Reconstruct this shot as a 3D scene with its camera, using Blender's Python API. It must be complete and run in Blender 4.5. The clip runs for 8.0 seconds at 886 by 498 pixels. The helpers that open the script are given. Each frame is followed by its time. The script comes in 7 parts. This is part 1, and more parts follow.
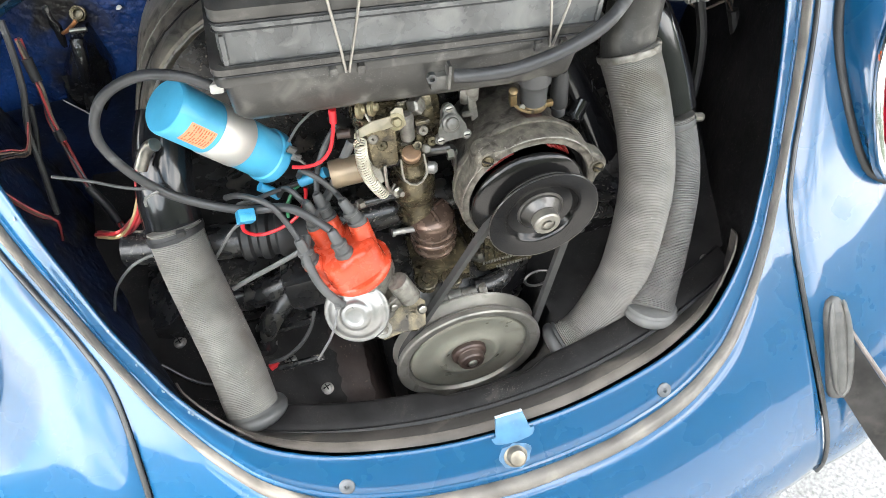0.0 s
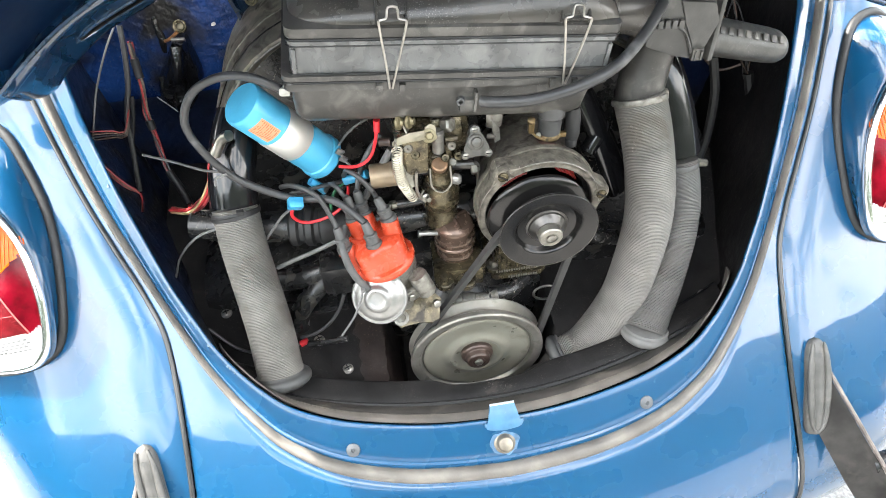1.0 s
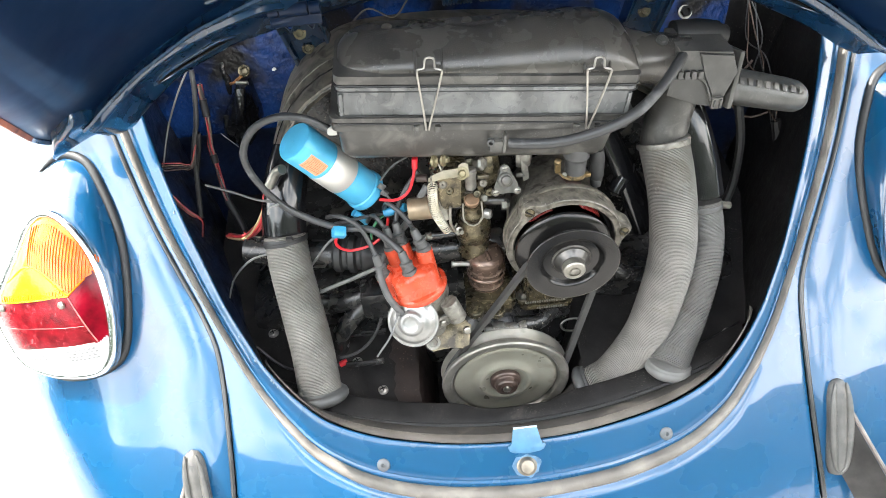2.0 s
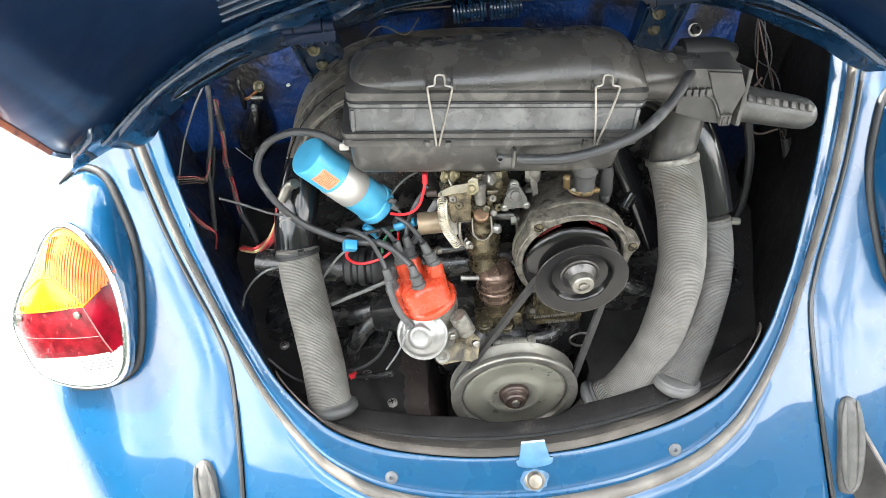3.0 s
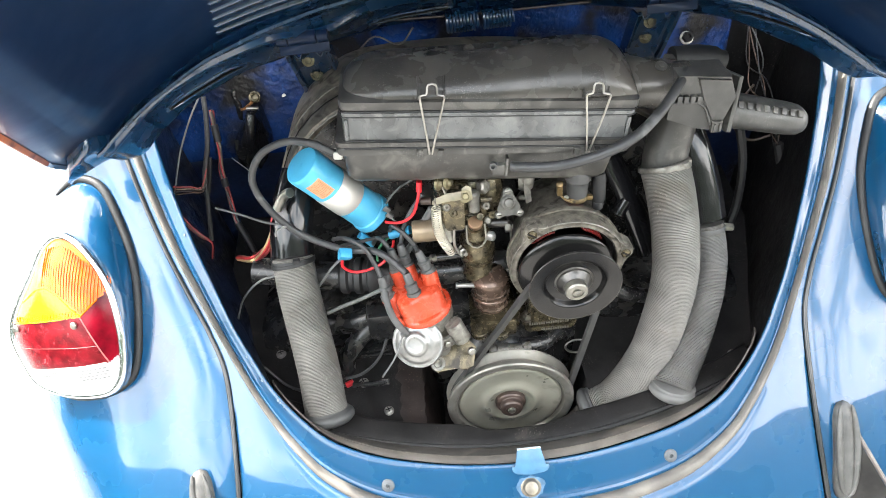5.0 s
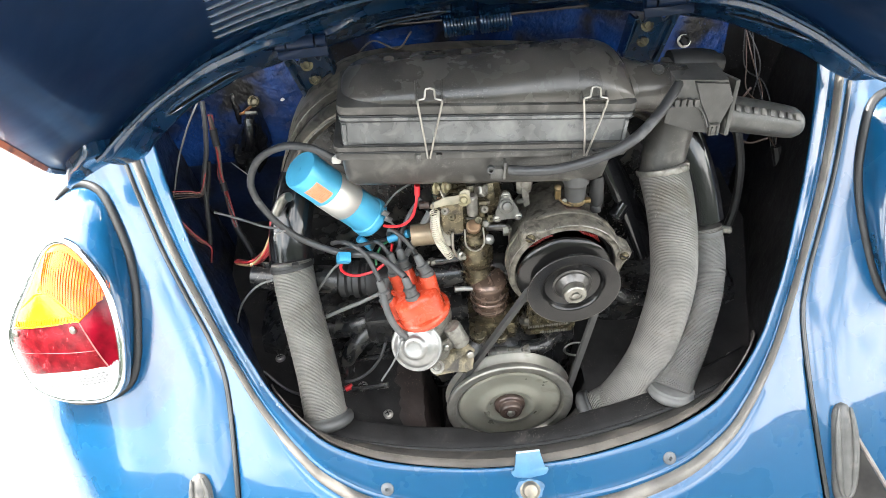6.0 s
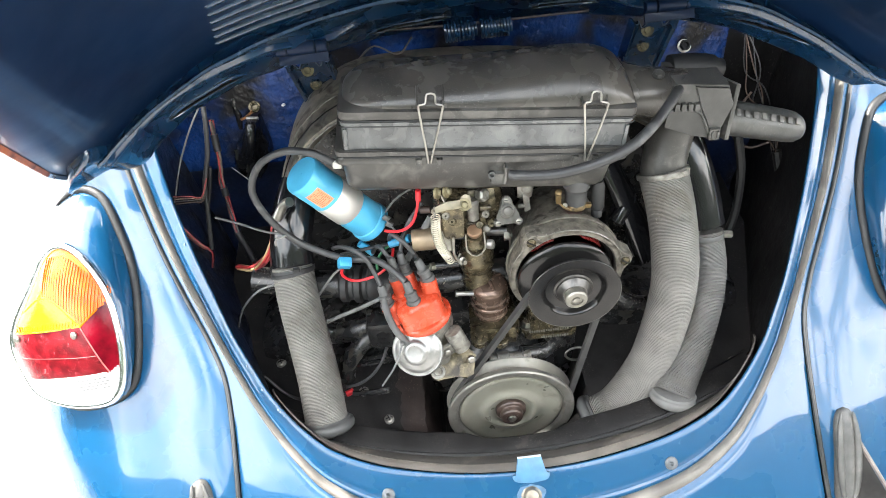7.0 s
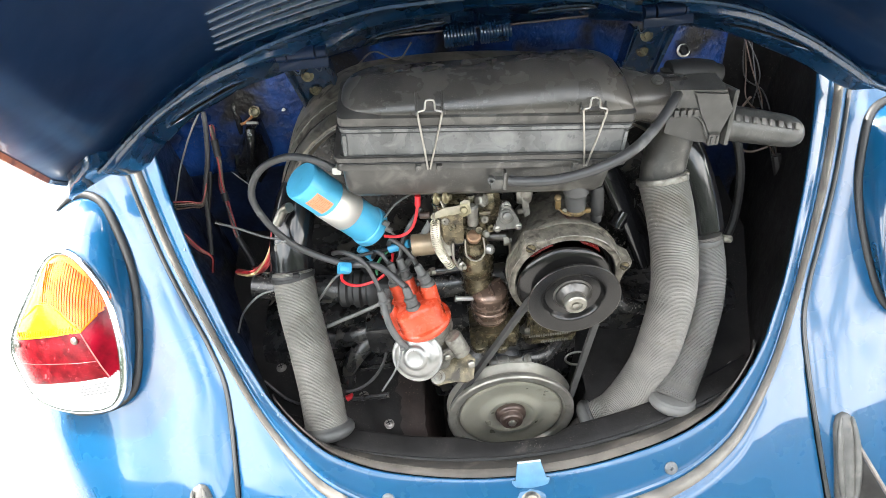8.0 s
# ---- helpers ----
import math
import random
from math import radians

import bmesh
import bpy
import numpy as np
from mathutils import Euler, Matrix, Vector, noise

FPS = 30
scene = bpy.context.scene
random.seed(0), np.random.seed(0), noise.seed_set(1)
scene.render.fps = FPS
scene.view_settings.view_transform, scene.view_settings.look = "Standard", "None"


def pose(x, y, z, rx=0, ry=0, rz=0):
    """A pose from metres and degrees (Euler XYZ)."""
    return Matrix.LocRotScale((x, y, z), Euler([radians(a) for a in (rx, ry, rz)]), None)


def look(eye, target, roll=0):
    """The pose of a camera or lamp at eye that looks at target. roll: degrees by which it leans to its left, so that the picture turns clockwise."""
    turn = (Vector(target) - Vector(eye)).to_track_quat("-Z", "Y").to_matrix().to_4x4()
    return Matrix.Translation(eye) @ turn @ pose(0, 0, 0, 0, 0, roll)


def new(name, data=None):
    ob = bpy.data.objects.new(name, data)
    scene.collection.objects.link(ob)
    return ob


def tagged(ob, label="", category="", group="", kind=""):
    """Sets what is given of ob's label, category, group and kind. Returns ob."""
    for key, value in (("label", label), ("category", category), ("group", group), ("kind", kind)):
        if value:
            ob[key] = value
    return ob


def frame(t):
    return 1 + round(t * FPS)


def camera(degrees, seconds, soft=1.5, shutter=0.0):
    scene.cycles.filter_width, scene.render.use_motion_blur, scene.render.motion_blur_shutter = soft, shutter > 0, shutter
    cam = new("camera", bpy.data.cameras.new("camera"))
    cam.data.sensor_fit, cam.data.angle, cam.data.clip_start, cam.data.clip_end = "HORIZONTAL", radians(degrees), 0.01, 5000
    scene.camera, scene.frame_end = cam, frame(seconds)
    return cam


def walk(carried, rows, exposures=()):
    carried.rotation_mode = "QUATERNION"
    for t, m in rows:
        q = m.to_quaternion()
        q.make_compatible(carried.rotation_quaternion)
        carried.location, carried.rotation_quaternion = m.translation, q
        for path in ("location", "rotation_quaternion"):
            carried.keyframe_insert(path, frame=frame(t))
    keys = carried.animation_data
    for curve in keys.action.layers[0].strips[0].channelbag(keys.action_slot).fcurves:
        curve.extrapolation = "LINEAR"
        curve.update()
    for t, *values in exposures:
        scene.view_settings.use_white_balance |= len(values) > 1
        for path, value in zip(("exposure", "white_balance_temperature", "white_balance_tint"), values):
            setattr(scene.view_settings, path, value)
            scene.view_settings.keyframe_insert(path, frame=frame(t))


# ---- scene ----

# ======== camera and walk ========
cam = camera(65.3, 8.0, soft=0.5)
PATH = [
    (0, (-0.098, -0.39, 1.126), (0.15, 0.832, -0.438), -5.9),
    (0.5, (-0.093, -0.449, 1.153), (0.092, 0.851, -0.356), -4.4),
    (1, (-0.086, -0.493, 1.173), (0.052, 0.85, -0.303), -3.9),
    (1.5, (-0.074, -0.527, 1.194), (-0.012, 0.872, -0.233), -5.2),
    (3, (-0.065, -0.548, 1.211), (-0.089, 0.921, -0.146), -6.5),
    (3.5, (-0.061, -0.549, 1.212), (-0.086, 0.927, -0.138), -6.6),
    (4, (-0.059, -0.552, 1.212), (-0.085, 0.928, -0.133), -6.7),
    (4.5, (-0.059, -0.552, 1.212), (-0.083, 0.931, -0.13), -6.8),
    (6, (-0.057, -0.553, 1.214), (-0.077, 0.939, -0.119), -7.0),
    (6.5, (-0.058, -0.552, 1.214), (-0.079, 0.942, -0.115), -7.1),
    (7, (-0.057, -0.553, 1.214), (-0.078, 0.948, -0.108), -7.1),
    (7.5, (-0.055, -0.552, 1.215), (-0.079, 0.951, -0.103), -7.2),
    (8, (-0.055, -0.551, 1.218), (-0.078, 0.953, -0.101), -7.2),
]
EXPOSURE = 2.71
walk(cam, [(t, look(eye, target, roll)) for t, eye, target, roll in PATH], exposures=[(0, EXPOSURE), (8, EXPOSURE)])

# ======== world, sun ========
SUN_ELEVATION, SUN_AZIMUTH = 53.0, -57.0  # azimuth from straight ahead (+y), clockwise from above
world = bpy.data.worlds.new("sky")
scene.world = world
world.use_nodes = True
wn, wl = world.node_tree.nodes, world.node_tree.links
back = wn["Background"]
back.inputs["Strength"].default_value = 0.18
sky = wn.new("ShaderNodeTexSky")
sky.sky_type, sky.sun_disc, sky.ozone_density, sky.dust_density = "NISHITA", False, 0.35, 1.6
sky.sun_elevation, sky.sun_rotation = radians(SUN_ELEVATION), radians(SUN_AZIMUTH)
cloud = wn.new("ShaderNodeTexNoise")
cloud.inputs["Scale"].default_value, cloud.inputs["Detail"].default_value, cloud.inputs["Distortion"].default_value = 2.9, 8.0, 1.5
veil = wn.new("ShaderNodeMapRange")
veil.inputs["From Min"].default_value, veil.inputs["From Max"].default_value = 0.40, 0.59
wl.new(cloud.outputs["Fac"], veil.inputs["Value"])
blend = wn.new("ShaderNodeMix")
blend.data_type = "RGBA"
# white haze low over the horizon
where = wn.new("ShaderNodeTexCoord")
split = wn.new("ShaderNodeSeparateXYZ")
wl.new(where.outputs["Generated"], split.inputs["Vector"])
haze = wn.new("ShaderNodeMapRange")
haze.inputs["From Min"].default_value, haze.inputs["From Max"].default_value = 0.70, 0.25
haze.inputs["To Min"].default_value, haze.inputs["To Max"].default_value = 0.0, 0.34
wl.new(split.outputs["Z"], haze.inputs["Value"])
cover = wn.new("ShaderNodeMath")
cover.operation = "MAXIMUM"
wl.new(veil.outputs["Result"], cover.inputs[0])
wl.new(haze.outputs["Result"], cover.inputs[1])
wl.new(cover.outputs["Value"], blend.inputs["Factor"])
toward = wn.new("ShaderNodeVectorMath")
toward.operation = "DOT_PRODUCT"
toward.inputs[1].default_value = (math.sin(radians(SUN_AZIMUTH)) * math.cos(radians(SUN_ELEVATION)), math.cos(radians(SUN_AZIMUTH)) * math.cos(radians(SUN_ELEVATION)), math.sin(radians(SUN_ELEVATION)))
wl.new(where.outputs["Generated"], toward.inputs[0])
glow = wn.new("ShaderNodeMapRange")
glow.inputs["From Min"].default_value, glow.inputs["From Max"].default_value = -0.3, 0.8
glow.inputs["To Min"].default_value, glow.inputs["To Max"].default_value = 0.94, 1.08
wl.new(toward.outputs["Value"], glow.inputs["Value"])
bright = wn.new("ShaderNodeVectorMath")
bright.operation = "SCALE"
bright.inputs[0].default_value = (11.0, 10.7, 10.4)
wl.new(glow.outputs["Result"], bright.inputs["Scale"])
wl.new(bright.outputs["Vector"], blend.inputs["B"])
hazy = wn.new("ShaderNodeVectorMath")
hazy.operation = "MULTIPLY"
hazy.inputs[1].default_value = (1.06, 1.16, 0.96)
wl.new(sky.outputs["Color"], hazy.inputs[0])
wl.new(hazy.outputs["Vector"], blend.inputs["A"])
wl.new(blend.outputs["Result"], back.inputs["Color"])

sun_data = bpy.data.lights.new("sun", "SUN")
sun_data.energy, sun_data.angle, sun_data.color = 4.0, radians(0.6), (1.0, 0.95, 0.88)
sun = new("sun", sun_data)
sa, se = radians(SUN_AZIMUTH), radians(SUN_ELEVATION)
sun_from = Vector((math.sin(sa) * math.cos(se), math.cos(sa) * math.cos(se), math.sin(se)))
sun.matrix_world = look(sun_from * 20, (0, 0, 0))


# ======== materials ========
def mat(name, base, rough=0.5, metal=0.0, var=0.25, scale=30.0, bump=0.15, bscale=400.0, coat=0.0, dirt=None, dirt_at=0.55,
        dirt_scale=9.0, dirt_rough=0.8, bump_size=0.001, spec=0.5, rvar=0.12, coat_ior=1.5, specks=None, speck_size=350.0):
    """A surface with fine grain, a broad tone change, and stains of another colour."""
    m = bpy.data.materials.new(name)
    m.use_nodes = True
    n, l = m.node_tree.nodes, m.node_tree.links
    p = n["Principled BSDF"]
    co = n.new("ShaderNodeTexCoord")

    def noise_node(s, detail=5.0, distortion=0.0):
        t = n.new("ShaderNodeTexNoise")
        t.inputs["Scale"].default_value, t.inputs["Detail"].default_value = s, detail
        t.inputs["Distortion"].default_value = distortion
        l.new(co.outputs["Object"], t.inputs["Vector"])
        return t

    def mix(f, a, b):
        x = n.new("ShaderNodeMix")
        x.data_type = "RGBA"
        l.new(f, x.inputs["Factor"])
        for key, v in (("A", a), ("B", b)):
            if isinstance(v, tuple):
                x.inputs[key].default_value = (*v, 1)
            else:
                l.new(v, x.inputs[key])
        return x.outputs["Result"]

    lo = tuple(c * (1 - var) for c in base)
    hi = tuple(min(1.0, c * (1 + var)) for c in base)
    tone = n.new("ShaderNodeMapRange")
    tone.inputs["From Min"].default_value, tone.inputs["From Max"].default_value = 0.3, 0.7
    l.new(noise_node(scale, 6.0).outputs["Fac"], tone.inputs["Value"])
    col = mix(tone.outputs["Result"], lo, hi)
    rr = n.new("ShaderNodeMapRange")
    rr.inputs["To Min"].default_value, rr.inputs["To Max"].default_value = max(0.02, rough - rvar), min(1.0, rough + rvar)
    l.new(noise_node(scale * 2.3, 4.0).outputs["Fac"], rr.inputs["Value"])
    rough_out = rr.outputs["Result"]
    if dirt:
        d = n.new("ShaderNodeMapRange")
        d.inputs["From Min"].default_value, d.inputs["From Max"].default_value = dirt_at, dirt_at + 0.16
        l.new(noise_node(dirt_scale, 8.0, 0.8).outputs["Fac"], d.inputs["Value"])
        col = mix(d.outputs["Result"], col, dirt)
        r2 = n.new("ShaderNodeMix")
        l.new(d.outputs["Result"], r2.inputs["Factor"])
        l.new(rough_out, r2.inputs["A"])
        r2.inputs["B"].default_value = dirt_rough
        rough_out = r2.outputs["Result"]
    if specks:
        fine_, broad_ = n.new("ShaderNodeMapRange"), n.new("ShaderNodeMapRange")
        fine_.inputs["From Min"].default_value, fine_.inputs["From Max"].default_value = 0.62, 0.70
        broad_.inputs["From Min"].default_value, broad_.inputs["From Max"].default_value = 0.48, 0.62
        l.new(noise_node(speck_size, 2.0).outputs["Fac"], fine_.inputs["Value"])
        l.new(noise_node(17.0, 3.0, 0.5).outputs["Fac"], broad_.inputs["Value"])
        both = n.new("ShaderNodeMath")
        both.operation = "MULTIPLY"
        l.new(fine_.outputs["Result"], both.inputs[0])
        l.new(broad_.outputs["Result"], both.inputs[1])
        col = mix(both.outputs["Value"], col, specks)
    l.new(col, p.inputs["Base Color"])
    l.new(rough_out, p.inputs["Roughness"])
    p.inputs["Metallic"].default_value = metal
    p.inputs["Specular IOR Level"].default_value = spec
    p.inputs["Coat Weight"].default_value = coat
    p.inputs["Coat Roughness"].default_value = 0.03
    p.inputs["Coat IOR"].default_value = coat_ior
    if bump:
        b = n.new("ShaderNodeBump")
        b.inputs["Strength"].default_value, b.inputs["Distance"].default_value = bump, bump_size
        l.new(noise_node(bscale, 4.0).outputs["Fac"], b.inputs["Height"])
        l.new(b.outputs["Normal"], p.inputs["Normal"])
        if bump_size > 0.002:
            l.new(b.outputs["Normal"], p.inputs["Coat Normal"])
    return m


PAINT = mat("blue car paint", (0.0026, 0.047, 0.116), 0.28, 0.0, 0.06, 8, 0.010, 30, coat=1.0, coat_ior=1.47, spec=0.32, dirt=(0.06, 0.12, 0.21), dirt_at=0.71, dirt_scale=90, dirt_rough=0.5)
# one lid paint in two tones: rim's raised for missing sheen, panel's darker
PAINT_LID = mat("dark blue lid paint, tone raised for sheen", (0.0042, 0.0250, 0.064), 0.26, 0.0, 0.15, 14, 0.02, 60, coat=1.0, spec=0.5, dirt=(0.012, 0.036, 0.080), dirt_at=0.60, dirt_scale=20, dirt_rough=0.5)
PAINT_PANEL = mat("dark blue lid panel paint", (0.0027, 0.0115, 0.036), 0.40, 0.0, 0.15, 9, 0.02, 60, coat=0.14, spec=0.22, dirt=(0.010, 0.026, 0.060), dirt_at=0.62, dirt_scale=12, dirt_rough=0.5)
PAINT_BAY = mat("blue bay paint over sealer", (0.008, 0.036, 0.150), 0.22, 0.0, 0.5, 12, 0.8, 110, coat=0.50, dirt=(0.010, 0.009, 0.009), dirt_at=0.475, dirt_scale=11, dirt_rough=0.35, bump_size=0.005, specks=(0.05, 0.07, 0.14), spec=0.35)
# navy and black put the deep bay's shade into the colour
BAY_NAVY = mat("bay blue darkened for shade", (0.0060, 0.0125, 0.036), 0.34, 0.0, 0.6, 18, 0.6, 100, bump_size=0.004, dirt=(0.008, 0.008, 0.009), dirt_at=0.50, dirt_scale=16, specks=(0.05, 0.06, 0.10))
BAY_BLACK = mat("black for dark, shaded parts", (0.0062, 0.0058, 0.0062), 0.6, 0.0, 0.6, 20, 0.4, 90, bump_size=0.003, dirt=(0.014, 0.013, 0.013), dirt_at=0.58, dirt_scale=26, specks=(0.05, 0.045, 0.04), spec=0.15)
SEAL_GREY = mat("weathered grey brown rubber", (0.108, 0.098, 0.086), 0.60, 0.0, 0.3, 30, 0.3, 300, dirt=(0.150, 0.137, 0.118), dirt_at=0.52, dirt_scale=30, dirt_rough=0.6)
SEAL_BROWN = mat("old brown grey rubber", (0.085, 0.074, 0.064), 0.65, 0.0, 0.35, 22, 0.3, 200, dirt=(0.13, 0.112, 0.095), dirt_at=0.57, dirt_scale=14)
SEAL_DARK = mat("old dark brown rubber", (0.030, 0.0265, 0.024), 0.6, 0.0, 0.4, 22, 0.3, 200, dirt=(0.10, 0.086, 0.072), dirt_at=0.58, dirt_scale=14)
RUBBER = mat("black rubber", (0.010, 0.010, 0.0105), 0.55, 0.0, 0.25, 40, 0.15, 300, dirt=(0.035, 0.034, 0.032), dirt_at=0.62, dirt_scale=20)
WELT = mat("shiny black rubber piping", (0.030, 0.030, 0.030), 0.20, 0.0, 0.3, 30, 0.1, 200)
RUBBER_DUSTY = mat("dusty grey rubber", (0.055, 0.055, 0.054), 0.55, 0.0, 0.3, 40, 0.2, 400, dirt=(0.12, 0.115, 0.11), dirt_at=0.58, dirt_scale=25)
GROMMET = mat("dusty tan grey rubber", (0.060, 0.058, 0.054), 0.42, 0.0, 0.35, 60, 0.3, 300, dirt=(0.14, 0.130, 0.118), dirt_at=0.58, dirt_scale=40)
BOX_PLASTIC = mat("worn black plastic", (0.042, 0.0395, 0.036), 0.36, 0.0, 0.35, 40, 0.10, 700, dirt=(0.10, 0.095, 0.085), dirt_at=0.52, dirt_scale=42, dirt_rough=0.55, specks=(0.13, 0.125, 0.12), speck_size=900)
BOX_DUSTY = mat("dusty black plastic dome", (0.056, 0.051, 0.045), 0.27, 0.0, 0.55, 13, 0.15, 900, dirt=(0.030, 0.028, 0.026), dirt_at=0.50, dirt_scale=17, dirt_rough=0.26, specks=(0.16, 0.15, 0.14), speck_size=900, rvar=0.14)
# front wall's grey is raised to stand in for reflected sky
BOX_FRONT = mat("grey plastic wall toned up for sheen", (0.084, 0.086, 0.086), 0.27, 0.0, 0.40, 26, 0.10, 700, dirt=(0.145, 0.145, 0.14), dirt_at=0.52, dirt_scale=42, dirt_rough=0.45)
BOX_GREY = mat("faded grey black plastic", (0.043, 0.042, 0.039), 0.36, 0.0, 0.35, 40, 0.15, 500, dirt=(0.090, 0.086, 0.080), dirt_at=0.57, dirt_scale=42, specks=(0.13, 0.125, 0.12), speck_size=700)
RUBBER_STOP = mat("grey rubber stop", (0.075, 0.080, 0.086), 0.45, 0.0, 0.3, 120, 0.1)
STOP_GREY = mat("pale grey rubber", (0.15, 0.147, 0.14), 0.5, 0.0, 0.25, 120, 0.1)
HOSE_GREY = mat("grey corrugated paper hose", (0.160, 0.152, 0.138), 0.65, 0.0, 0.2, 40, 0.25, 260, dirt=(0.13, 0.118, 0.10), dirt_at=0.57, dirt_scale=22, specks=(0.30, 0.28, 0.25))
HOSE_DARK = mat("dark grey corrugated paper hose", (0.112, 0.110, 0.105), 0.65, 0.0, 0.2, 40, 0.25, 260, dirt=(0.09, 0.083, 0.074), dirt_at=0.55, dirt_scale=20)
HOSE_END = mat("dark rubber cuff", (0.045, 0.045, 0.045), 0.45, 0.0, 0.25, 40, 0.15, 200, dirt=(0.10, 0.096, 0.09), dirt_at=0.6, dirt_scale=30)
ENGINE_BLACK = mat("black oily sheet metal", (0.015, 0.0147, 0.015), 0.26, 0.0, 0.4, 24, 0.35, 110, dirt=(0.075, 0.066, 0.055), dirt_at=0.57, dirt_scale=30, specks=(0.20, 0.18, 0.15))
GLOSS_BLACK = mat("glossy black stove enamel", (0.008, 0.008, 0.009), 0.13, 0.0, 0.3, 20, 0.12, 40, dirt=(0.03, 0.027, 0.023), dirt_at=0.64, dirt_scale=30)
TIN = mat("dusty black engine tin", (0.0120, 0.0114, 0.0114), 0.50, 0.0, 0.4, 40, 0.3, 160, dirt=(0.045, 0.040, 0.035), dirt_at=0.63, dirt_scale=30, specks=(0.10, 0.09, 0.08), speck_size=700, spec=0.14)
RUST_PAN = mat("oily rust brown pan", (0.0165, 0.0118, 0.0104), 0.40, 0.0, 0.5, 26, 0.3, 120, dirt=(0.014, 0.012, 0.011), dirt_at=0.50, dirt_scale=14, specks=(0.12, 0.09, 0.07))
SHROUD = mat("dull grey shroud metal", (0.175, 0.155, 0.125), 0.36, 0.5, 0.35, 60, 0.15, 200, dirt=(0.07, 0.063, 0.054), dirt_at=0.52, dirt_scale=40)
ALU = mat("dirty cast aluminium", (0.175, 0.167, 0.148), 0.40, 0.6, 0.25, 160, 0.35, 520, dirt=(0.115, 0.105, 0.086), dirt_at=0.50, dirt_scale=85)
ALU_DARK = mat("soot darkened cast aluminium", (0.145, 0.132, 0.110), 0.42, 0.55, 0.45, 120, 0.4, 480, dirt=(0.055, 0.048, 0.039), dirt_at=0.53, dirt_scale=55, specks=(0.26, 0.24, 0.21))
ALU_OILY = mat("oily brown aluminium", (0.088, 0.072, 0.042), 0.25, 0.55, 0.6, 90, 0.45, 380, dirt=(0.022, 0.018, 0.013), dirt_at=0.50, dirt_scale=60, dirt_rough=0.28, specks=(0.22, 0.19, 0.13))
ALU_BRIGHT = mat("bright spun aluminium", (0.24, 0.234, 0.225), 0.32, 0.65, 0.18, 80, 0.12, 300, dirt=(0.30, 0.285, 0.26), dirt_at=0.57, dirt_scale=60)
STEEL = mat("zinc plated steel", (0.24, 0.23, 0.205), 0.33, 0.85, 0.3, 80, 0.15, 400, dirt=(0.12, 0.10, 0.075), dirt_at=0.55, dirt_scale=60)
SCREW_OLD = mat("old yellow passivated bolt", (0.17, 0.145, 0.085), 0.4, 0.6, 0.4, 90, 0.2, 400, dirt=(0.06, 0.05, 0.035), dirt_at=0.5, dirt_scale=80)
WIRE_STEEL = mat("bright steel wire", (0.34, 0.32, 0.29), 0.36, 0.85, 0.15, 80, 0.05)
CHROME = mat("chrome", (0.85, 0.86, 0.87), 0.2, 1.0, 0.03, 20, 0.0)
PULLEY_GREY = mat("dull olive grey painted steel", (0.285, 0.272, 0.222), 0.31, 0.48, 0.15, 24, 0.05, 700, dirt=(0.15, 0.140, 0.11), dirt_at=0.58, dirt_scale=20)
PULLEY_RIM = mat("worn bare steel rim", (0.24, 0.226, 0.200), 0.34, 0.65, 0.3, 30, 0.12, 300, dirt=(0.14, 0.125, 0.105), dirt_at=0.58, dirt_scale=30)
PULLEY_DARK = mat("dark worn pulley steel", (0.028, 0.0268, 0.0265), 0.17, 0.75, 0.2, 25, 0.06, 700)
HUB_STEEL = mat("bare hub steel", (0.085, 0.081, 0.077), 0.33, 0.85, 0.25, 60, 0.1, 700, dirt=(0.05, 0.045, 0.04), dirt_at=0.58, dirt_scale=60)
HUB_BROWN = mat("rusty brown hub", (0.055, 0.037, 0.030), 0.42, 0.3, 0.35, 60, 0.25, 300)
BELT = mat("grey worn belt rubber", (0.034, 0.033, 0.032), 0.65, 0.0, 0.2, 40, 0.2, 400)
COPPER_BROWN = mat("brown lacquered filler tin", (0.118, 0.078, 0.059), 0.25, 0.5, 0.18, 50, 0.02, 900, dirt=(0.24, 0.18, 0.15), dirt_at=0.62, dirt_scale=70, dirt_rough=0.5)
BRASS = mat("old brass", (0.20, 0.14, 0.068), 0.36, 0.75, 0.4, 80, 0.15, 500, dirt=(0.07, 0.055, 0.035), dirt_at=0.48, dirt_scale=60)
CAP_RED = mat("orange red distributor plastic", (0.44, 0.050, 0.020), 0.26, 0.0, 0.18, 60, 0.10, 200, dirt=(0.50, 0.10, 0.06), dirt_at=0.60, dirt_scale=60, dirt_rough=0.5)
COIL_BLUE = mat("light blue coil paint", (0.062, 0.33, 0.52), 0.34, 0.0, 0.12, 35, 0.08, 300, dirt=(0.14, 0.40, 0.56), dirt_at=0.58, dirt_scale=40)
COIL_SILVER = mat("silver coil sleeve", (0.55, 0.535, 0.50), 0.42, 0.6, 0.1, 25, 0.05, 300)
LABEL_ORANGE = mat("faded orange paper sticker", (0.62, 0.26, 0.14), 0.6, 0.0, 0.12, 60, 0.05)
LABEL_INK = mat("red print", (0.45, 0.09, 0.03), 0.6, 0.0, 0.1, 60, 0.0)
CLIP_BLUE = mat("blue plastic connector", (0.03, 0.24, 0.42), 0.35, 0.0, 0.15, 60, 0.05)
WIRE_RED = mat("red wire sleeve", (0.50, 0.012, 0.02), 0.4, 0.0, 0.15, 60, 0.05)
WIRE_RED_OLD = mat("grimy red wire sleeve", (0.17, 0.016, 0.018), 0.5, 0.0, 0.5, 60, 0.05)
WIRE_LOOM = mat("worn red wire sleeve", (0.30, 0.018, 0.022), 0.42, 0.0, 0.35, 60, 0.05)
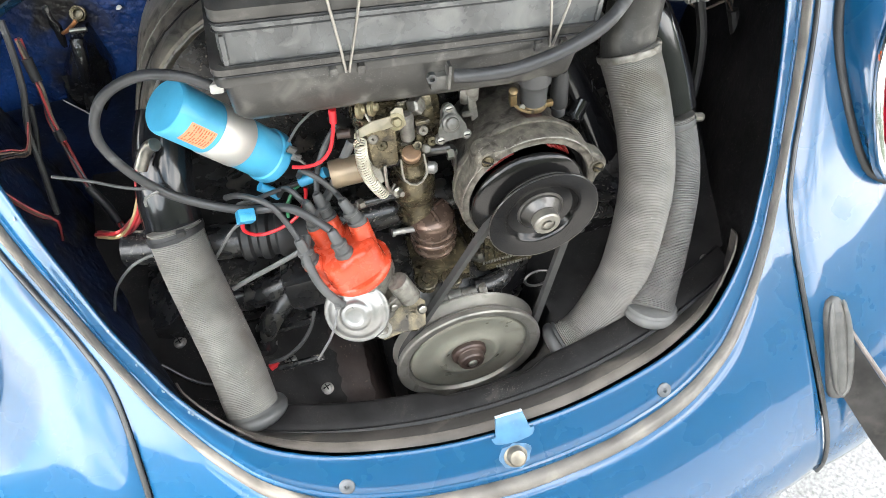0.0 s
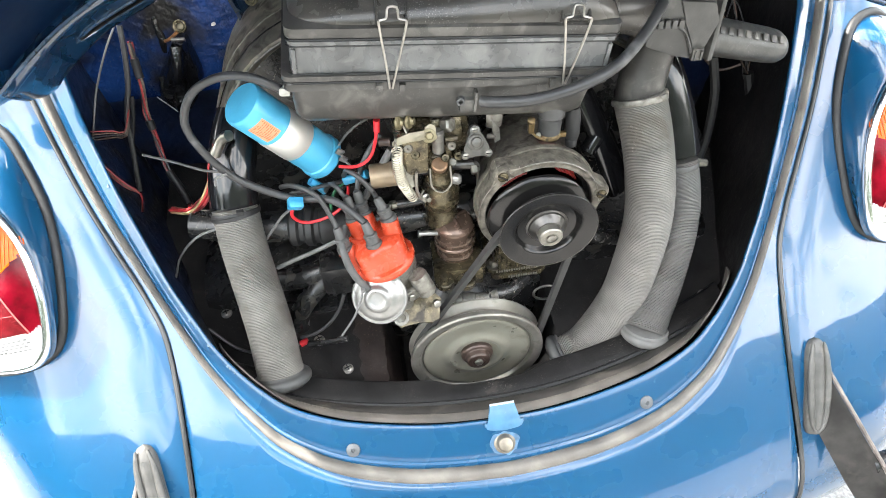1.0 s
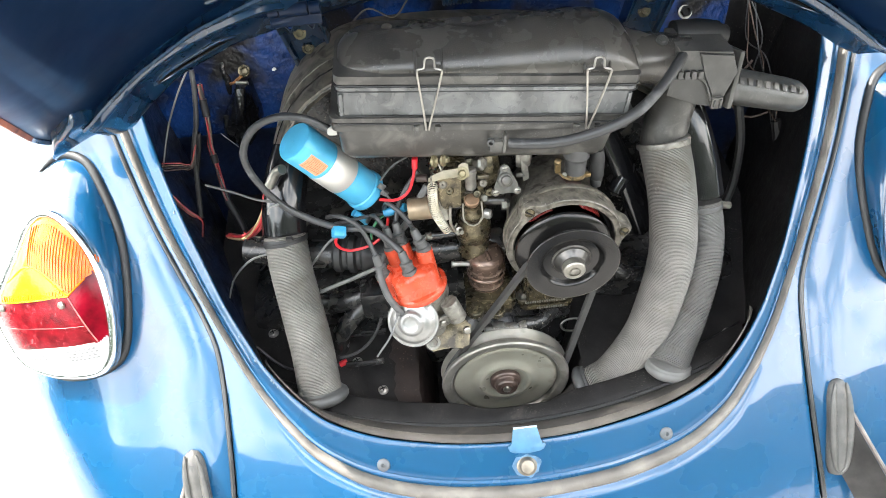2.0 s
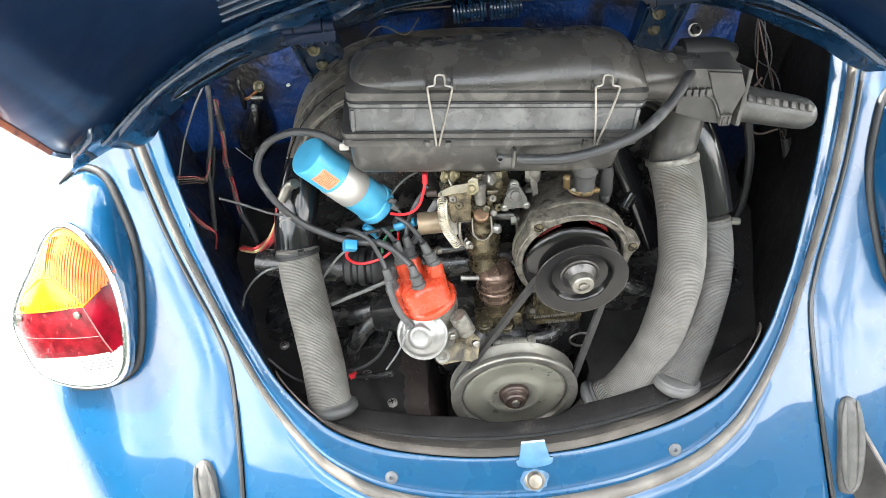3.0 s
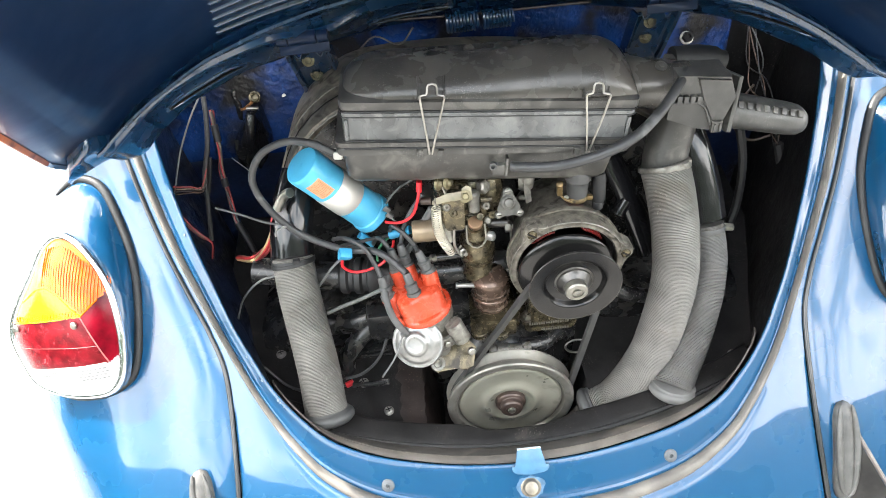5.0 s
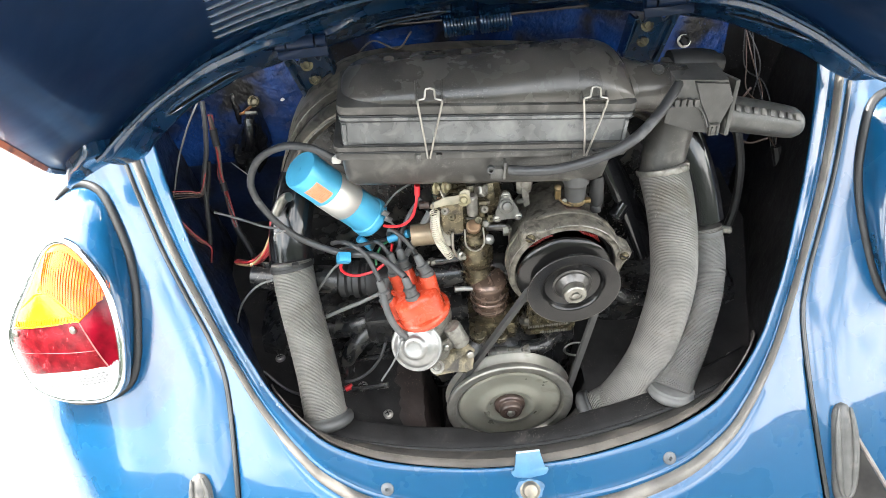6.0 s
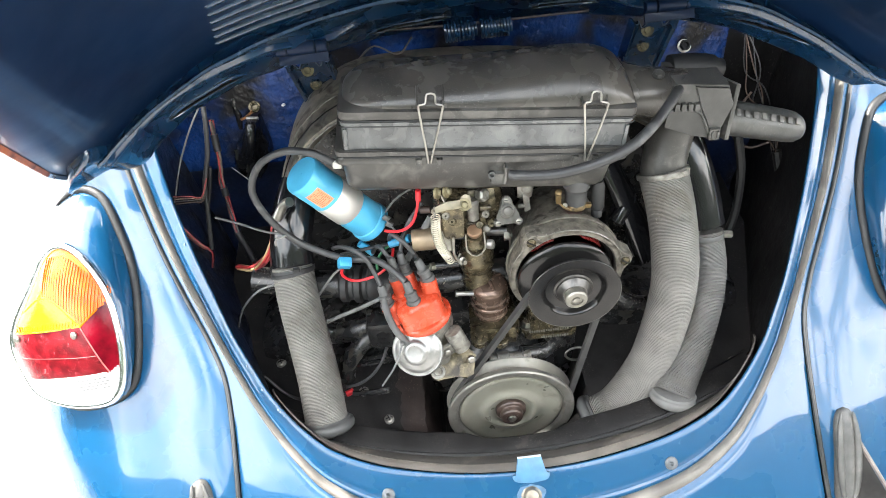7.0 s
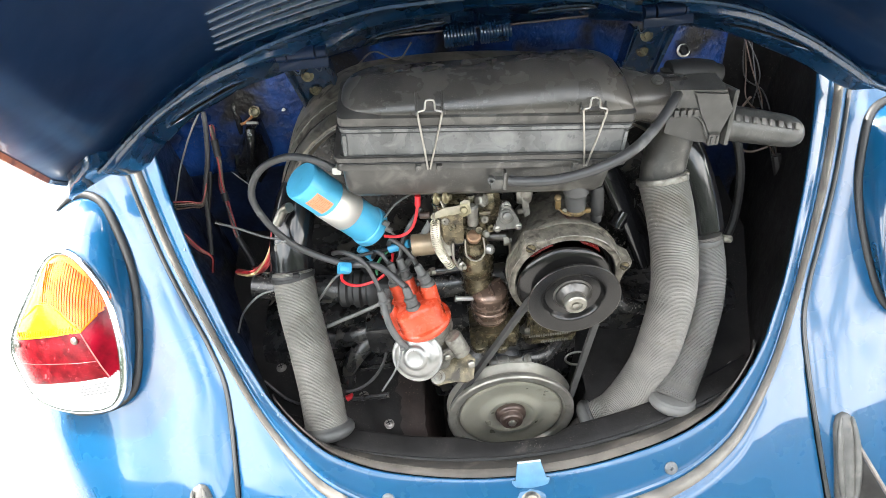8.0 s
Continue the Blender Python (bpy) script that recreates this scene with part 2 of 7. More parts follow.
WIRE_CREAM_OLD = mat("yellowed cream wire sleeve", (0.26, 0.20, 0.10), 0.5, 0.0, 0.3, 60, 0.05)
WIRE_TAN_OLD = mat("grimy tan wire sleeve", (0.13, 0.10, 0.07), 0.5, 0.0, 0.5, 60, 0.05)
WIRE_GREEN = mat("green wire sleeve", (0.02, 0.14, 0.06), 0.4, 0.0, 0.15, 60, 0.05)
WIRE_BLACK = mat("black wire sleeve", (0.020, 0.020, 0.021), 0.42, 0.0, 0.2, 60, 0.05)
WIRE_GREY = mat("dusty grey wire sleeve", (0.10, 0.10, 0.098), 0.55, 0.0, 0.2, 60, 0.1)
WIRE_BROWN = mat("brown wire sleeve", (0.060, 0.036, 0.025), 0.5, 0.0, 0.2, 60, 0.05)
CABLE_GREY = mat("dusty grey black cable", (0.030, 0.030, 0.031), 0.42, 0.0, 0.2, 60, 0.1, dirt=(0.11, 0.11, 0.11), dirt_at=0.58, dirt_scale=30)
WINDING = mat("red lacquered copper winding", (0.16, 0.016, 0.014), 0.3, 0.3, 0.3, 90, 0.3)
LENS_AMBER = mat("amber lens", (0.56, 0.098, 0.001), 0.18, 0.0, 0.25, 40, 0.1, 500, spec=0.45, dirt=(0.36, 0.055, 0.001), dirt_at=0.60, dirt_scale=40, dirt_rough=0.25)
LENS_AMBER_RIB = mat("dark amber lens prism", (0.40, 0.055, 0.001), 0.2, 0.0, 0.2, 40, 0.0, spec=0.2)
LENS_YELLOW = mat("yellow amber lens", (0.66, 0.32, 0.006), 0.18, 0.0, 0.12, 30, 0.1, 400, spec=0.45)
LENS_RED = mat("red lens", (0.125, 0.005, 0.009), 0.14, 0.0, 0.45, 60, 0.25, 900, dirt=(0.20, 0.020, 0.026), dirt_at=0.56, dirt_scale=120, dirt_rough=0.3, spec=0.4)
LENS_RED_SIDE = mat("deep red side lens", (0.12, 0.001, 0.007), 0.12, 0.0, 0.7, 30, 0.15, 300, spec=0.25)
LENS_RED_EDGE = mat("pale red lens edge", (0.42, 0.09, 0.09), 0.2, 0.0, 0.3, 90, 0.1)
LENS_CLEAR = mat("clear ribbed lens", (0.37, 0.37, 0.365), 0.16, 0.0, 0.35, 300, 0.2, 600, spec=0.35)
ORANGE_EDGE = mat("orange brown lid edge", (0.30, 0.085, 0.028), 0.5, 0.0, 0.3, 30, 0.2, 200, dirt=(0.05, 0.035, 0.05), dirt_at=0.55, dirt_scale=16)
ASPHALT = mat("pale gritty asphalt", (0.23, 0.226, 0.219), 0.85, 0.0, 0.45, 160, 0.8, 220, dirt=(0.20, 0.195, 0.19), dirt_at=0.5, dirt_scale=2, bump_size=0.006)
BACKDROP_GREEN = mat("dark backdrop green", (0.018, 0.028, 0.015), 0.8, 0.0, 0.4, 3, 0.5, 20, bump_size=0.05)


# ======== building helpers ========
def V(*a):
    return Vector(a)


def link(name, bm, material, sharp=38.0):
    bmesh.ops.recalc_face_normals(bm, faces=bm.faces)
    me = bpy.data.meshes.new(name)
    bm.to_mesh(me)
    bm.free()
    me.polygons.foreach_set("use_smooth", [True] * len(me.polygons))
    me.set_sharp_from_angle(angle=radians(sharp))
    me.materials.append(material)
    return new(name, me)


def thing(name, at, label, category, group="", kind=""):
    """An Empty at a thing's base."""
    ob = new(name)
    ob.empty_display_size = 0.02
    ob.location = at
    return tagged(ob, label, category, group, kind)


def base_of(ob):
    while ob.parent:
        ob = ob.parent
    return Vector(ob.location)


def part(name, bm, material, parent, label="", sharp=38.0):
    """One mesh, built in world coordinates, under a thing or a part."""
    bmesh.ops.translate(bm, verts=bm.verts, vec=-base_of(parent))
    ob = link(name, bm, material, sharp)
    ob.parent = parent
    return tagged(ob, label)


def single(name, bm, material, at, label, category, group="", kind="", sharp=38.0):
    """A thing that is one mesh."""
    bmesh.ops.translate(bm, verts=bm.verts, vec=-Vector(at))
    ob = link(name, bm, material, sharp)
    ob.location = at
    return tagged(ob, label, category, group, kind)


def frame_on(axis, hint=(0, 0, 1)):
    """Rotation whose z runs along axis."""
    z = Vector(axis).normalized()
    h = Vector(hint)
    if abs(z.dot(h.normalized())) > 0.98:
        h = Vector((0, 1, 0))
    x = h.cross(z).normalized()
    y = z.cross(x)
    return Matrix((x, y, z)).transposed()


def rings(bm, loops, closed=True, cap0=True, cap1=True):
    """Skins a list of loops of points with the same count."""
    vs = [[bm.verts.new(p) for p in lp] for lp in loops]
    n = len(vs[0])
    for a, b in zip(vs, vs[1:]):
        for i in range(n if closed else n - 1):
            j = (i + 1) % n
            bm.faces.new((a[i], a[j], b[j], b[i]))
    if closed and cap0:
        bm.faces.new(vs[0])
    if closed and cap1:
        bm.faces.new(vs[-1][::-1])
    return bm


def lathe(profile, at, axis, seg=32, bm=None, caps=True):
    """Turns (radius, height) pairs round an axis that starts at a point."""
    bm = bm or bmesh.new()
    r, at = frame_on(axis), Vector(at)
    loops = []
    for rad, h in profile:
        rad = max(rad, 1e-5)
        loops.append([at + r @ V(rad * math.cos(2 * math.pi * i / seg), rad * math.sin(2 * math.pi * i / seg), h) for i in range(seg)])
    return rings(bm, loops, True, caps, caps)


def smooth_path(pts, step=0.004):
    """A Catmull-Rom line through points, at about even steps."""
    p = [Vector(q) for q in pts]
    p = [2 * p[0] - p[1]] + p + [2 * p[-1] - p[-2]]
    out = []
    for i in range(1, len(p) - 2):
        k = max(1, int((p[i + 1] - p[i]).length / step))
        for j in range(k):
            t = j / k
            a, b, c, d = p[i - 1], p[i], p[i + 1], p[i + 2]
            out.append(0.5 * (2 * b + (c - a) * t + (2 * a - 5 * b + 4 * c - d) * t * t + (3 * b - a - 3 * c + d) * t ** 3))
    out.append(p[-2])
    return out


def tube(pts, radius, seg=10, step=0.006, bm=None, raw=False, flat=1.0):
    """A tube along a smooth line; radius may be a function of the way along in metres."""
    bm = bm or bmesh.new()
    line = [Vector(q) for q in pts] if raw else smooth_path(pts, step)
    side, loops, s = None, [], 0.0
    for i, q in enumerate(line):
        d = (line[min(i + 1, len(line) - 1)] - line[max(i - 1, 0)]).normalized()
        if side is None:
            side = d.cross(V(0, 0, 1) if abs(d.z) < 0.9 else V(0, 1, 0)).normalized()
        side = (side - d * side.dot(d)).normalized()
        up = d.cross(side)
        if i:
            s += (q - line[i - 1]).length
        r = radius(s) if callable(radius) else radius
        loops.append([q + side * (r * math.cos(2 * math.pi * k / seg)) + up * (r * flat * math.sin(2 * math.pi * k / seg)) for k in range(seg)])
    return rings(bm, loops)


def box(at, size, bevel=0.002, turn=None, bm=None):
    """A bevelled block; turn is a 3 x 3 rotation."""
    b = bmesh.new()
    bmesh.ops.create_cube(b, size=1)
    bmesh.ops.scale(b, vec=size, verts=b.verts)
    if bevel:
        bmesh.ops.bevel(b, geom=b.edges[:], offset=min(bevel, min(size) * 0.45), segments=2, affect="EDGES", profile=0.6)
    m = Matrix.Translation(at) @ (turn.to_4x4() if turn else Matrix())
    bmesh.ops.transform(b, matrix=m, verts=b.verts)
    if bm is None:
        return b
    return merge(bm, b)


def merge(bm, other):
    tmp = bpy.data.meshes.new("tmp")
    other.to_mesh(tmp)
    other.free()
    bm.from_mesh(tmp)
    bpy.data.meshes.remove(tmp)
    return bm


def prism(poly, depth, at=(0, 0, 0), turn=None, bevel=0.0015, bm=None):
    """A flat outline in x, y, thickened along z from 0 to depth, with rounded edges."""
    b = bmesh.new()
    lo = [b.verts.new((x, y, 0)) for x, y in poly]
    hi = [b.verts.new((x, y, depth)) for x, y in poly]
    n = len(poly)
    b.faces.new(lo[::-1])
    top = b.faces.new(hi)
    for i in range(n):
        b.faces.new((lo[i], lo[(i + 1) % n], hi[(i + 1) % n], hi[i]))
    if bevel:
        bmesh.ops.bevel(b, geom=list(top.edges), offset=bevel, segments=2, affect="EDGES", profile=0.6)
    m = Matrix.Translation(at) @ (turn.to_4x4() if turn else Matrix())
    bmesh.ops.transform(b, matrix=m, verts=b.verts)
    return b if bm is None else merge(bm, b)


def sheet(rows, thick=0.0, closed=False, bm=None):
    """A surface through rows of points; thick pushes a back skin along the normals."""
    bm = bm or bmesh.new()
    n, m = len(rows), len(rows[0])
    vs = [[bm.verts.new(p) for p in r] for r in rows]
    made = []
    for a, b in zip(vs, vs[1:]):
        for i in range(m if closed else m - 1):
            made.append(bm.faces.new((a[i], a[(i + 1) % m], b[(i + 1) % m], b[i])))
    if thick:
        bmesh.ops.recalc_face_normals(bm, faces=made)
        bmesh.ops.solidify(bm, geom=made, thickness=thick)
    return bm


def bolt(parent, at, axis, r=0.006, h=0.005, material=None, washer=True, name="bolt"):
    """A hexagon bolt head with a washer."""
    b = bmesh.new()
    if washer:
        lathe([(r * 1.55, 0), (r * 1.55, 0.0012), (r * 0.8, 0.0014)], at, axis, 20, b)
    lathe([(r, 0.0012), (r, h * 0.85), (r * 0.85, h)], at, axis, 6, b)
    return part(name, b, material or STEEL, parent)


def lerp(a, b, t):
    return a + (b - a) * t


def curve_at(pts, t):
    """A point of a polyline, t from 0 to 1 by index."""
    s = max(0.0, min(0.99999, t)) * (len(pts) - 1)
    i = int(s)
    p = [pts[max(i - 1, 0)], pts[i], pts[i + 1], pts[min(i + 2, len(pts) - 1)]]
    f = s - i
    return tuple(0.5 * (2 * b + (c - a) * f + (2 * a - 5 * b + 4 * c - d) * f * f + (3 * b - a - 3 * c + d) * f ** 3) for a, b, c, d in zip(*p))


# ======== the car's rear skin ========
BODY_X = 0.006  # the body sits this far beside the engine's middle
SKIN_Z = (0.20, 0.28, 0.33, 0.377, 0.46, 0.593, 0.75, 0.95, 1.1)
SKIN_Y = (-0.24, -0.25, -0.235, -0.205, -0.135, -0.009, 0.129, 0.33, 0.50)


def skin_y(x, z):
    """How far ahead the rear skin lies; rounded in height."""
    f = sum(float(np.interp(z + k * 0.008, SKIN_Z, SKIN_Y)) * (7 - abs(k)) for k in range(-6, 7)) / 49
    return f + 0.35 * x * x


def skin(x, z, off=0.0):
    """A point of the rear skin, off metres out of it."""
    e = 0.004
    fx = (skin_y(x + e, z) - skin_y(x - e, z)) / (2 * e)
    fz = (skin_y(x, z + e) - skin_y(x, z - e)) / (2 * e)
    return V(x + BODY_X, skin_y(x, z), z) + V(fx, -1, fz).normalized() * off


OUTER = [(0, .422), (.06, .424), (.12, .428), (.19, .440), (.245, .462), (.275, .484), (.30, .507), (.32, .529), (.337, .551),
         (.360, .584), (.385, .622), (.416, .674), (.450, .748), (.470, .80)]
INNER = [(0, .473), (.06, .474), (.12, .478), (.182, .485), (.232, .497), (.262, .512), (.285, .528), (.305, .546), (.318, .562),
         (.342, .594), (.364, .634), (.388, .682), (.414, .748), (.430, .80)]
SEAM = [(0, .25), (.10, .25), (.20, .25), (.29, .252), (.374, .256), (.368, .32), (.358, .40), (.353, .47), (.354, .546),
        (.369, .584), (.393, .622), (.424, .674), (.458, .748), (.478, .80)]
U_STEPS = 140


def u_point(pts, u):
    """u from -1 (one top corner) over 0 (bottom) to 1."""
    x, z = curve_at(pts, abs(u))
    return (math.copysign(x, u) if u else 0.0, z)


def u_row(a, b, f, off):
    row = []
    for i in range(U_STEPS + 1):
        u = -1 + 2 * i / U_STEPS
        (xa, za), (xb, zb) = u_point(a, u), u_point(b, u)
        row.append(skin(lerp(xa, xb, f), lerp(za, zb, f), off))
    return row


car = thing("car_body", (0, 0, 0), "glossy blue rounded rear body of an old small car", "car body")
# rear panel between the seal and the fender seams, turned in at its lower edge
rows = [u_row(OUTER, SEAM, f, o) for f, o in ((-0.02, -0.006), (0.0, -0.0002), (0.06, 0), (0.2, 0), (0.4, 0), (0.6, 0), (0.8, 0), (0.94, 0), (0.985, -0.002), (1.0, -0.012))]
part("rear_panel", sheet(rows), PAINT, car, "glossy blue rear apron panel", 60)
# flange round the engine opening, sloped below and flatter up its arms
prof = ((.20, -.007), (.25, -.0042), (.30, -.0040), (.33, -.0048), (.36, -.0048), (.39, -.0040), (.55, -.0036), (.64, -.0032), (.78, -.0026), (.88, -.0021), (.94, -.0021), (.98, -.0023), (.996, -.0030), (1.0, -.0048))

part("opening_flange", sheet([u_row(OUTER, INNER, f, o) for f, o in prof]), PAINT, car, "blue painted flange round the engine opening", 50)
prof = ((-0.01, -0.010), (0.0, 0.001), (0.04, 0.0035), (0.12, 0.0045), (0.19, 0.003), (0.225, -0.003), (0.23, -0.010))
part("weather_seal", sheet([u_row(OUTER, INNER, f, o) for f, o in prof]), SEAL_GREY, car, "weathered grey-brown rubber weather seal", 60)


def seam_x(z):
    pts = SEAM[4:]
    zs, xs = [q[1] for q in pts], [q[0] for q in pts]
    return sum(float(np.interp(z + k * 0.006, zs, xs)) for k in range(-2, 3)) / 5 + max(0, z - 0.8) * 0.3


def fender_y(x, z):
    """The fender's skin beside the seam; x counts from the body's middle."""
    xs = seam_x(z)
    swell = 0.014 * (1 - math.exp(-max(0.0, x - xs) / 0.03))
    dx = max(0.0, x - 0.50 + max(0.0, 0.45 - z) * 0.30)
    return skin_y(xs, z) + (x * x - xs * xs) * 0.30 + 0.006 - swell + dx * dx * 2.9


def fender_point(side, f, z):
    """f from 0 at the seam to 1 at the outer flank."""
    x = lerp(seam_x(z) + 0.003, 0.78, f)
    return V(side * x + BODY_X, fender_y(x, z), z)


def fender(side):
    rows = []
    for i in range(46):
        z = lerp(0.24, 0.98, i / 45)
        rows.append([fender_point(side, (j / 56) ** 1.5, z) for j in range(57)])
    ob = part("fender", sheet(rows), PAINT, car, "glossy blue bulging rear fender", 70)
    line = [skin(side * (x + 0.002), z, 0.001) for x, z in [curve_at(SEAM[4:], k / 60) for k in range(61)]]
    part("welting", tube(line, 0.0029, 10, raw=True), WELT, ob, "black rubber seam welting")
    return ob


for s in (-1, 1):
    fender(s)

# rear wheels inside the fenders
for sd_ in (-1, 1):
    wh = part("wheel", lathe([(0.190, -0.05), (0.200, -0.045), (0.200, 0.045), (0.190, 0.05)], (sd_ * 0.63, 0.52, 0.318), (1, 0, 0), 40), SHROUD, car, "grey steel rear wheel")
    part("tyre", lathe([(0.198, -0.075), (0.270, -0.085), (0.308, -0.070), (0.318, -0.040), (0.318, 0.040), (0.308, 0.070), (0.270, 0.085), (0.198, 0.075)], (sd_ * 0.63, 0.52, 0.318), (1, 0, 0), 56, caps=False), RUBBER, wh, "black tyre")

# screws and latch on the flange
for sx in (-0.170, 0.169):
    c = skin(sx, 0.459, -0.004)
    nrm = (skin(sx, 0.459, 1) - skin(sx, 0.459, 0)).normalized()
    part("rubber_stop", lathe([(0.0080, 0), (0.0078, 0.0016), (0.0066, 0.0026), (0.0024, 0.0028), (0.0012, 0.0006)], c, nrm, 24), RUBBER_STOP, car, "round grey rubber stop")
nrm = (skin(0, 0.46, 1) - skin(0, 0.46, 0)).normalized()
tang = nrm.cross(V(1, 0, 0)).normalized()
if tang.z < 0:
    tang = -tang
turn = Matrix((V(1, 0, 0), tang, V(1, 0, 0).cross(tang))).transposed()
c = skin(0.001, 0.463, -0.001)
plate = [(x * 0.84, y * 0.86 + 0.002) for x, y in ((-0.018, 0.000), (-0.0232, 0.002), (-0.0262, 0.0065), (-0.0258, 0.0105), (-0.0225, 0.0110), (-0.0220, 0.0085), (-0.0208, 0.0100), (-0.0205, 0.0150), (-0.0165, 0.034), (0.0165, 0.034), (0.0205, 0.0150), (0.0208, 0.0100), (0.0220, 0.0085), (0.0225, 0.0110), (0.0258, 0.0105), (0.0262, 0.0065), (0.0232, 0.002), (0.018, 0.000), (0, -0.002))]
part("striker_plate", prism(plate, 0.003, c, turn, 0.0008), mat("chalky worn blue paint", (0.045, 0.125, 0.215), 0.36, 0.0, 0.2, 60, 0.1, 300, coat=0.3, dirt=(0.24, 0.29, 0.34), dirt_at=0.68, dirt_scale=110), car, "blue painted latch plate with chipped edges")
edge = mat("chipped pale paint edge", (0.42, 0.47, 0.52), 0.6, 0, 0.3, 80, 0.2)
part("chipped_edge", prism([(-0.0137, 0.0300), (-0.010, 0.0310), (0.003, 0.0306), (0.010, 0.0312), (0.0137, 0.0300), (0.0139, 0.0320), (-0.0139, 0.0320)], 0.0032, c, turn, 0.0005), edge, car)
c = skin(-0.001, 0.4515, -0.004)
worn = [(0.0165 * math.cos(q) * (1 + 0.22 * noise.noise((math.cos(q) * 1.7, math.sin(q) * 1.7, 2))), 0.0135 * math.sin(q) * (1 + 0.25 * noise.noise((math.cos(q) * 2, math.sin(q) * 2, 7)))) for q in [2 * math.pi * k / 36 for k in range(36)]]
part("worn_paint", prism(worn, 0.0008, skin(-0.001, 0.4515, -0.0032), turn, 0.0), mat("paint rubbed pale", (0.06, 0.13, 0.22), 0.5, 0.0, 0.4, 90, 0.1), car, "pale rubbed paint round the latch pin")
part("latch_button", lathe([(0.0125, 0), (0.0122, 0.002), (0.0108, 0.003), (0.0096, 0.004), (0.0092, 0.011), (0.0075, 0.0135), (0.005, 0.0142), (0, 0.0143)], c, nrm + V(0, 0, 0.25), 24),
     mat("tarnished grey metal", (0.19, 0.165, 0.13), 0.42, 0.6, 0.35, 90, 0.2), car, "tarnished round latch pin")

rngp = random.Random(8)
chip = mat("bare chipped paint", (0.13, 0.17, 0.21), 0.5, 0.0, 0.4, 90, 0.2)
for k in range(11):
    u = rngp.choice((-1, -1, 1)) * rngp.uniform(0.38, 0.86)
    (xa, za), (xb, zb) = u_point(OUTER, u), u_point(INNER, u)
    f = rngp.uniform(0.80, 0.95)
    x, z = lerp(xa, xb, f), lerp(za, zb, f)
    nn = (skin(x, z, 1) - skin(x, z, 0)).normalized()
    r = rngp.uniform(0.0005, 0.0013)
    poly = [(r * (1 + 0.5 * rngp.uniform(-1, 1)) * math.cos(q), 1.6 * r * (1 + 0.5 * rngp.uniform(-1, 1)) * math.sin(q)) for q in [2 * math.pi * m_ / 7 for m_ in range(7)]]
    part("paint_chip", prism(poly, 0.0005, skin(x, z, -0.0019), frame_on(nn), 0.0), chip, car, "bare chip in the paint")

# ======== engine bay shell ========
part("bay_bulkhead", box((-0.065, 0.368, 0.80), (0.87, 0.02, 0.34), 0.0), PAINT_BAY, car, "blue bulkhead with lumpy black-stained sealer")
# lower wall, corner and sides carry their shade as darker colours
part("lower_bulkhead", box((-0.02, 0.372, 0.44), (1.14, 0.02, 0.38), 0.0), BAY_NAVY, car, "lower bulkhead in blue darkened for shade")
part("corner_bulkhead", box((0.46, 0.374, 0.80), (0.18, 0.02, 0.34), 0.0), BAY_BLACK, car, "bulkhead corner coloured black for its shade")
for s in (-1, 1):
    rows = []
    for i in range(15):
        z = lerp(0.26, 0.80, i / 14)
        zz = max(z, 0.52)
        xi = float(np.interp(zz, [q[1] for q in INNER], [q[0] for q in INNER]))
        p0 = skin(s * (xi + 0.012), zz, -0.014)
        p0.z = z
        rows.append([V(lerp(p0.x, s * lerp(0.40, 0.47, i / 14), (j / 8) ** 0.7) + 0.006 * noise.noise((i * 0.7, j * 0.9, s)), lerp(p0.y, 0.37, j / 8), z) for j in range(9)])
    part("bay_side_wall", sheet(rows), BAY_NAVY if s < 0 else BAY_BLACK, car, "side wall of the engine bay, darkened for shade", 80)
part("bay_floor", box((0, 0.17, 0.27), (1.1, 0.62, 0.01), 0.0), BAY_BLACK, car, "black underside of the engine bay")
# extended out of view to keep the sun off the bay walls
part("bay_roof", box((0, 0.571, 0.90), (1.4, 0.618, 0.012), 0.0), PAINT_BAY, car, "blue shelf over the bulkhead, extended unseen to block sun")

# ======== ground and surroundings ========
rows = [[V(x, y, 0) for x in (-60, -6, -2, 0, 2, 6, 60)] for y in (-60, -6, -2, 0, 2, 6, 60)]
single("ground", sheet(rows), ASPHALT, (0, 0, 0), "pale gritty sunlit asphalt ground", "ground", kind="structure")
# unseen dark backdrop, added to shape the reflections in the paint
rows = []
for j in range(12):
    t = j / 11
    row = []
    for k in range(141):
        a = radians(lerp(-184, -5, k / 140))
        az = abs(math.degrees(a) + 90)
        fall = min(1.0, max(0.0, (az - 42) / 22))
        near = min(1.0, max(0.0, (az - 46) / 26)) if math.cos(a) < 0 else 0.0
        near *= near * (3 - 2 * near)
        top = 3.1 - 1.2 * fall * fall * (3 - 2 * fall) + 2.6 * math.exp(-(az / 20) ** 2)
        top = lerp(top, 1.0, near) + 0.12 * (1 - 0.6 * near) * noise.noise((k * 0.21, 4, 0))
        r = lerp(9.0, 2.7, near) + 0.3 * (1 - 0.8 * near) * noise.noise((k * 0.35, j * 0.4, 0)) * (1 - t)
        row.append(V(r * math.cos(a), r * math.sin(a), top * t))
    rows.append(row)
single("backdrop", sheet(rows, 0.3), BACKDROP_GREEN, (0, -9, 0), "unseen dark green backdrop added for the paint's reflections, low where it comes near", "hedge", kind="structure", sharp=70)

# ======== engine lid ========
LID = radians(40.0)
LD, LN = V(0, -math.cos(LID), math.sin(LID)), V(0, -math.sin(LID), -math.cos(LID))
LX, LW = 0.014, 0.440  # the lid's middle and half its hinge edge
LOW = [(0, .292, .862), (.11, .289, .860), (.17, .283, .853), (.23, .273, .843), (.294, .258, .828), (.352, .244, .800), (.398, .226, .772), (.424, .211, .755), (.445, .202, .752)]


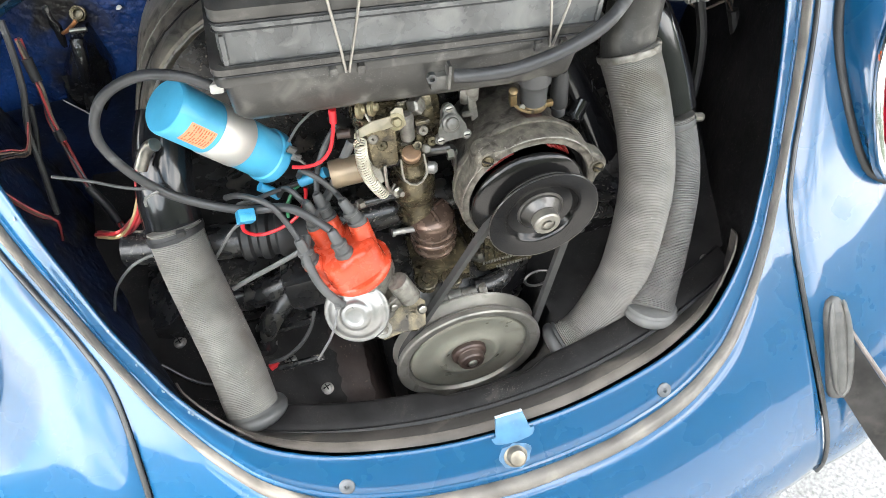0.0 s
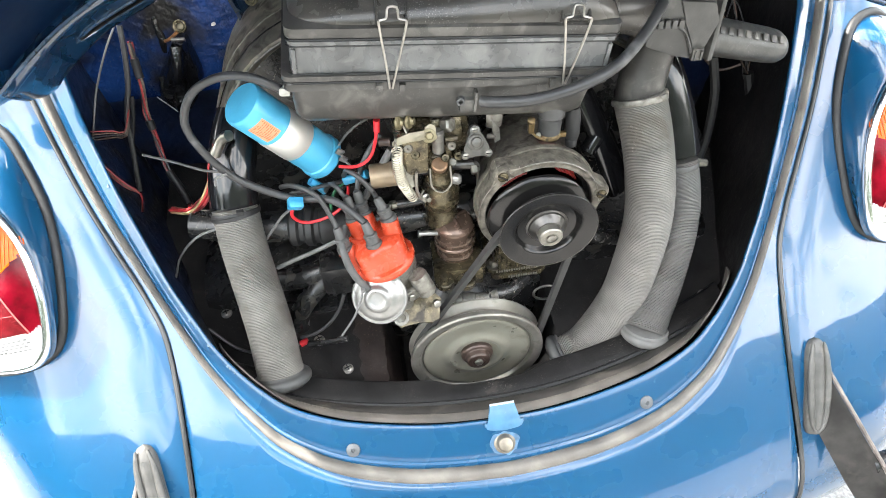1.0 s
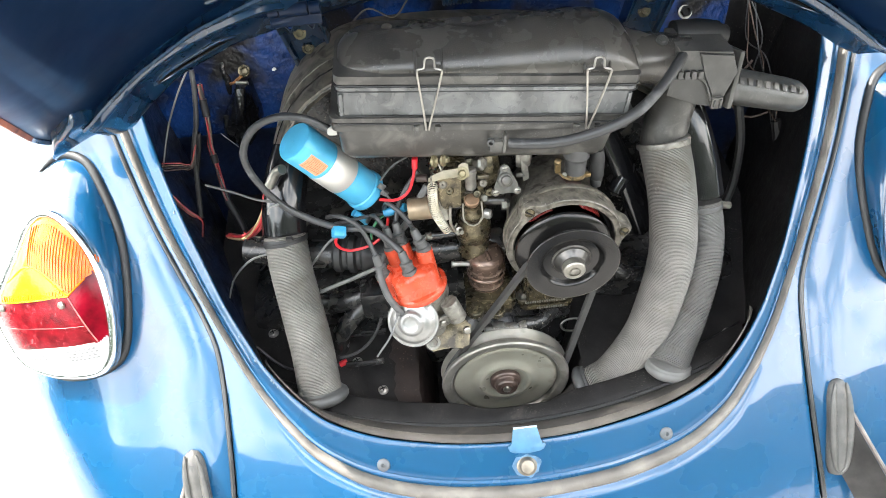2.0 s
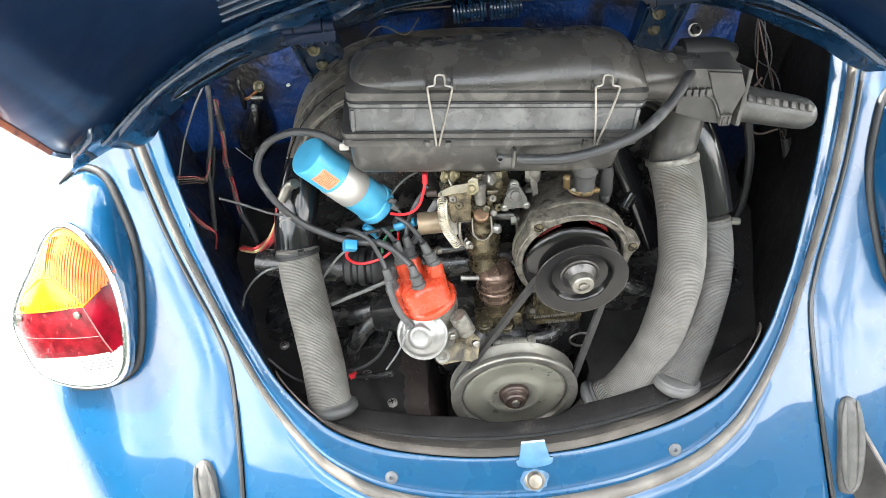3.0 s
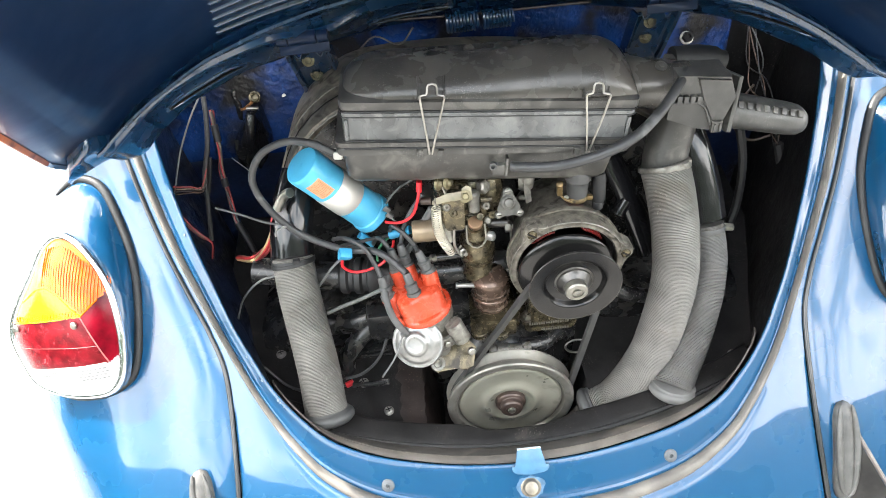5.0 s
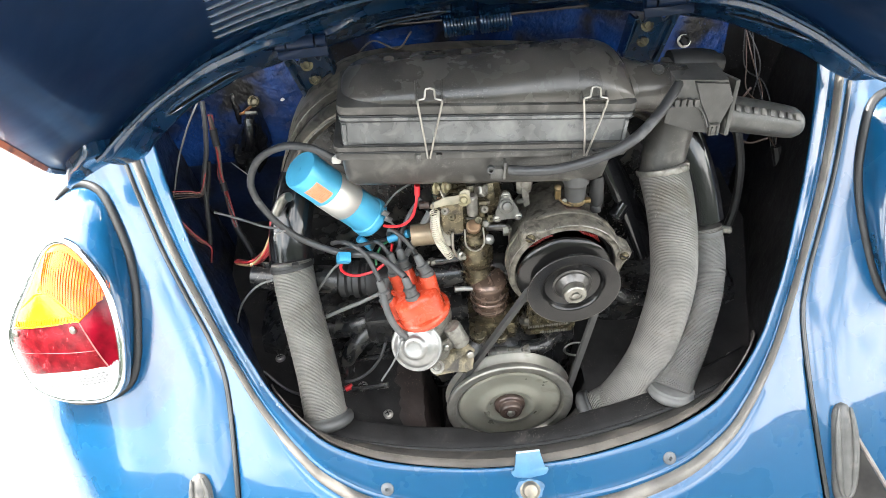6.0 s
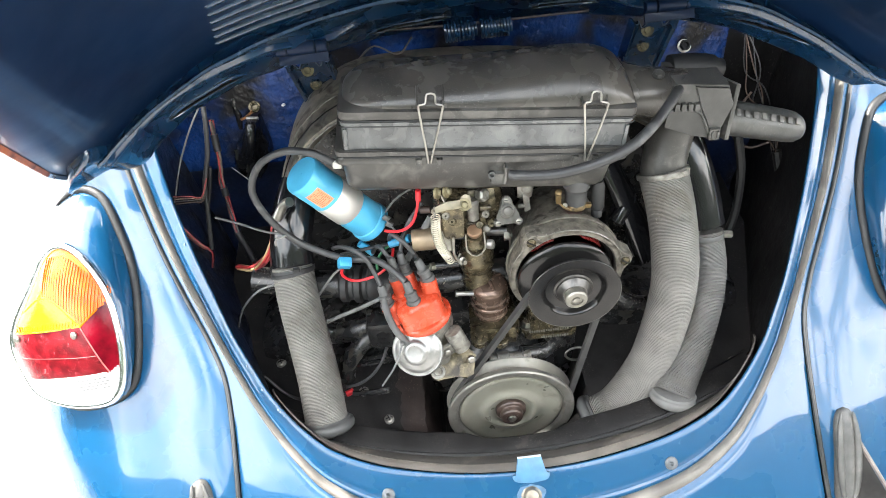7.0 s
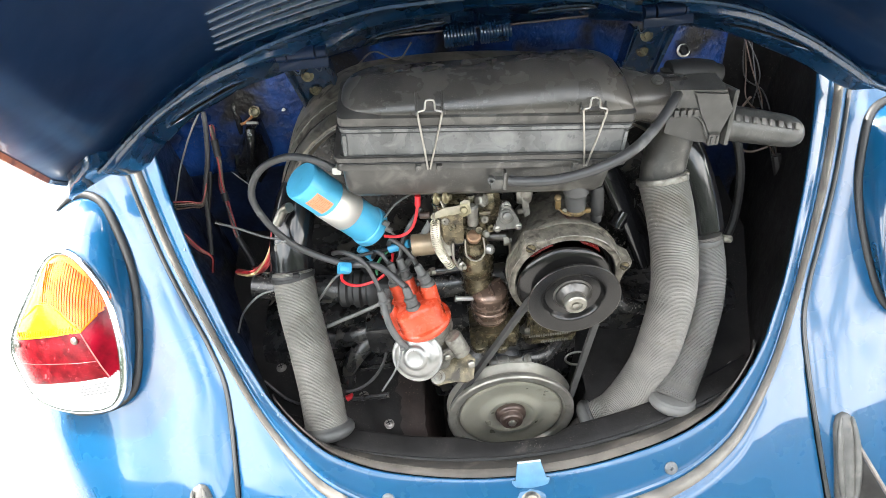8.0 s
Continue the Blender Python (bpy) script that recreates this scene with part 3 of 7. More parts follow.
def lid_low(x):
    xs = [p[0] for p in LOW]
    e = 0.012
    y = sum(float(np.interp(abs(x) + k * e, xs, [p[1] for p in LOW])) for k in (-1, 0, 1)) / 3
    z = sum(float(np.interp(abs(x) + k * e, xs, [p[2] for p in LOW])) for k in (-1, 0, 1)) / 3
    return V(x, y, z)


def lid_at(u, v, off=0.0):
    """u from -1 to 1 across, v metres up the lid, off towards its underside."""
    p = lid_low(u * LW)
    w = LW + 0.040 * math.sin(min(1.0, max(0.0, v) / 0.11) * math.pi / 2) - 0.36 * max(0.0, v - 0.11)
    w += 0.024 * min(1.0, max(0.0, (abs(u) - 0.93) / 0.07)) * min(1.0, max(0.0, (v - 0.02) / 0.04))
    droop = 0.022 * abs(u) ** 8 * min(1.0, max(0.0, v) / 0.08)
    return V(LX + u * w, p.y, p.z) + LD * v + LN * (off + droop - 0.03 * (v / 0.6) * (1 - u * u))


us = [-1 + 2 * i / 160 for i in range(161)]
vs_ = [0.045, 0.06, 0.08, 0.10, 0.115, 0.135, 0.16, 0.20, 0.26, 0.32, 0.40, 0.48, 0.55, 0.60]


def lid_wide(v):
    return float(np.interp(v, (0.045, 0.055, 0.075, 0.09), (0.94, 0.975, 0.995, 1.0)))


def panel_off(u):
    """The panel's depth; it bends gently towards its sides."""
    return -0.004 + 0.020 * (abs(u) ** 4 - abs(u) ** 8)


def along(u, pts):
    return sum(float(np.interp(u + k * 0.012, [p[0] for p in pts], [p[1] for p in pts])) for k in range(-2, 3)) / 5


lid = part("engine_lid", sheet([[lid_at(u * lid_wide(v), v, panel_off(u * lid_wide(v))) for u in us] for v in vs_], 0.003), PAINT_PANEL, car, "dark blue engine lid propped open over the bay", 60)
# lines of the pressed rim: its edge over the bay, the inner ridge and the outer ridge
EDGE = [(-.95, .022), (-.889, .024), (-.804, .0225), (-.738, .0117), (-.663, .005), (-.608, -.0069), (-.4, -.022), (0, -.026), (.4, -.022), (.6, -.008), (.693, .0016), (.786, .0034), (.875, .0123), (.957, .0148)]
RIDGE = [(-.95, .086), (-.843, .086), (-.78, .085), (-.714, .079), (-.65, .072), (-.576, .072), (-.518, .068), (-.46, .050), (-.408, .036), (-.353, .0506), (-.30, .067), (-.2, .070), (0, .072), (.3, .058), (.38, .034), (.45, .034), (.52, .052), (.6, .055), (.95, .055)]
OUTSIDE = [(-.95, .110), (-.83, .106), (-.765, .102), (-.69, .102), (-.618, .105), (-.548, .110), (-.48, .113), (-.41, .118), (-.23, .120), (0, .110), (.3, .092), (.399, .082), (.579, .089), (.728, .078), (.87, .074), (.95, .072)]
RIM_END = 0.937
us2 = [lerp(-RIM_END, 0.985, i / 190) for i in range(191)]
rows = []
for base, dv, o in ((EDGE, 0.002, -0.003), (EDGE, -0.001, 0.006), (EDGE, 0.002, 0.0092), (EDGE, 0.006, 0.0098), (EDGE, 0.014, 0.0096), (RIDGE, -0.014, 0.0092), (RIDGE, -0.0085, 0.0112), (RIDGE, -0.0050, 0.0158), (RIDGE, -0.0022, 0.0184),
                    (RIDGE, 0.0006, 0.0190), (RIDGE, 0.003, 0.0172), (RIDGE, 0.0068, 0.0138), (RIDGE, 0.0105, 0.0118), (OUTSIDE, -0.0130, 0.0120), (OUTSIDE, -0.0085, 0.0168), (OUTSIDE, -0.0045, 0.0218), (OUTSIDE, -0.0015, 0.0222), (OUTSIDE, 0.0, 0.0195)):
    line = [along(u, base) + dv for u in us2]
    if rows:
        line = [max(v, q + (0.0006 if base is EDGE or dv > -0.0001 else 0.0016)) for v, q in zip(line, last)]
    last = line if base is not EDGE or dv > 0.0021 or dv < 0 else [v - 0.003 for v in line]
    rows.append([lid_at(u, v, o) for u, v in zip(us2, line)])
# the rim's outer edge overhangs the panel
for dv, o in ((-0.001, 0.0175), (-0.007, 0.0140), (-0.012, 0.006), (-0.013, -0.006)):
    rows.append([lid_at(u, v + dv, o) for u, v in zip(us2, last)])
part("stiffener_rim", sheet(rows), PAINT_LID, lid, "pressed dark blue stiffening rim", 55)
# long pressed slots in the rim; black strips stand in for their shade
for a, va, b_, vb in ((-0.832, .0455, -0.656, .0235), (-0.314, .0054, -0.095, .0148), (0.139, .0164, 0.302, .0245), (0.651, .0219, 0.839, .0439)):
    line = [lid_at(lerp(a, b_, k / 20), lerp(va, vb, k / 20) + 0.002, 0.0094) for k in range(21)]
    part("slot", tube(line, lambda q: 0.0056, 12, raw=True, flat=0.30), BAY_BLACK, lid, "pressed slot, its shade drawn as a black strip")
    ring_ = [lid_at(lerp(a - 0.008, b_ + 0.008, k / 24), lerp(va, vb, k / 24) - 0.0056 * min(1, 6 * min(k, 24 - k) / 24) + 0.002, 0.0104) for k in range(25)]
    ring_ += [lid_at(lerp(b_ + 0.008, a - 0.008, k / 24), lerp(vb, va, k / 24) + 0.0056 * min(1, 6 * min(k, 24 - k) / 24) + 0.002, 0.0104) for k in range(1, 25)]
    part("slot_lip", tube(ring_, 0.0019, 8, raw=True), PAINT_LID, lid)
# side flanges and folded corners
for s in (-1, 1):
    line = [lid_at(s, v, 0.002) for v in (0.070, 0.085, 0.10, 0.115, 0.125, 0.14, 0.18, 0.25, 0.35, 0.45, 0.55, 0.60)]
    rows = [[p + V(s * a, 0, 0) + LN * b for p in line] for a, b in ((-0.004, -0.003), (-0.001, 0.0010), (0.002, 0.0002), (0.003, -0.004), (0.002, -0.008))]
    part("side_edge", sheet([r_[4:] for r_ in rows], 0.002), ORANGE_EDGE if s < 0 else PAINT_LID, lid, "orange brown rolled lid edge" if s < 0 else "")
    part("side_edge", sheet([r_[:5] for r_ in rows], 0.002), PAINT_LID, lid)
# the crumpled corner beside the hinge edge
low = [(.880, .028), (.908, .028), (.940, .024), (.964, .028), (.944, .048), (.952, .064), (.976, .072), (1.028, .058)]
high = [(.844, .096), (.896, .088), (.916, .092), (.932, .120), (.948, .134), (.970, .116), (.996, .086)]
rows = []
for f, o in ((0.0, -0.008), (-0.02, 0.003), (0.0, 0.0100), (0.08, 0.0150), (0.25, 0.0172), (0.5, 0.0165), (0.75, 0.0172), (0.9, 0.0180), (1.0, 0.0150), (1.03, 0.006), (1.03, -0.006)):
    row = []
    for k in range(41):
        a, b = curve_at(low, k / 40), curve_at(high, k / 40)
        row.append(lid_at(-lerp(a[0], b[0], f), lerp(a[1], b[1], f), o + (0.0012 * noise.noise((k * 0.22, f * 3, -1)) if 0 < f < 1 else 0)))
    rows.append(row)
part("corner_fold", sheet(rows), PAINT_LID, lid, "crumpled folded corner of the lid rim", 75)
# louvres
LOUVRE = [(0, .098), (.3, .104), (.45, .106), (.55, .108), (.64, .113)]
for s in (-1, 1):
    for k in range(6):
        rows = []
        for (dv, o) in ((-0.0042, -0.004), (-0.0034, 0.0020), (-0.0018, 0.0040), (0.0012, 0.0038), (0.0032, 0.0012), (0.0040, -0.004)):
            rows.append([lid_at(s * lerp(0.04, 0.640 - 0.001 * k, j / 30), float(np.interp(lerp(0.04, 0.640, j / 30), [q[0] for q in LOUVRE], [q[1] for q in LOUVRE])) + 0.0203 * k + dv, o - (0.006 if j in (0, 30) else 0)) for j in range(31)])
        part("louvre", sheet(rows, 0.0015), PAINT_LID, lid, "pressed ventilation louvre")


def hinge(x, lean):
    """A pressed bracket with a two-notched crown, and the leaf and knuckles over it."""
    secs = []
    for i in range(9):
        t = lerp(0.10, 1.0, i / 8)
        w = lerp(0.030, 0.027, t)
        c = V(x + lean * t, 0.258 + 0.055 * t, 0.846 - 0.120 * t)
        row = []
        for k in range(29):
            a = lerp(-1, 1, k / 28)
            e = min(1.0, abs(a))
            o = 0.010 if k in (0, 28) else -0.010 * min(1.0, max(0.0, (e - 0.70) / 0.10)) * (1 if e < 0.95 else 0.6)
            dip = max(0.0, 1 - abs(e - 0.46) / 0.24) * 0.016 * (1 - i / 8) ** 3
            row.append(c + V(a * w, o + dip * 0.42, -dip * 0.9))
        secs.append(row)
    h = part("lid_hinge", sheet(secs, 0.0025), PAINT_LID, car, "dark blue pressed steel hinge bracket")
    part("worn_edge", tube([p + V(0, -0.0012, 0.0004) for p in secs[0][1:28]], 0.0008, 6, raw=True), mat("paint rubbed to primer", (0.10, 0.13, 0.17), 0.5, 0.1, 0.5, 200, 0.2), h, "edge rubbed to the primer")
    lf = Euler((radians(62), 0, 0)).to_matrix()
    part("hinge_leaf", box((x + 0.004, 0.2335, 0.858), (0.060, 0.026, 0.004), 0.0015, lf), PAINT_PANEL, h)
    part("hinge_knuckle", tube([(x - 0.012, 0.229, 0.866), (x + 0.020, 0.229, 0.866)], 0.0080, 14), PAINT_PANEL, h)
    for e in (-0.020, 0.028):
        part("hinge_knuckle", tube([(x + e - 0.006, 0.230, 0.865), (x + e + 0.006, 0.230, 0.865)], 0.0072, 14), PAINT_PANEL, h)
    for k, (dx, t) in enumerate(((-0.005, 0.24), (-0.003, 0.46))):
        bolt(h, (x + lean * t + dx, 0.257 + 0.055 * t, 0.846 - 0.120 * t), (0, -1, 0.35), 0.0052, 0.005, SCREW_OLD if k == 0 else ALU_OILY)
    return h


hinge(-0.209, 0.010)
hinge(0.230, -0.008)
# return springs between the hinges
for x0, x1 in ((-0.034, 0.006), (0.012, 0.05)):
    n = 150
    line = [V(lerp(x0, x1, i / n), 0.282 + 0.013 * math.cos(i * 0.4), 0.842 + 0.013 * math.sin(i * 0.4)) for i in range(n + 1)]
    single("lid_spring", tube(line, 0.0022, 6, raw=True), PAINT_LID, (x0, 0.28, 0.84), "dark blue coiled lid return spring on its rod", "spring", "lid springs")
single("spring_rod", tube([(-0.13, 0.284, 0.852), (0.0, 0.283, 0.848), (0.15, 0.283, 0.846)], 0.0016, 8), HUB_BROWN, (0, 0.283, 0.85), "thin steel rod across the lid springs", "rod")

# ======== tail lights ========
LENS = [(0.024, 0.13), (0.054, 0.119), (0.085, 0.086), (0.102, 0.041), (0.108, -0.006), (0.103, -0.042), (0.078, -0.063), (0.023, -0.075), (-0.022, -0.069), (-0.043, -0.046), (-0.06, -0.013), (-0.054, 0.02), (-0.027, 0.07), (-0.002, 0.114)]
HOUSING = [(-.521, .726), (-.492, .721), (-.474, .695), (-.459, .657), (-.457, .614), (-.466, .560), (-.487, .538), (-.530, .521), (-.590, .506), (-.635, .520), (-.660, .575), (-.650, .635), (-.605, .672), (-.552, .711)]


def loop_through(pts, n):
    k = len(pts)
    out = []
    for i in range(n):
        s = i * k / n
        j, f = int(s), i * k / n - int(s)
        a, b, c, d = (Vector(pts[(j + q) % k]) for q in (-1, 0, 1, 2))
        out.append(0.5 * (2 * b + (c - a) * f + (2 * a - 5 * b + 4 * c - d) * f * f + (3 * b - a - 3 * c + d) * f ** 3))
    return out


DOME_U, DOME_V = (-.06, -.0209, .0041, .0135, .0217, .032, .0418, .0668), (.020, .0465, .0658, .0685, .0690, .0655, .0594, .041)


def tail_light(side):
    n = V(-0.3, -0.8, 0.5).normalized()
    up = (V(0, 0, 1) - n * n.z).normalized()
    rt = up.cross(n)
    p0 = V(-0.570, 0.060, 0.590)

    def w(a, b, h):
        p = p0 + rt * a + up * b + n * h
        return V(p.x * -side, p.y, p.z)

    t = thing("tail_light", w(0, 0, -0.04), "blue tail light housing with amber, red and clear lenses", "tail light", "tail lights")
    lens, house = loop_through(LENS, 56), loop_through(HOUSING, 56)
    c = V(0.02, 0.02)

    def ring(src, grow, h, f=0.0, other=None):
        out = []
        for i, q in enumerate(src):
            q = q.lerp(other[i], f) if other else q
            q = c + (q - c) * grow
            out.append(w(q.x, q.y, h))
        return out

    def seat(q, grow=1.0, out=0.0):
        """A point of the fender on the housing's outline; q holds x and z."""
        m = V(-0.55, 0.62)
        q = m + (q - m) * grow
        return V((q.x) * -side, fender_y(abs(q.x - BODY_X), q.y) - out * 0.8, q.y + out * 0.5)

    # both outlines start near their tops
    rim = ring(lens, 1.05, -0.006)
    foot = [seat(q, 0.97, 0.006) for q in house]
    part("housing", rings(bmesh.new(), [[seat(q, 1.0, -0.01) for q in house], [seat(q, 0.985, 0.002) for q in house], foot, [a.lerp(b, 0.5) + V(0, -0.004, 0.003) for a, b in zip(foot, rim)], rim, ring(lens, 1.0, 0.0)]), PAINT, t, "glossy blue lamp housing", 60)
    line = [seat(house[i % 56], 1.005, 0.002) for i in range(51, 94)]
    part("gasket", tube(line, lambda q: min(0.0055, 0.0010 + 0.10 * q), 10, raw=True), RUBBER, t, "black rubber gasket")
    part("chrome_rim", tube(ring(lens, 1.01, 0.004) + [ring(lens, 1.01, 0.004)[0]], 0.0052, 10, raw=True), CHROME, t, "bright chrome rim")

    # the lens: one bulged shell cut into coloured fields
    def field(u, v):
        """a: across, b: up, in the lens plane."""
        if v > 0.0145 + 0.26 * (u + 0.0356) if u < 0.0668 else v > 0.041 + 1.36 * (u - 0.0668):
            return "yellow" if v < float(np.interp(u, DOME_U, DOME_V)) else "amber"
        if v < (-0.0435 + 0.257 * (u + 0.0126) if u < 0.097 else -0.0153 + 1.17 * (u - 0.097)):
            return "clear"
        return "red" if u < 0.0667 + 0.56 * (0.0395 - v) else "red_side"

    sets = {"amber": bmesh.new(), "yellow": bmesh.new(), "red": bmesh.new(), "red_side": bmesh.new(), "clear": bmesh.new()}
    nr, na = 84, 196
    fine = loop_through(LENS, na)

    def at(i, j):
        q = c + (fine[j % na] - c) * (i / nr)
        h = 0.026 * (1 - (i / nr) ** 3.0) + 0.004
        return q, w(q.x, q.y, h)

    for i in range(nr):
        for j in range(na):
            cs = [at(i, j), at(i, j + 1), at(i + 1, j + 1), at(i + 1, j)] if i else [at(0, 0), at(1, j + 1), at(1, j)]
            m = sum((q for q, _ in cs), V(0, 0)) / len(cs)
            bm = sets[field(m.x, m.y)]
            bm.faces.new([bm.verts.new(p) for _, p in cs])
    for key, material, label in (("amber", LENS_AMBER, "amber turn signal lens"), ("yellow", LENS_YELLOW, "yellow amber lens field"), ("red", LENS_RED, "red brake lens"),
                                 ("red_side", LENS_RED_SIDE, "bright red side lens"), ("clear", LENS_CLEAR, "clear ribbed reversing lens")):
        bm = sets[key]
        bmesh.ops.remove_doubles(bm, verts=bm.verts, dist=0.0002)
        part(key + "_lens", bm, material, t, label, 80)
    def on_lens(a, b, lift=0.0):
        """A point on the bulged lens."""
        d = V(a, b) - c
        f = min((d.length / max(1e-6, (q - c).length) for q in fine if (q - c).normalized().dot(d.normalized()) > 0.995), default=0.9) if d.length > 1e-4 else 0
        return w(a, b, 0.026 * (1 - min(1, f) ** 3.0) + 0.004 + lift)

    def seam(pts, r, material):
        part("lens_seam", tube([on_lens(*q) for q in pts], r, 6, 0.004), material, t)

    seam([(u, 0.0145 + 0.26 * (u + 0.0356)) for u in (-0.050, -0.03, 0.0, 0.03, 0.0668)], 0.0010, LENS_YELLOW)
    seam([(u, 0.041 + 1.36 * (u - 0.0668)) for u in (0.0668, 0.075, 0.083)], 0.0009, LENS_AMBER)
    seam([(u, -0.0435 + 0.257 * (u + 0.0126)) for u in (-0.042, -0.02, 0.02, 0.05, 0.075, 0.094)], 0.0011, LENS_CLEAR)
    seam([(0.0667 + 0.56 * (0.0395 - v), v) for v in (0.0395, 0.02, 0.0, -0.014)], 0.0009, LENS_RED_EDGE)
    seam([(-0.052, -0.0205), (-0.02, -0.0145), (0.02, -0.0065), (0.06, 0.001), (0.084, 0.0055)], 0.0004, LENS_RED_EDGE)
    seam([(u, float(np.interp(u, DOME_U, DOME_V))) for u in (-0.03, -0.0209, -0.008, 0.0041, 0.0135, 0.0217, 0.032, 0.0418, 0.054, 0.0668)], 0.0006, LENS_YELLOW)
    for a, b in ((0.0598, 0.0298), (-0.034, 0.0080)):
        part("lens_screw", lathe([(0.0045, 0), (0.0045, 0.002), (0.003, 0.0036), (0, 0.0038)], on_lens(a, b), V(n.x * -side, n.y, n.z), 14), STEEL, t, "small chrome lens screw")
    # prisms moulded in the fields
    for k in range(26):
        u = 0.014 + 0.0034 * k
        v0 = max(float(np.interp(u, DOME_U, DOME_V)), 0.041 + 1.36 * (u - 0.0668)) + 0.002
        v1 = min(0.122 - 0.25 * abs(u - 0.035), 0.148 - 0.62 * u)
        if v1 - v0 > 0.006:
            part("lens_rib", tube([on_lens(u - 0.10 * (lerp(v0, v1, q) - 0.07), lerp(v0, v1, q), -0.0003) for q in (0.02, 0.5, 0.98)], 0.0006, 6), LENS_AMBER_RIB, t)
    for k in range(24):
        u = -0.036 + 0.0042 * k
        v0 = 0.0145 + 0.26 * (u + 0.0356) + 0.0015
        part("lens_rib", tube([on_lens(u, v0, -0.0002), on_lens(u + 0.001, v0 + 0.007, -0.0002)], 0.0005, 5), LENS_AMBER_RIB, t)
    # grey marks put the clear prisms' shade into colour
    for row_ in range(4):
        for k in range(22):
            u = -0.018 + 0.0052 * k + 0.0026 * (row_ % 2)
            v = -0.0435 + 0.257 * (u + 0.0126) - 0.0062 - 0.0044 * row_
            if v > -0.058 + 0.30 * max(0.0, u - 0.055) and not 0.026 < u < 0.058:
                part("lens_prism", tube([on_lens(u - 0.0012, v, -0.0002), on_lens(u + 0.0012, v + 0.0004, -0.0002)], 0.0009, 5), STOP_GREY, t)
    return t


tail_light(-1)
tail_light(1)

# ======== bumper brackets ========
for s in (-1, 1):
    br = thing("bumper_bracket", (s * 0.392, -0.12, 0.42), "black steel bumper bracket in a grey rubber grommet", "bumper bracket", "bumper brackets")
    line = [V(s * x, y, z) for x, y, z in ((.397, -.079, .467), (.396, -.088, .458), (.394, -.112, .430), (.391, -.135, .403), (.388, -.156, .377))]
    core = tube(line, lambda q: 0.0005 + 0.0135 * max(0.0, 1 - abs(q / 0.0625 - 1) ** 6) ** 0.5, 24, 0.003, flat=0.80)
    part("grommet", core, GROMMET, br, "dusty grey rubber grommet", 60)
    mid = smooth_path(line, 0.004)
    nm = len(mid) - 1
    for side_, lift in ((-1, 0.003), (1, 0.005)):
        lip = [p + V(s * side_ * 0.0105 * math.sin(math.pi * min(1, 0.04 + k / nm * 1.0)) ** 0.35, -0.006 - lift * 0.4, 0.004 + lift * 0.3) for k, p in enumerate(mid)]
        part("grommet_lip", tube(lip[1:-1], lambda q: 0.0012 + 0.0032 * math.sin(math.pi * min(1, q / 0.115)) ** 0.6, 10, 0.004), GROMMET, br)
    part("channel", tube([p + V(0, -0.0072, 0.0048) for p in mid[4:-4]], lambda q: 0.0046, 8, 0.004, flat=0.5), RUBBER_DUSTY, br, "dark channel in the rubber")
    poly = [V(s * .398, -.095, .452), V(s * .446, -.205, .372), V(s * .470, -.262, .330), V(s * .450, -.262, .285), V(s * .421, -.205, .328), V(s * .389, -.158, .384)]
    b = bmesh.new()
    f0 = b.faces.new([b.verts.new(p) for p in poly])
    bmesh.ops.solidify(b, geom=[f0], thickness=0.006)
    part("arm", b, mat("dusty worn black steel", (0.045, 0.042, 0.040), 0.5, 0.2, 0.5, 40, 0.2, 200, dirt=(0.10, 0.09, 0.082), dirt_at=0.56, dirt_scale=30), br, "flat black steel arm with worn edges")
    part("arm_edge", tube([poly[0] + V(s * .002, -.002, .002), poly[1] + V(s * .002, -.002, .002), poly[2] + V(s * .002, -.002, .002)], 0.0026, 8), mat("worn grey steel edge", (0.12, 0.10, 0.09), 0.5, 0.3, 0.4, 60, 0.2), br)
    part("stay", tube([(s * .445, -.20, .36), (s * .50, -.20, .375), (s * .60, -.19, .37)], 0.012, 10), ENGINE_BLACK, br, "black round bumper stay")
# ======== engine tin and rubber round it ========
tin = thing("engine_tin", (0, 0.05, 0.43), "dusty black sheet metal engine tin", "engine tin")


def tin_z(x, y):
    return 0.412 + 0.11 * abs(x) + 0.15 * max(0, y)


def front_y(x):
    return -0.080 + 0.74 * x * x


def lip_z(x):
    return 0.452 + 0.10 * x * x


def pan_z(x, y):
    """The pan's height: shallow beside the pulley and deep under it."""
    q = ((x + 0.046) / 0.152) ** 4 + (max(0.0, 0.09 - y) / 0.125) ** 4
    f = min(1.0, max(0.0, (1.06 - q) / 0.42))
    g = min(1.0, max(0.0, (x + 0.118) / 0.026))
    return tin_z(x, y) - lerp(0.013, 0.100, g * g * (3 - 2 * g)) * f * f * (3 - 2 * f) + 0.0015 * noise.noise((x * 20, y * 20, 0)) + 0.0008 * noise.noise((x * 70, y * 70, 3))


rows = []
for i in range(121):
    x = lerp(-0.40, 0.40, i / 120)
    row = []
    for j in range(61):
        y = lerp(front_y(x) + 0.030, 0.36, j / 60)
        row.append(V(x, y, pan_z(x, y)))
    rows.append(row)
part("pan", sheet(rows), TIN, tin, "", 60)
# front lip with the dip before the pulley
xs = [lerp(-0.30, 0.32, i / 80) for i in range(81)]


def lip_in(x):
    """How deep the flat lip is; shallower before the pulley."""
    dip = 1 / (1 + math.exp(-(abs(x - 0.005) - 0.058) * 180))
    return 0.022 + 0.010 * dip


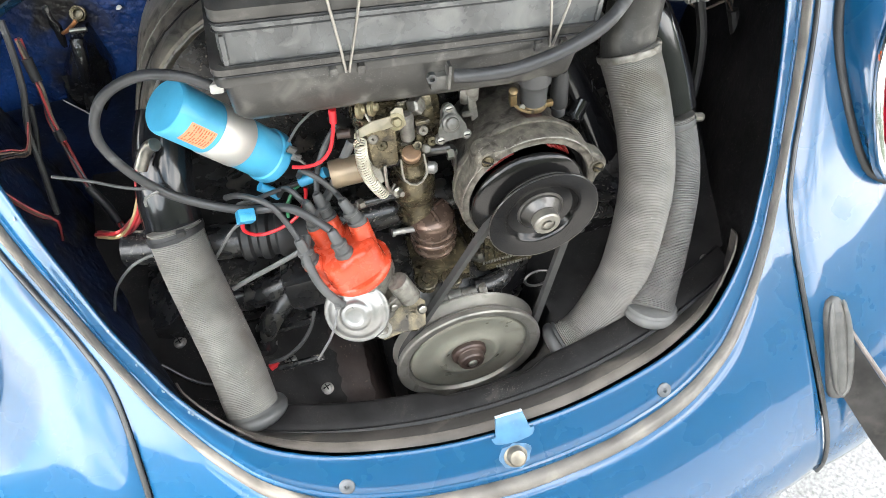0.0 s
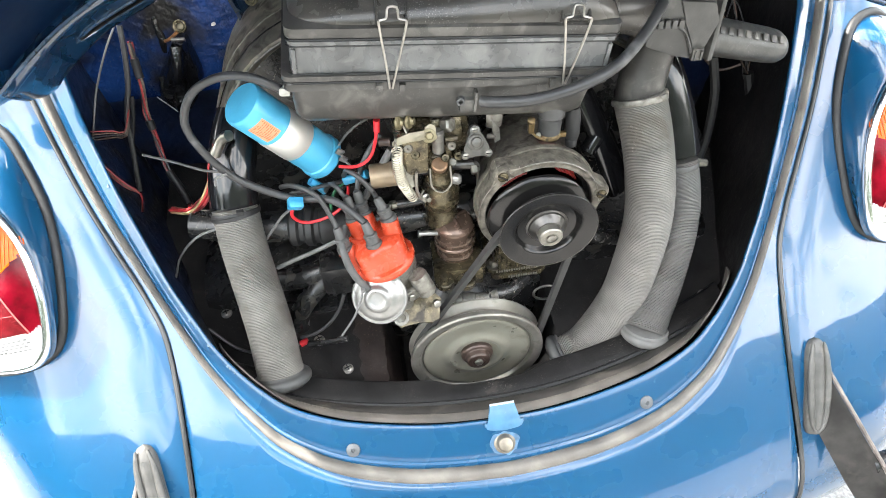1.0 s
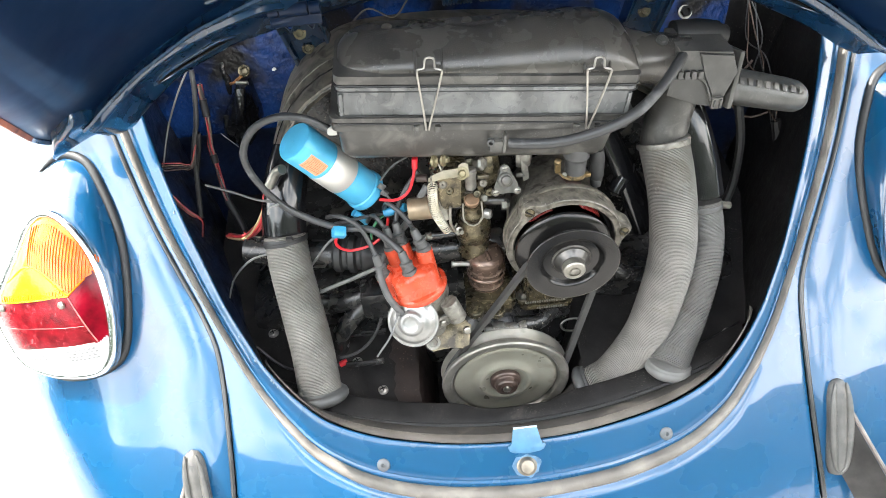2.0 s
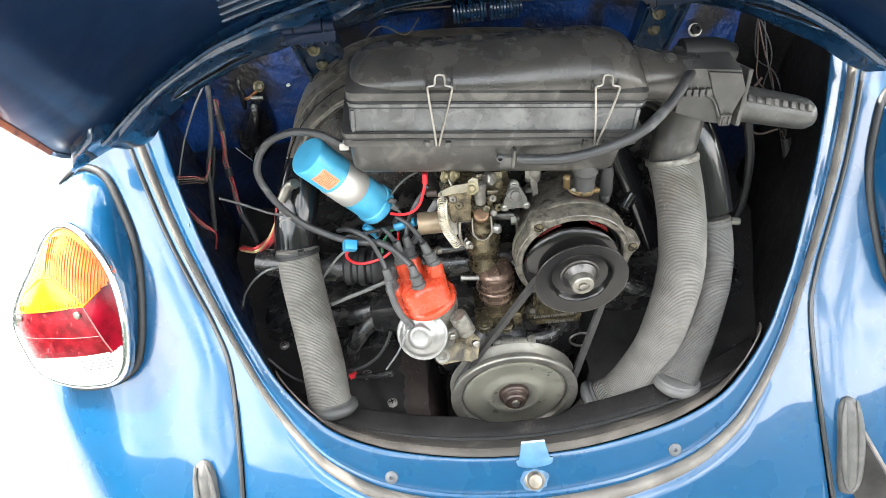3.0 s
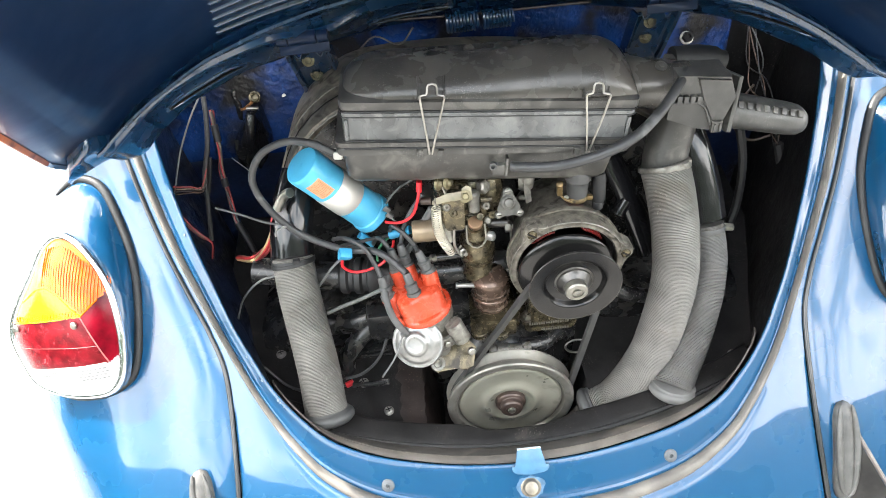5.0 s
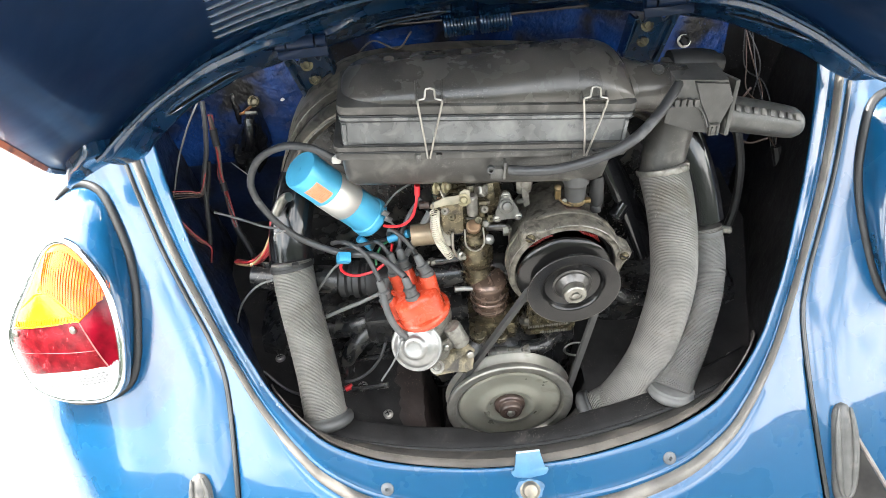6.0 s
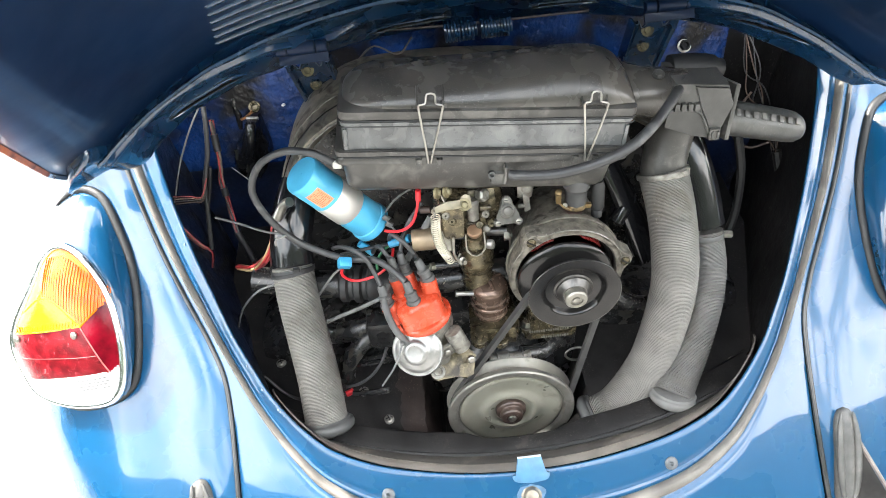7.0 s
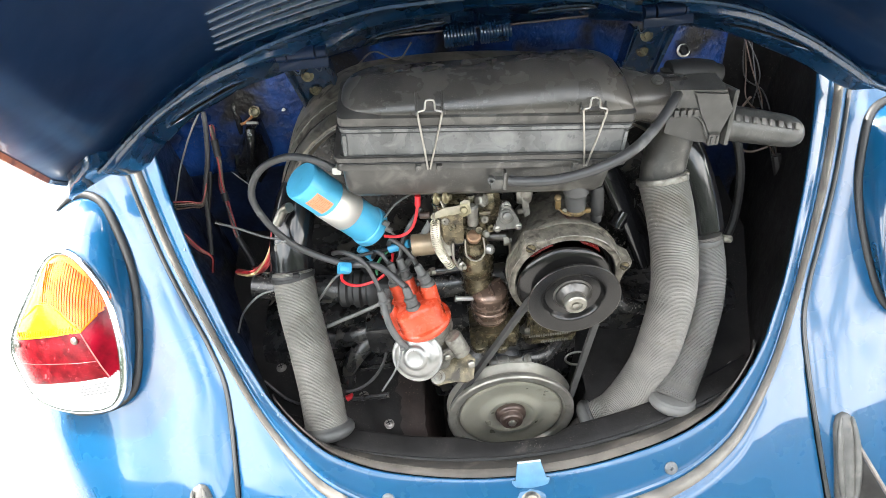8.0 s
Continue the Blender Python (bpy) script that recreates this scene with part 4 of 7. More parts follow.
rows = [[V(x, front_y(x) + dy + k * lip_in(x), lip_z(x) + h) for x in xs] for dy, k, h in ((0.008, 1, -0.045), (0.003, 1, -0.006), (0.000, 1, -0.001), (-0.004, 1, 0.0005), (0.010, 0, 0.0), (0.003, 0, -0.001), (0.0, 0, -0.003), (-0.001, 0, -0.012))]
part("front_lip", sheet(rows, 0.0015), TIN, tin, "flat front lip notched before the pulley", 50)
rows = [[V(x, front_y(x) + dy, lip_z(x) + h) for x in xs] for dy, h in ((0.001, -0.010), (0.000, 0.0015), (-0.002, 0.0035), (-0.0055, 0.0030), (-0.007, -0.001), (-0.008, -0.012))]
single("tin_edge_rubber", sheet(rows, 0.001), RUBBER, (0, -0.07, 0.42), "thin black rubber edging along the tin", "rubber edging")
band = []
for f in [k / 10 for k in range(11)]:
    row = []
    for i in range(101):
        u = lerp(-0.60, 0.60, i / 100)
        x, z = u_point(INNER, u)
        p = skin(x, z, -0.010) + V(0, 0.004, -0.008)
        q = V((x + BODY_X) * 0.985, front_y(x) - 0.006, lip_z(x) - 0.001)
        sink = 0.035 * max(0.0, (abs(u) - 0.46) / 0.14) ** 2
        row.append(p.lerp(q, f) + V(0, -0.001, 0.0045) * math.sin(f * math.pi) ** 0.7 - V(0, -0.3, 1) * sink)
    band.append(row)
seal_ = thing("bay_seal", (0, -0.09, 0.45), "brown-grey perished rubber seal between body and engine tin", "rubber seal")
part("outer_fold", sheet(band[:5], 0.002), SEAL_BROWN, seal_, "brown-grey fold against the body")
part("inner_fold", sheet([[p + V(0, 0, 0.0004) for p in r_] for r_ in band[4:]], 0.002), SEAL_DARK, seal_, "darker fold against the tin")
rows = []
for k in range(25):
    y = lerp(-0.016, 0.105, k / 24)
    x0 = -0.150 + 0.018 * noise.noise((y * 22, 3, 1)) + 0.005 * noise.noise((y * 90, 5, 1))
    rows.append([V(x, y, pan_z(x, y) + 0.0007) for x in [lerp(x0, -0.078, i / 24) for i in range(25)]])
part("rust_stain", sheet(rows), RUST_PAN, tin, "rusty brown oily stain in the recess beside the pulley")
SCREW = mat("galvanised slotted screw", (0.27, 0.255, 0.235), 0.42, 0.7, 0.25, 90, 0.2, dirt=(0.10, 0.085, 0.06), dirt_at=0.55, dirt_scale=60)
for x, y, z in ((-0.167, 0.010, None), (-0.199, 0.046, None), (-0.315, 0.096, None), (0.304, 0.020, None), (0.275, 0.06, None), (0.16, -0.02, None)):
    z = pan_z(x, y)
    s_ = thing("tin_screw", (x, y, z), "galvanised cheese-head screw with a washer in the tin", "screw", "tin screws")
    part("washer", lathe([(0.0072, 0), (0.0072, 0.0014), (0.005, 0.0018)], (x, y, z), (0, -0.1, 1), 22), SCREW, s_)
    part("head", lathe([(0.0055, 0.001), (0.0055, 0.0035), (0.004, 0.0048), (0, 0.005)], (x, y, z), (0, -0.1, 1), 18), SCREW, s_)
    part("slot", box((x, y, z + 0.0051), (0.0085, 0.0012, 0.001), 0, Euler((0, 0, radians(20))).to_matrix()), BAY_BLACK, s_)
    part("slot", box((x, y, z + 0.0051), (0.0012, 0.0085, 0.001), 0, Euler((0, 0, radians(20))).to_matrix()), BAY_BLACK, s_)
# dark castings below
eng = thing("engine_case", (0, 0.2, 0.36), "black oily engine case behind the pulley", "engine")
b = box((0.0, 0.22, 0.44), (0.22, 0.26, 0.18), 0.02)
part("crankcase", b, ENGINE_BLACK, eng)
part("timing_cover", lathe([(0.075, 0), (0.07, -0.03), (0.05, -0.05), (0.02, -0.055)], (0, 0.09, 0.42), (0, 1, 0), 32), ENGINE_BLACK, eng)
for s in (-1, 1):
    part("cylinder_cover", box((s * 0.235, 0.20, 0.470), (0.22, 0.20, 0.07), 0.03, Euler((0, radians(s * 8), 0)).to_matrix()), ENGINE_BLACK, eng, "black cylinder cover tin")

# ======== crank pulley and belt ========
crank = thing("crank_pulley", (0, 0.02, 0.42), "olive-grey steel crankshaft pulley with a bright rim", "pulley")
CC = V(0, 0, 0.42)
AX = (0, -1, 0)
part("sheave", lathe([(0.030, -0.030), (0.0845, -0.026), (0.0862, -0.0245), (0.0855, -0.0225), (0.076, -0.0155), (0.076, -0.0135), (0.0855, -0.006), (0.0865, -0.003), (0.0862, 0.0), (0.0845, 0.0015), (0.080, 0.0018), (0.0745, -0.0005), (0.0715, -0.006), (0.0, -0.007)], CC, AX, 72), PULLEY_RIM, crank, "worn bare steel sheave", 30)
part("face_plate", lathe([(0.0698, -0.0065), (0.0693, -0.0036), (0.0672, -0.0024), (0.062, -0.0030), (0.054, -0.0040), (0.0465, -0.0046), (0.0415, -0.0036), (0.0375, -0.0010), (0.0346, 0.0008), (0.0318, 0.0007), (0.0294, -0.0016), (0.0266, -0.0050), (0.0235, -0.0060), (0.0, -0.006)], CC, AX, 80), PULLEY_GREY, crank, "olive-grey painted pulley face", 45)
part("hub", lathe([(0.0210, -0.006), (0.0205, -0.0012), (0.0190, 0.0006), (0.0165, 0.0014), (0.0156, 0.0024), (0.0150, 0.0082), (0.0136, 0.0100), (0.0090, 0.0106), (0.0078, 0.0096), (0, 0.0096)], CC, AX, 36), HUB_BROWN, crank, "rusty brown hub nut", 30)
part("bolt", lathe([(0.0056, 0.0100), (0.0052, 0.0124), (0.0036, 0.0134), (0, 0.0136)], CC, AX, 12), STEEL, crank, "bright bolt end")

alt = thing("alternator", (0.078, 0.09, 0.60), "dirty cast aluminium alternator with a dark pulley", "alternator")
AC = V(0.0748, 0.0, 0.643)
part("housing", lathe([(0.036, -0.140), (0.050, -0.136), (0.0548, -0.124), (0.0575, -0.086), (0.0600, -0.070), (0.0640, -0.056), (0.0662, -0.048), (0.0662, -0.040), (0.0650, -0.036), (0.0604, -0.0365), (0.0602, -0.052), (0.0300, -0.053)], AC, AX, 56), ALU_DARK, alt, "dirty cast aluminium body")
EARS = (126.5, 10.0, -110)


def plate_ring(r, y, bump):
    out = []
    for k in range(120):
        a = 360.0 * k / 120
        e = sum(math.exp(-(((a - q + 180) % 360 - 180) / 9.0) ** 2) for q in EARS)
        rr = r + bump * e
        out.append(AC + V(rr * math.cos(radians(a)), y, rr * math.sin(radians(a))))
    return out


part("end_plate", rings(bmesh.new(), [plate_ring(0.0655, 0.048, 0.010), plate_ring(0.0672, 0.0465, 0.0108), plate_ring(0.0678, 0.030, 0.0112), plate_ring(0.0668, 0.0268, 0.0108), plate_ring(0.0658, 0.0262, 0.0095), plate_ring(0.0645, 0.0268, 0.0030), plate_ring(0.0628, 0.0268, 0.0), plate_ring(0.0600, 0.0264, 0.0), plate_ring(0.0584, 0.0278, 0.0), plate_ring(0.0578, 0.050, 0.0)], True, False, False), ALU_DARK, alt, "cast end plate with three ears", 30)
part("rear_rim", lathe([(0.0650, -0.056), (0.0676, -0.0545), (0.0682, -0.0515), (0.0676, -0.0490), (0.0650, -0.048)], AC, AX, 64, caps=False), ALU_DARK, alt, "raised rim behind the end plate")
for q, m_ in ((0.0590, 0.0272), (0.0664, 0.0264)):
    part("bright_edge", lathe([(q - 0.0005, -m_ - 0.0004), (q, -m_ + 0.0003), (q + 0.0005, -m_ - 0.0004)], AC, AX, 72, caps=False), ALU, alt, "worn casting edge")
# a black disc stands in for the shade inside the housing
part("inner_dark", lathe([(0.0608, -0.047), (0.001, -0.047)], AC, AX, 40), BAY_BLACK, alt, "black disc for the shaded inside of the alternator")
for a in (44, 49, 54, 59, 64, 69, 112, 118, 124, 130, 136):
    a = radians(a)
    c_ = AC + V(0.0522 * math.cos(a), 0.035, 0.0522 * math.sin(a))
    tg = V(-math.sin(a), 0.25, math.cos(a)) * 0.0050
    tg += V(math.cos(a), 0, math.sin(a)) * 0.0022
    part("winding", tube([c_ - tg, c_ + V(0, -0.002, 0), c_ + tg], 0.0011, 6), WINDING, alt, "red lacquered winding end")
part("stator", lathe([(0.0600, -0.040), (0.0535, -0.038), (0.0520, -0.040), (0.0515, -0.046)], AC, AX, 56, caps=False), BAY_BLACK, alt, "dark stator ring")
for a in EARS:
    a = radians(a)
    d = V(math.cos(a), 0, math.sin(a))
    p = AC + d * 0.0690 + V(0, 0.0262, 0)
    part("screw_seat", lathe([(0.0080, -0.003), (0.0080, 0.0003), (0.0070, 0.0008)], p, AX, 22), ALU_DARK, alt)
    e_ = part("ear_screw", lathe([(0.0056, 0), (0.0056, 0.0018), (0.0046, 0.0026), (0, 0.0027)], p + V(0, -0.0005, 0), AX, 18), ALU_OILY, alt, "slotted steel screw")
    part("slot", box(p + V(0, -0.0033, 0), (0.0108, 0.0012, 0.0016), 0, Euler((0, radians(35), 0)).to_matrix()), BAY_BLACK, e_)
PCN = AC + V(0.0050, 0, -0.009)
part("pulley_rear", lathe([(0.0300, -0.0270), (0.0475, -0.0268), (0.0520, -0.0258), (0.0550, -0.0238), (0.0562, -0.0212), (0.0556, -0.0190), (0.0535, -0.0170), (0.0495, -0.0150), (0.0370, -0.0105), (0.0283, -0.009)], AC + V(-0.0025, 0.002, -0.0035), AX, 72), PULLEY_DARK, alt, "dark rounded rear pulley half", 60)
part("pulley_front", lathe([(0.0370, -0.0095), (0.0520, -0.0036), (0.0538, -0.0022), (0.0540, -0.0008), (0.0534, 0.0004), (0.0515, 0.0002), (0.0402, -0.0018), (0.0376, -0.0022), (0.0360, -0.0032), (0.0346, -0.0056), (0.0330, -0.0088), (0.0306, -0.0118), (0.0274, -0.0138), (0.0220, -0.0148)], PCN, AX, 80), PULLEY_DARK, alt, "dark dished front pulley half", 44)
part("pulley_hub", lathe([(0.0262, -0.0170), (0.0258, -0.0125), (0.0248, -0.0112), (0.0236, -0.0110), (0.0230, -0.0088), (0.0222, -0.0082), (0.0212, -0.0080), (0.0205, -0.0060), (0.0175, -0.0025), (0.0145, 0.0005), (0.0125, 0.0010)], PCN, AX, 44), HUB_STEEL, alt, "bare steel spacer washer", 20)
part("pulley_nut", lathe([(0.0132, -0.001), (0.0131, 0.0084), (0.0116, 0.0100), (0.0074, 0.0102), (0.0069, 0.0086), (0.0, 0.0086)], PCN, AX, 32), mat("pale worn steel nut", (0.21, 0.198, 0.172), 0.4, 0.7, 0.3, 90, 0.2), alt, "pale worn shaft nut")
part("shaft_end", lathe([(0.0048, 0.008), (0.0046, 0.0108), (0.003, 0.0114), (0, 0.0115)], PCN, AX, 16), STEEL, alt)
part("rim_edge", lathe([(0.0533, 0.0004), (0.0540, 0.0007), (0.0544, -0.0004)], PCN, AX, 64, caps=False), HUB_STEEL, alt, "bright worn pulley edge")
brown = mat("brown tape label", (0.075, 0.038, 0.030), 0.5, 0, 0.4, 60, 0.1)
rows = []
for f in (0.0, 0.5, 1.0):
    y, r = lerp(0.0545, 0.0735, f), lerp(0.0650, 0.0603, f)
    rows.append([V(x, y, AC.z + math.sqrt(r * r - (x - AC.x) ** 2) + 0.0004) for x in [lerp(lerp(0.0830, 0.0785, f), lerp(0.0965, 0.1015, f), k / 6) for k in range(7)]])
part("cover_plate", sheet(rows, 0.0006), brown, alt, "small dark brown plate")

# belt round both pulleys
r1, r2 = 0.0785, 0.0405
c1, c2 = V(0, 0, 0.42), V(0.0798, 0, 0.634)
dv = c2 - c1
dist, ang = dv.length, math.atan2(dv.z, dv.x)
off = math.acos((r1 - r2) / dist)
path = []
for k in range(31):
    a = ang + off + (2 * math.pi - 2 * off) * k / 30
    path.append(c1 + V(math.cos(a), 0, math.sin(a)) * r1)
for k in range(25):
    a = ang - off + 2 * off * k / 24
    path.append(c2 + V(math.cos(a), 0, math.sin(a)) * r2)
b = bmesh.new()
loops = []
full = []
for i in range(len(path)):
    full.append(path[i])
    nx_ = path[(i + 1) % len(path)]
    if (nx_ - path[i]).length > 0.06:
        full += [path[i].lerp(nx_, k / 8) for k in range(1, 8)]
for i, p in enumerate(full):
    t_ = (full[(i + 1) % len(full)] - full[i - 1]).normalized()
    nr_ = V(t_.z, 0, -t_.x)
    loops.append([p + V(0, 0.0125 + a, 0) + nr_ * h for a, h in ((-0.0044, 0.0032), (0.0044, 0.0032), (0.0030, -0.0036), (-0.0030, -0.0036))])
loops.append(loops[0])
single("fan_belt", rings(b, loops, True, False, False), BELT, (0.04, 0.0125, 0.53), "worn grey rubber fan belt over both pulleys", "fan belt", sharp=30)

# alternator stand with cast lettering
stand = thing("alternator_stand", (0.06, 0.07, 0.50), "oily ribbed cast alternator stand with lettered gaskets", "stand")
part("pedestal", rings(bmesh.new(), [[V(0.060 + a * w, 0.085 + c * 0.035, z) for a, c in ((-1, -1), (-.5, -1.15), (0, -1.1), (.5, -1.15), (1, -1), (1, 1), (-1, 1))] for z, w in ((0.530, 0.030), (0.545, 0.028), (0.565, 0.026), (0.59, 0.032), (0.60, 0.036))]), ALU_OILY, stand, "oily cast pedestal")
for k in range(5):
    part("rib", box((0.036 + 0.011 * k, 0.045, 0.556), (0.004, 0.008, 0.045), 0.001), ALU_OILY, stand)
plate = [(-0.034, -0.010), (-0.028, -0.014), (0.028, -0.014), (0.035, -0.008), (0.035, 0.06), (-0.034, 0.06)]
part("flange", prism(plate, 0.008, (0.058, 0.060, 0.522), None, 0.0015), ALU_OILY, stand)
part("lower_flange", prism(plate, 0.007, (0.062, 0.062, 0.508), None, 0.0015), ALU_OILY, stand)
rngl = random.Random(3)
for z0, y0, x0, cnt in ((0.526, 0.0455, 0.034, 17), (0.511, 0.0475, 0.050, 12)):
    for k in range(cnt):
        part("raised_mark", box((x0 + 0.0031 * k, y0, z0), (0.0021, 0.0014, rngl.choice((0.0036, 0.0045, 0.0028))), 0.0003), ALU, stand)
for x in (0.032, 0.084):
    bolt(stand, (x, 0.054, 0.530), (0, 0, 1), 0.0065, 0.009)
part("fuel_fitting", lathe([(0.008, 0), (0.008, 0.01), (0.010, 0.011), (0.010, 0.026), (0.008, 0.027), (0.0075, 0.045), (0.010, 0.046), (0.010, 0.055), (0.007, 0.056)], (-0.022, 0.040, 0.487), (1, 0, -0.04), 14), ALU, stand, "grey pipe fitting")
for x in (-0.012, 0.026):
    bolt(stand, (x, 0.028, 0.489), (0.2, -1, 0.5), 0.006, 0.008, washer=False)
part("pipe", tube([(0.02, 0.045, 0.486), (0.05, 0.05, 0.480), (0.075, 0.07, 0.478)], 0.011, 12), ENGINE_BLACK, stand, "black oily pipe")
line = [V(0.096 + 0.0155 * math.cos(a), 0.040 + 0.004 * math.sin(a), 0.478 + 0.008 * math.sin(a)) for a in [radians(20 + 300 * k / 24) for k in range(25)]]
single("dipstick", tube(line, 0.0016, 8, raw=True), HUB_STEEL, (0.094, 0.04, 0.47), "bent steel wire dipstick handle", "dipstick")

# ======== oil filler ========
fil = thing("oil_filler", (-0.014, 0.06, 0.50), "brown lacquered oil filler with a domed cap", "oil filler")
FC = V(-0.0135, 0.070, 0.004)
dome = [(0.0244 * math.cos(a) ** 0.62, 0.5905 + 0.0110 * math.sin(a)) for a in [radians(90 * k / 12) for k in range(12)]] + [(0.0002, 0.6015)]
part("neck", lathe([(0.0222, 0.520), (0.0222, 0.548), (0.0232, 0.5495), (0.0238, 0.5515), (0.0232, 0.5535), (0.0222, 0.555), (0.0222, 0.566)], FC, (0, 0, 1), 44), COPPER_BROWN, fil, "", 20)
part("cap", lathe([(0.0226, 0.5640), (0.0248, 0.5650), (0.0254, 0.5665), (0.0248, 0.5682), (0.0238, 0.5692), (0.0238, 0.5735), (0.0246, 0.5745), (0.0250, 0.5760), (0.0246, 0.5775), (0.0240, 0.5785), (0.0241, 0.588)] + dome, FC, (0, 0, 1), 44), COPPER_BROWN, fil, "domed brown filler cap", 20)
part("cap_rivet", lathe([(0.0040, 0.6000), (0.0040, 0.6028), (0.0030, 0.6040), (0.002, 0.6028), (0.0001, 0.6028)], FC, (0, 0, 1), 16), HUB_STEEL, fil)
for q in (35, 165, 285):
    d_ = V(math.cos(radians(q)), math.sin(radians(q)), 0)
    part("cap_ridge", tube([FC + V(0, 0, 0.6016) + d_ * 0.004, FC + V(0, 0, 0.6012) + d_ * 0.011, FC + V(0, 0, 0.5990) + d_ * 0.0185], lambda u: 0.0024, 8, 0.003), COPPER_BROWN, fil, "pressed ridge in the cap")
part("spout", tube([(-0.034, 0.060, 0.594), (-0.046, 0.058, 0.598), (-0.056, 0.057, 0.600)], 0.0032, 12), ALU_BRIGHT, fil, "small silver breather spout")
part("spout_lip", tube([(-0.0545, 0.057, 0.5997), (-0.057, 0.057, 0.6002)], 0.0042, 12), ALU_BRIGHT, fil)
part("base", prism([(-0.032, -0.024), (0.026, -0.028), (0.034, -0.010), (0.028, 0.03), (-0.03, 0.03)], 0.026, (-0.012, 0.062, 0.524), None, 0.004), ALU_OILY, fil, "oily cast base")
for x, y, z in ((-0.033, 0.029, 0.546), (-0.006, 0.030, 0.540)):
    b = bmesh.new()
    lathe([(0.011, -0.010), (0.011, 0.0), (0.0085, 0.001)], (x, y, z), (0, -0.25, 1), 20, b)
    part("boss", b, ALU_OILY, fil)
    bolt(fil, (x, y, z), (0, -0.25, 1), 0.0062, 0.007, ALU_OILY)

# ======== distributor ========
dis = thing("distributor", (-0.09, 0.02, 0.51), "distributor with an orange-red cap and silver vacuum canister", "distributor")
DA = V(-0.22, 0.14, 1).normalized()
DC = V(-0.0995, 0.033, 0.592)
n_ = 48
R_ = frame_on(DA)


def cap_ring(r, h, lob=0.0):
    return [DC + R_ @ V((r + lob * math.cos(4 * a)) * math.cos(a), (r + lob * math.cos(4 * a)) * math.sin(a), h) for a in [2 * math.pi * i / n_ for i in range(n_)]]


part("cap", rings(bmesh.new(), [cap_ring(0.0345, -0.004), cap_ring(0.0360, -0.001), cap_ring(0.0362, 0.003), cap_ring(0.0350, 0.0052), cap_ring(0.0322, 0.0064, .0020), cap_ring(0.0310, 0.017, .0036), cap_ring(0.0300, 0.028, .0044), cap_ring(0.0284, 0.0328, .0042), cap_ring(0.0245, 0.0352, .003), cap_ring(0.018, 0.0356, .001), cap_ring(0.001, 0.036)]), CAP_RED, dis, "glossy orange-red cap", 40)
BOOTS = [((-0.139, 0.030, 0.621), (-0.20, 0.30, 1)), ((-0.107, 0.024, 0.627), (-0.26, 0.42, 1)), ((-0.088, 0.045, 0.643), (-0.36, 0.30, 1)), ((-0.126, 0.056, 0.640), (-0.12, 0.25, 1)), ((-0.114, 0.062, 0.640), (-0.15, 0.3, 1))]
for p_, d_ in BOOTS:
    p_, d_ = Vector(p_), Vector(d_).normalized()
    foot = p_ - d_ * 0.030
    foot = foot.lerp(DC + DA * 0.030, 0.25)
    part("tower", tube([foot, foot.lerp(p_, 0.6), p_ - d_ * 0.001], lambda q: 0.0112 - 0.05 * q, 18, 0.004), CAP_RED, dis, "moulded red lead tower")
for a in (188,):
    a = radians(a)
    p = DC + R_ @ V(0.0365 * math.cos(a), 0.0365 * math.sin(a), 0)
    line = [p - DA * 0.012, p + DA * 0.004, p + DA * 0.014, p - R_ @ V(0.006 * math.cos(a), 0.006 * math.sin(a), 0) + DA * 0.021]
    part("spring_clip", tube(line, 0.0030, 8, flat=0.4), HUB_STEEL, dis, "steel spring clip")
part("body", lathe([(0.015, -0.075), (0.016, -0.050), (0.022, -0.046), (0.0245, -0.030), (0.030, -0.024), (0.0335, -0.016), (0.0345, -0.004), (0.033, -0.002)], DC, DA, 40), ALU, dis, "dirty aluminium body")
part("condenser", lathe([(0.0098, 0), (0.0112, 0.001), (0.0112, 0.028), (0.0100, 0.0305), (0.004, 0.031)], V(-0.056, 0.004, 0.560), V(-0.35, 0.1, 1), 28), ALU, dis, "small aluminium condenser")
part("points_plate", box((-0.074, 0.000, 0.563), (0.020, 0.006, 0.018), 0.002, Euler((0, radians(-14), radians(18))).to_matrix()), ALU, dis)
part("screw", lathe([(0.0042, 0), (0.0042, 0.002), (0.003, 0.0032), (0, 0.0033)], V(-0.075, -0.004, 0.564), (0.2, -1, 0.1), 14), STEEL, dis)
for p in ((-0.047, 0.003, 0.538),):
    part("clip_bolt", lathe([(0.005, 0), (0.005, 0.004), (0.0035, 0.0052), (0, 0.0053)], V(*p), (0.2, -1, 0.3), 8), STEEL, dis)
VA = V(-0.22, -0.80, 0.56).normalized()
VC = V(-0.1105, -0.006, 0.574)
part("vacuum_canister", lathe([(0.012, -0.022), (0.022, -0.018), (0.0265, -0.008), (0.0268, -0.004), (0.0308, -0.0035), (0.0318, -0.0022), (0.0318, -0.0006), (0.0306, 0.0006), (0.0284, 0.0004), (0.0268, 0.0012), (0.0250, 0.0034), (0.0225, 0.0052), (0.0185, 0.0066), (0.0160, 0.0072), (0.0148, 0.0086), (0.0138, 0.0104), (0.0120, 0.0116), (0.0092, 0.0120), (0.0080, 0.0112), (0.0066, 0.0110), (0.0, 0.0112)], VC, VA, 56), ALU_BRIGHT, dis, "bright silver vacuum canister", 50)
part("canister_neck", tube([VC - VA * 0.02, DC - DA * 0.018], 0.012, 14), ALU, dis)
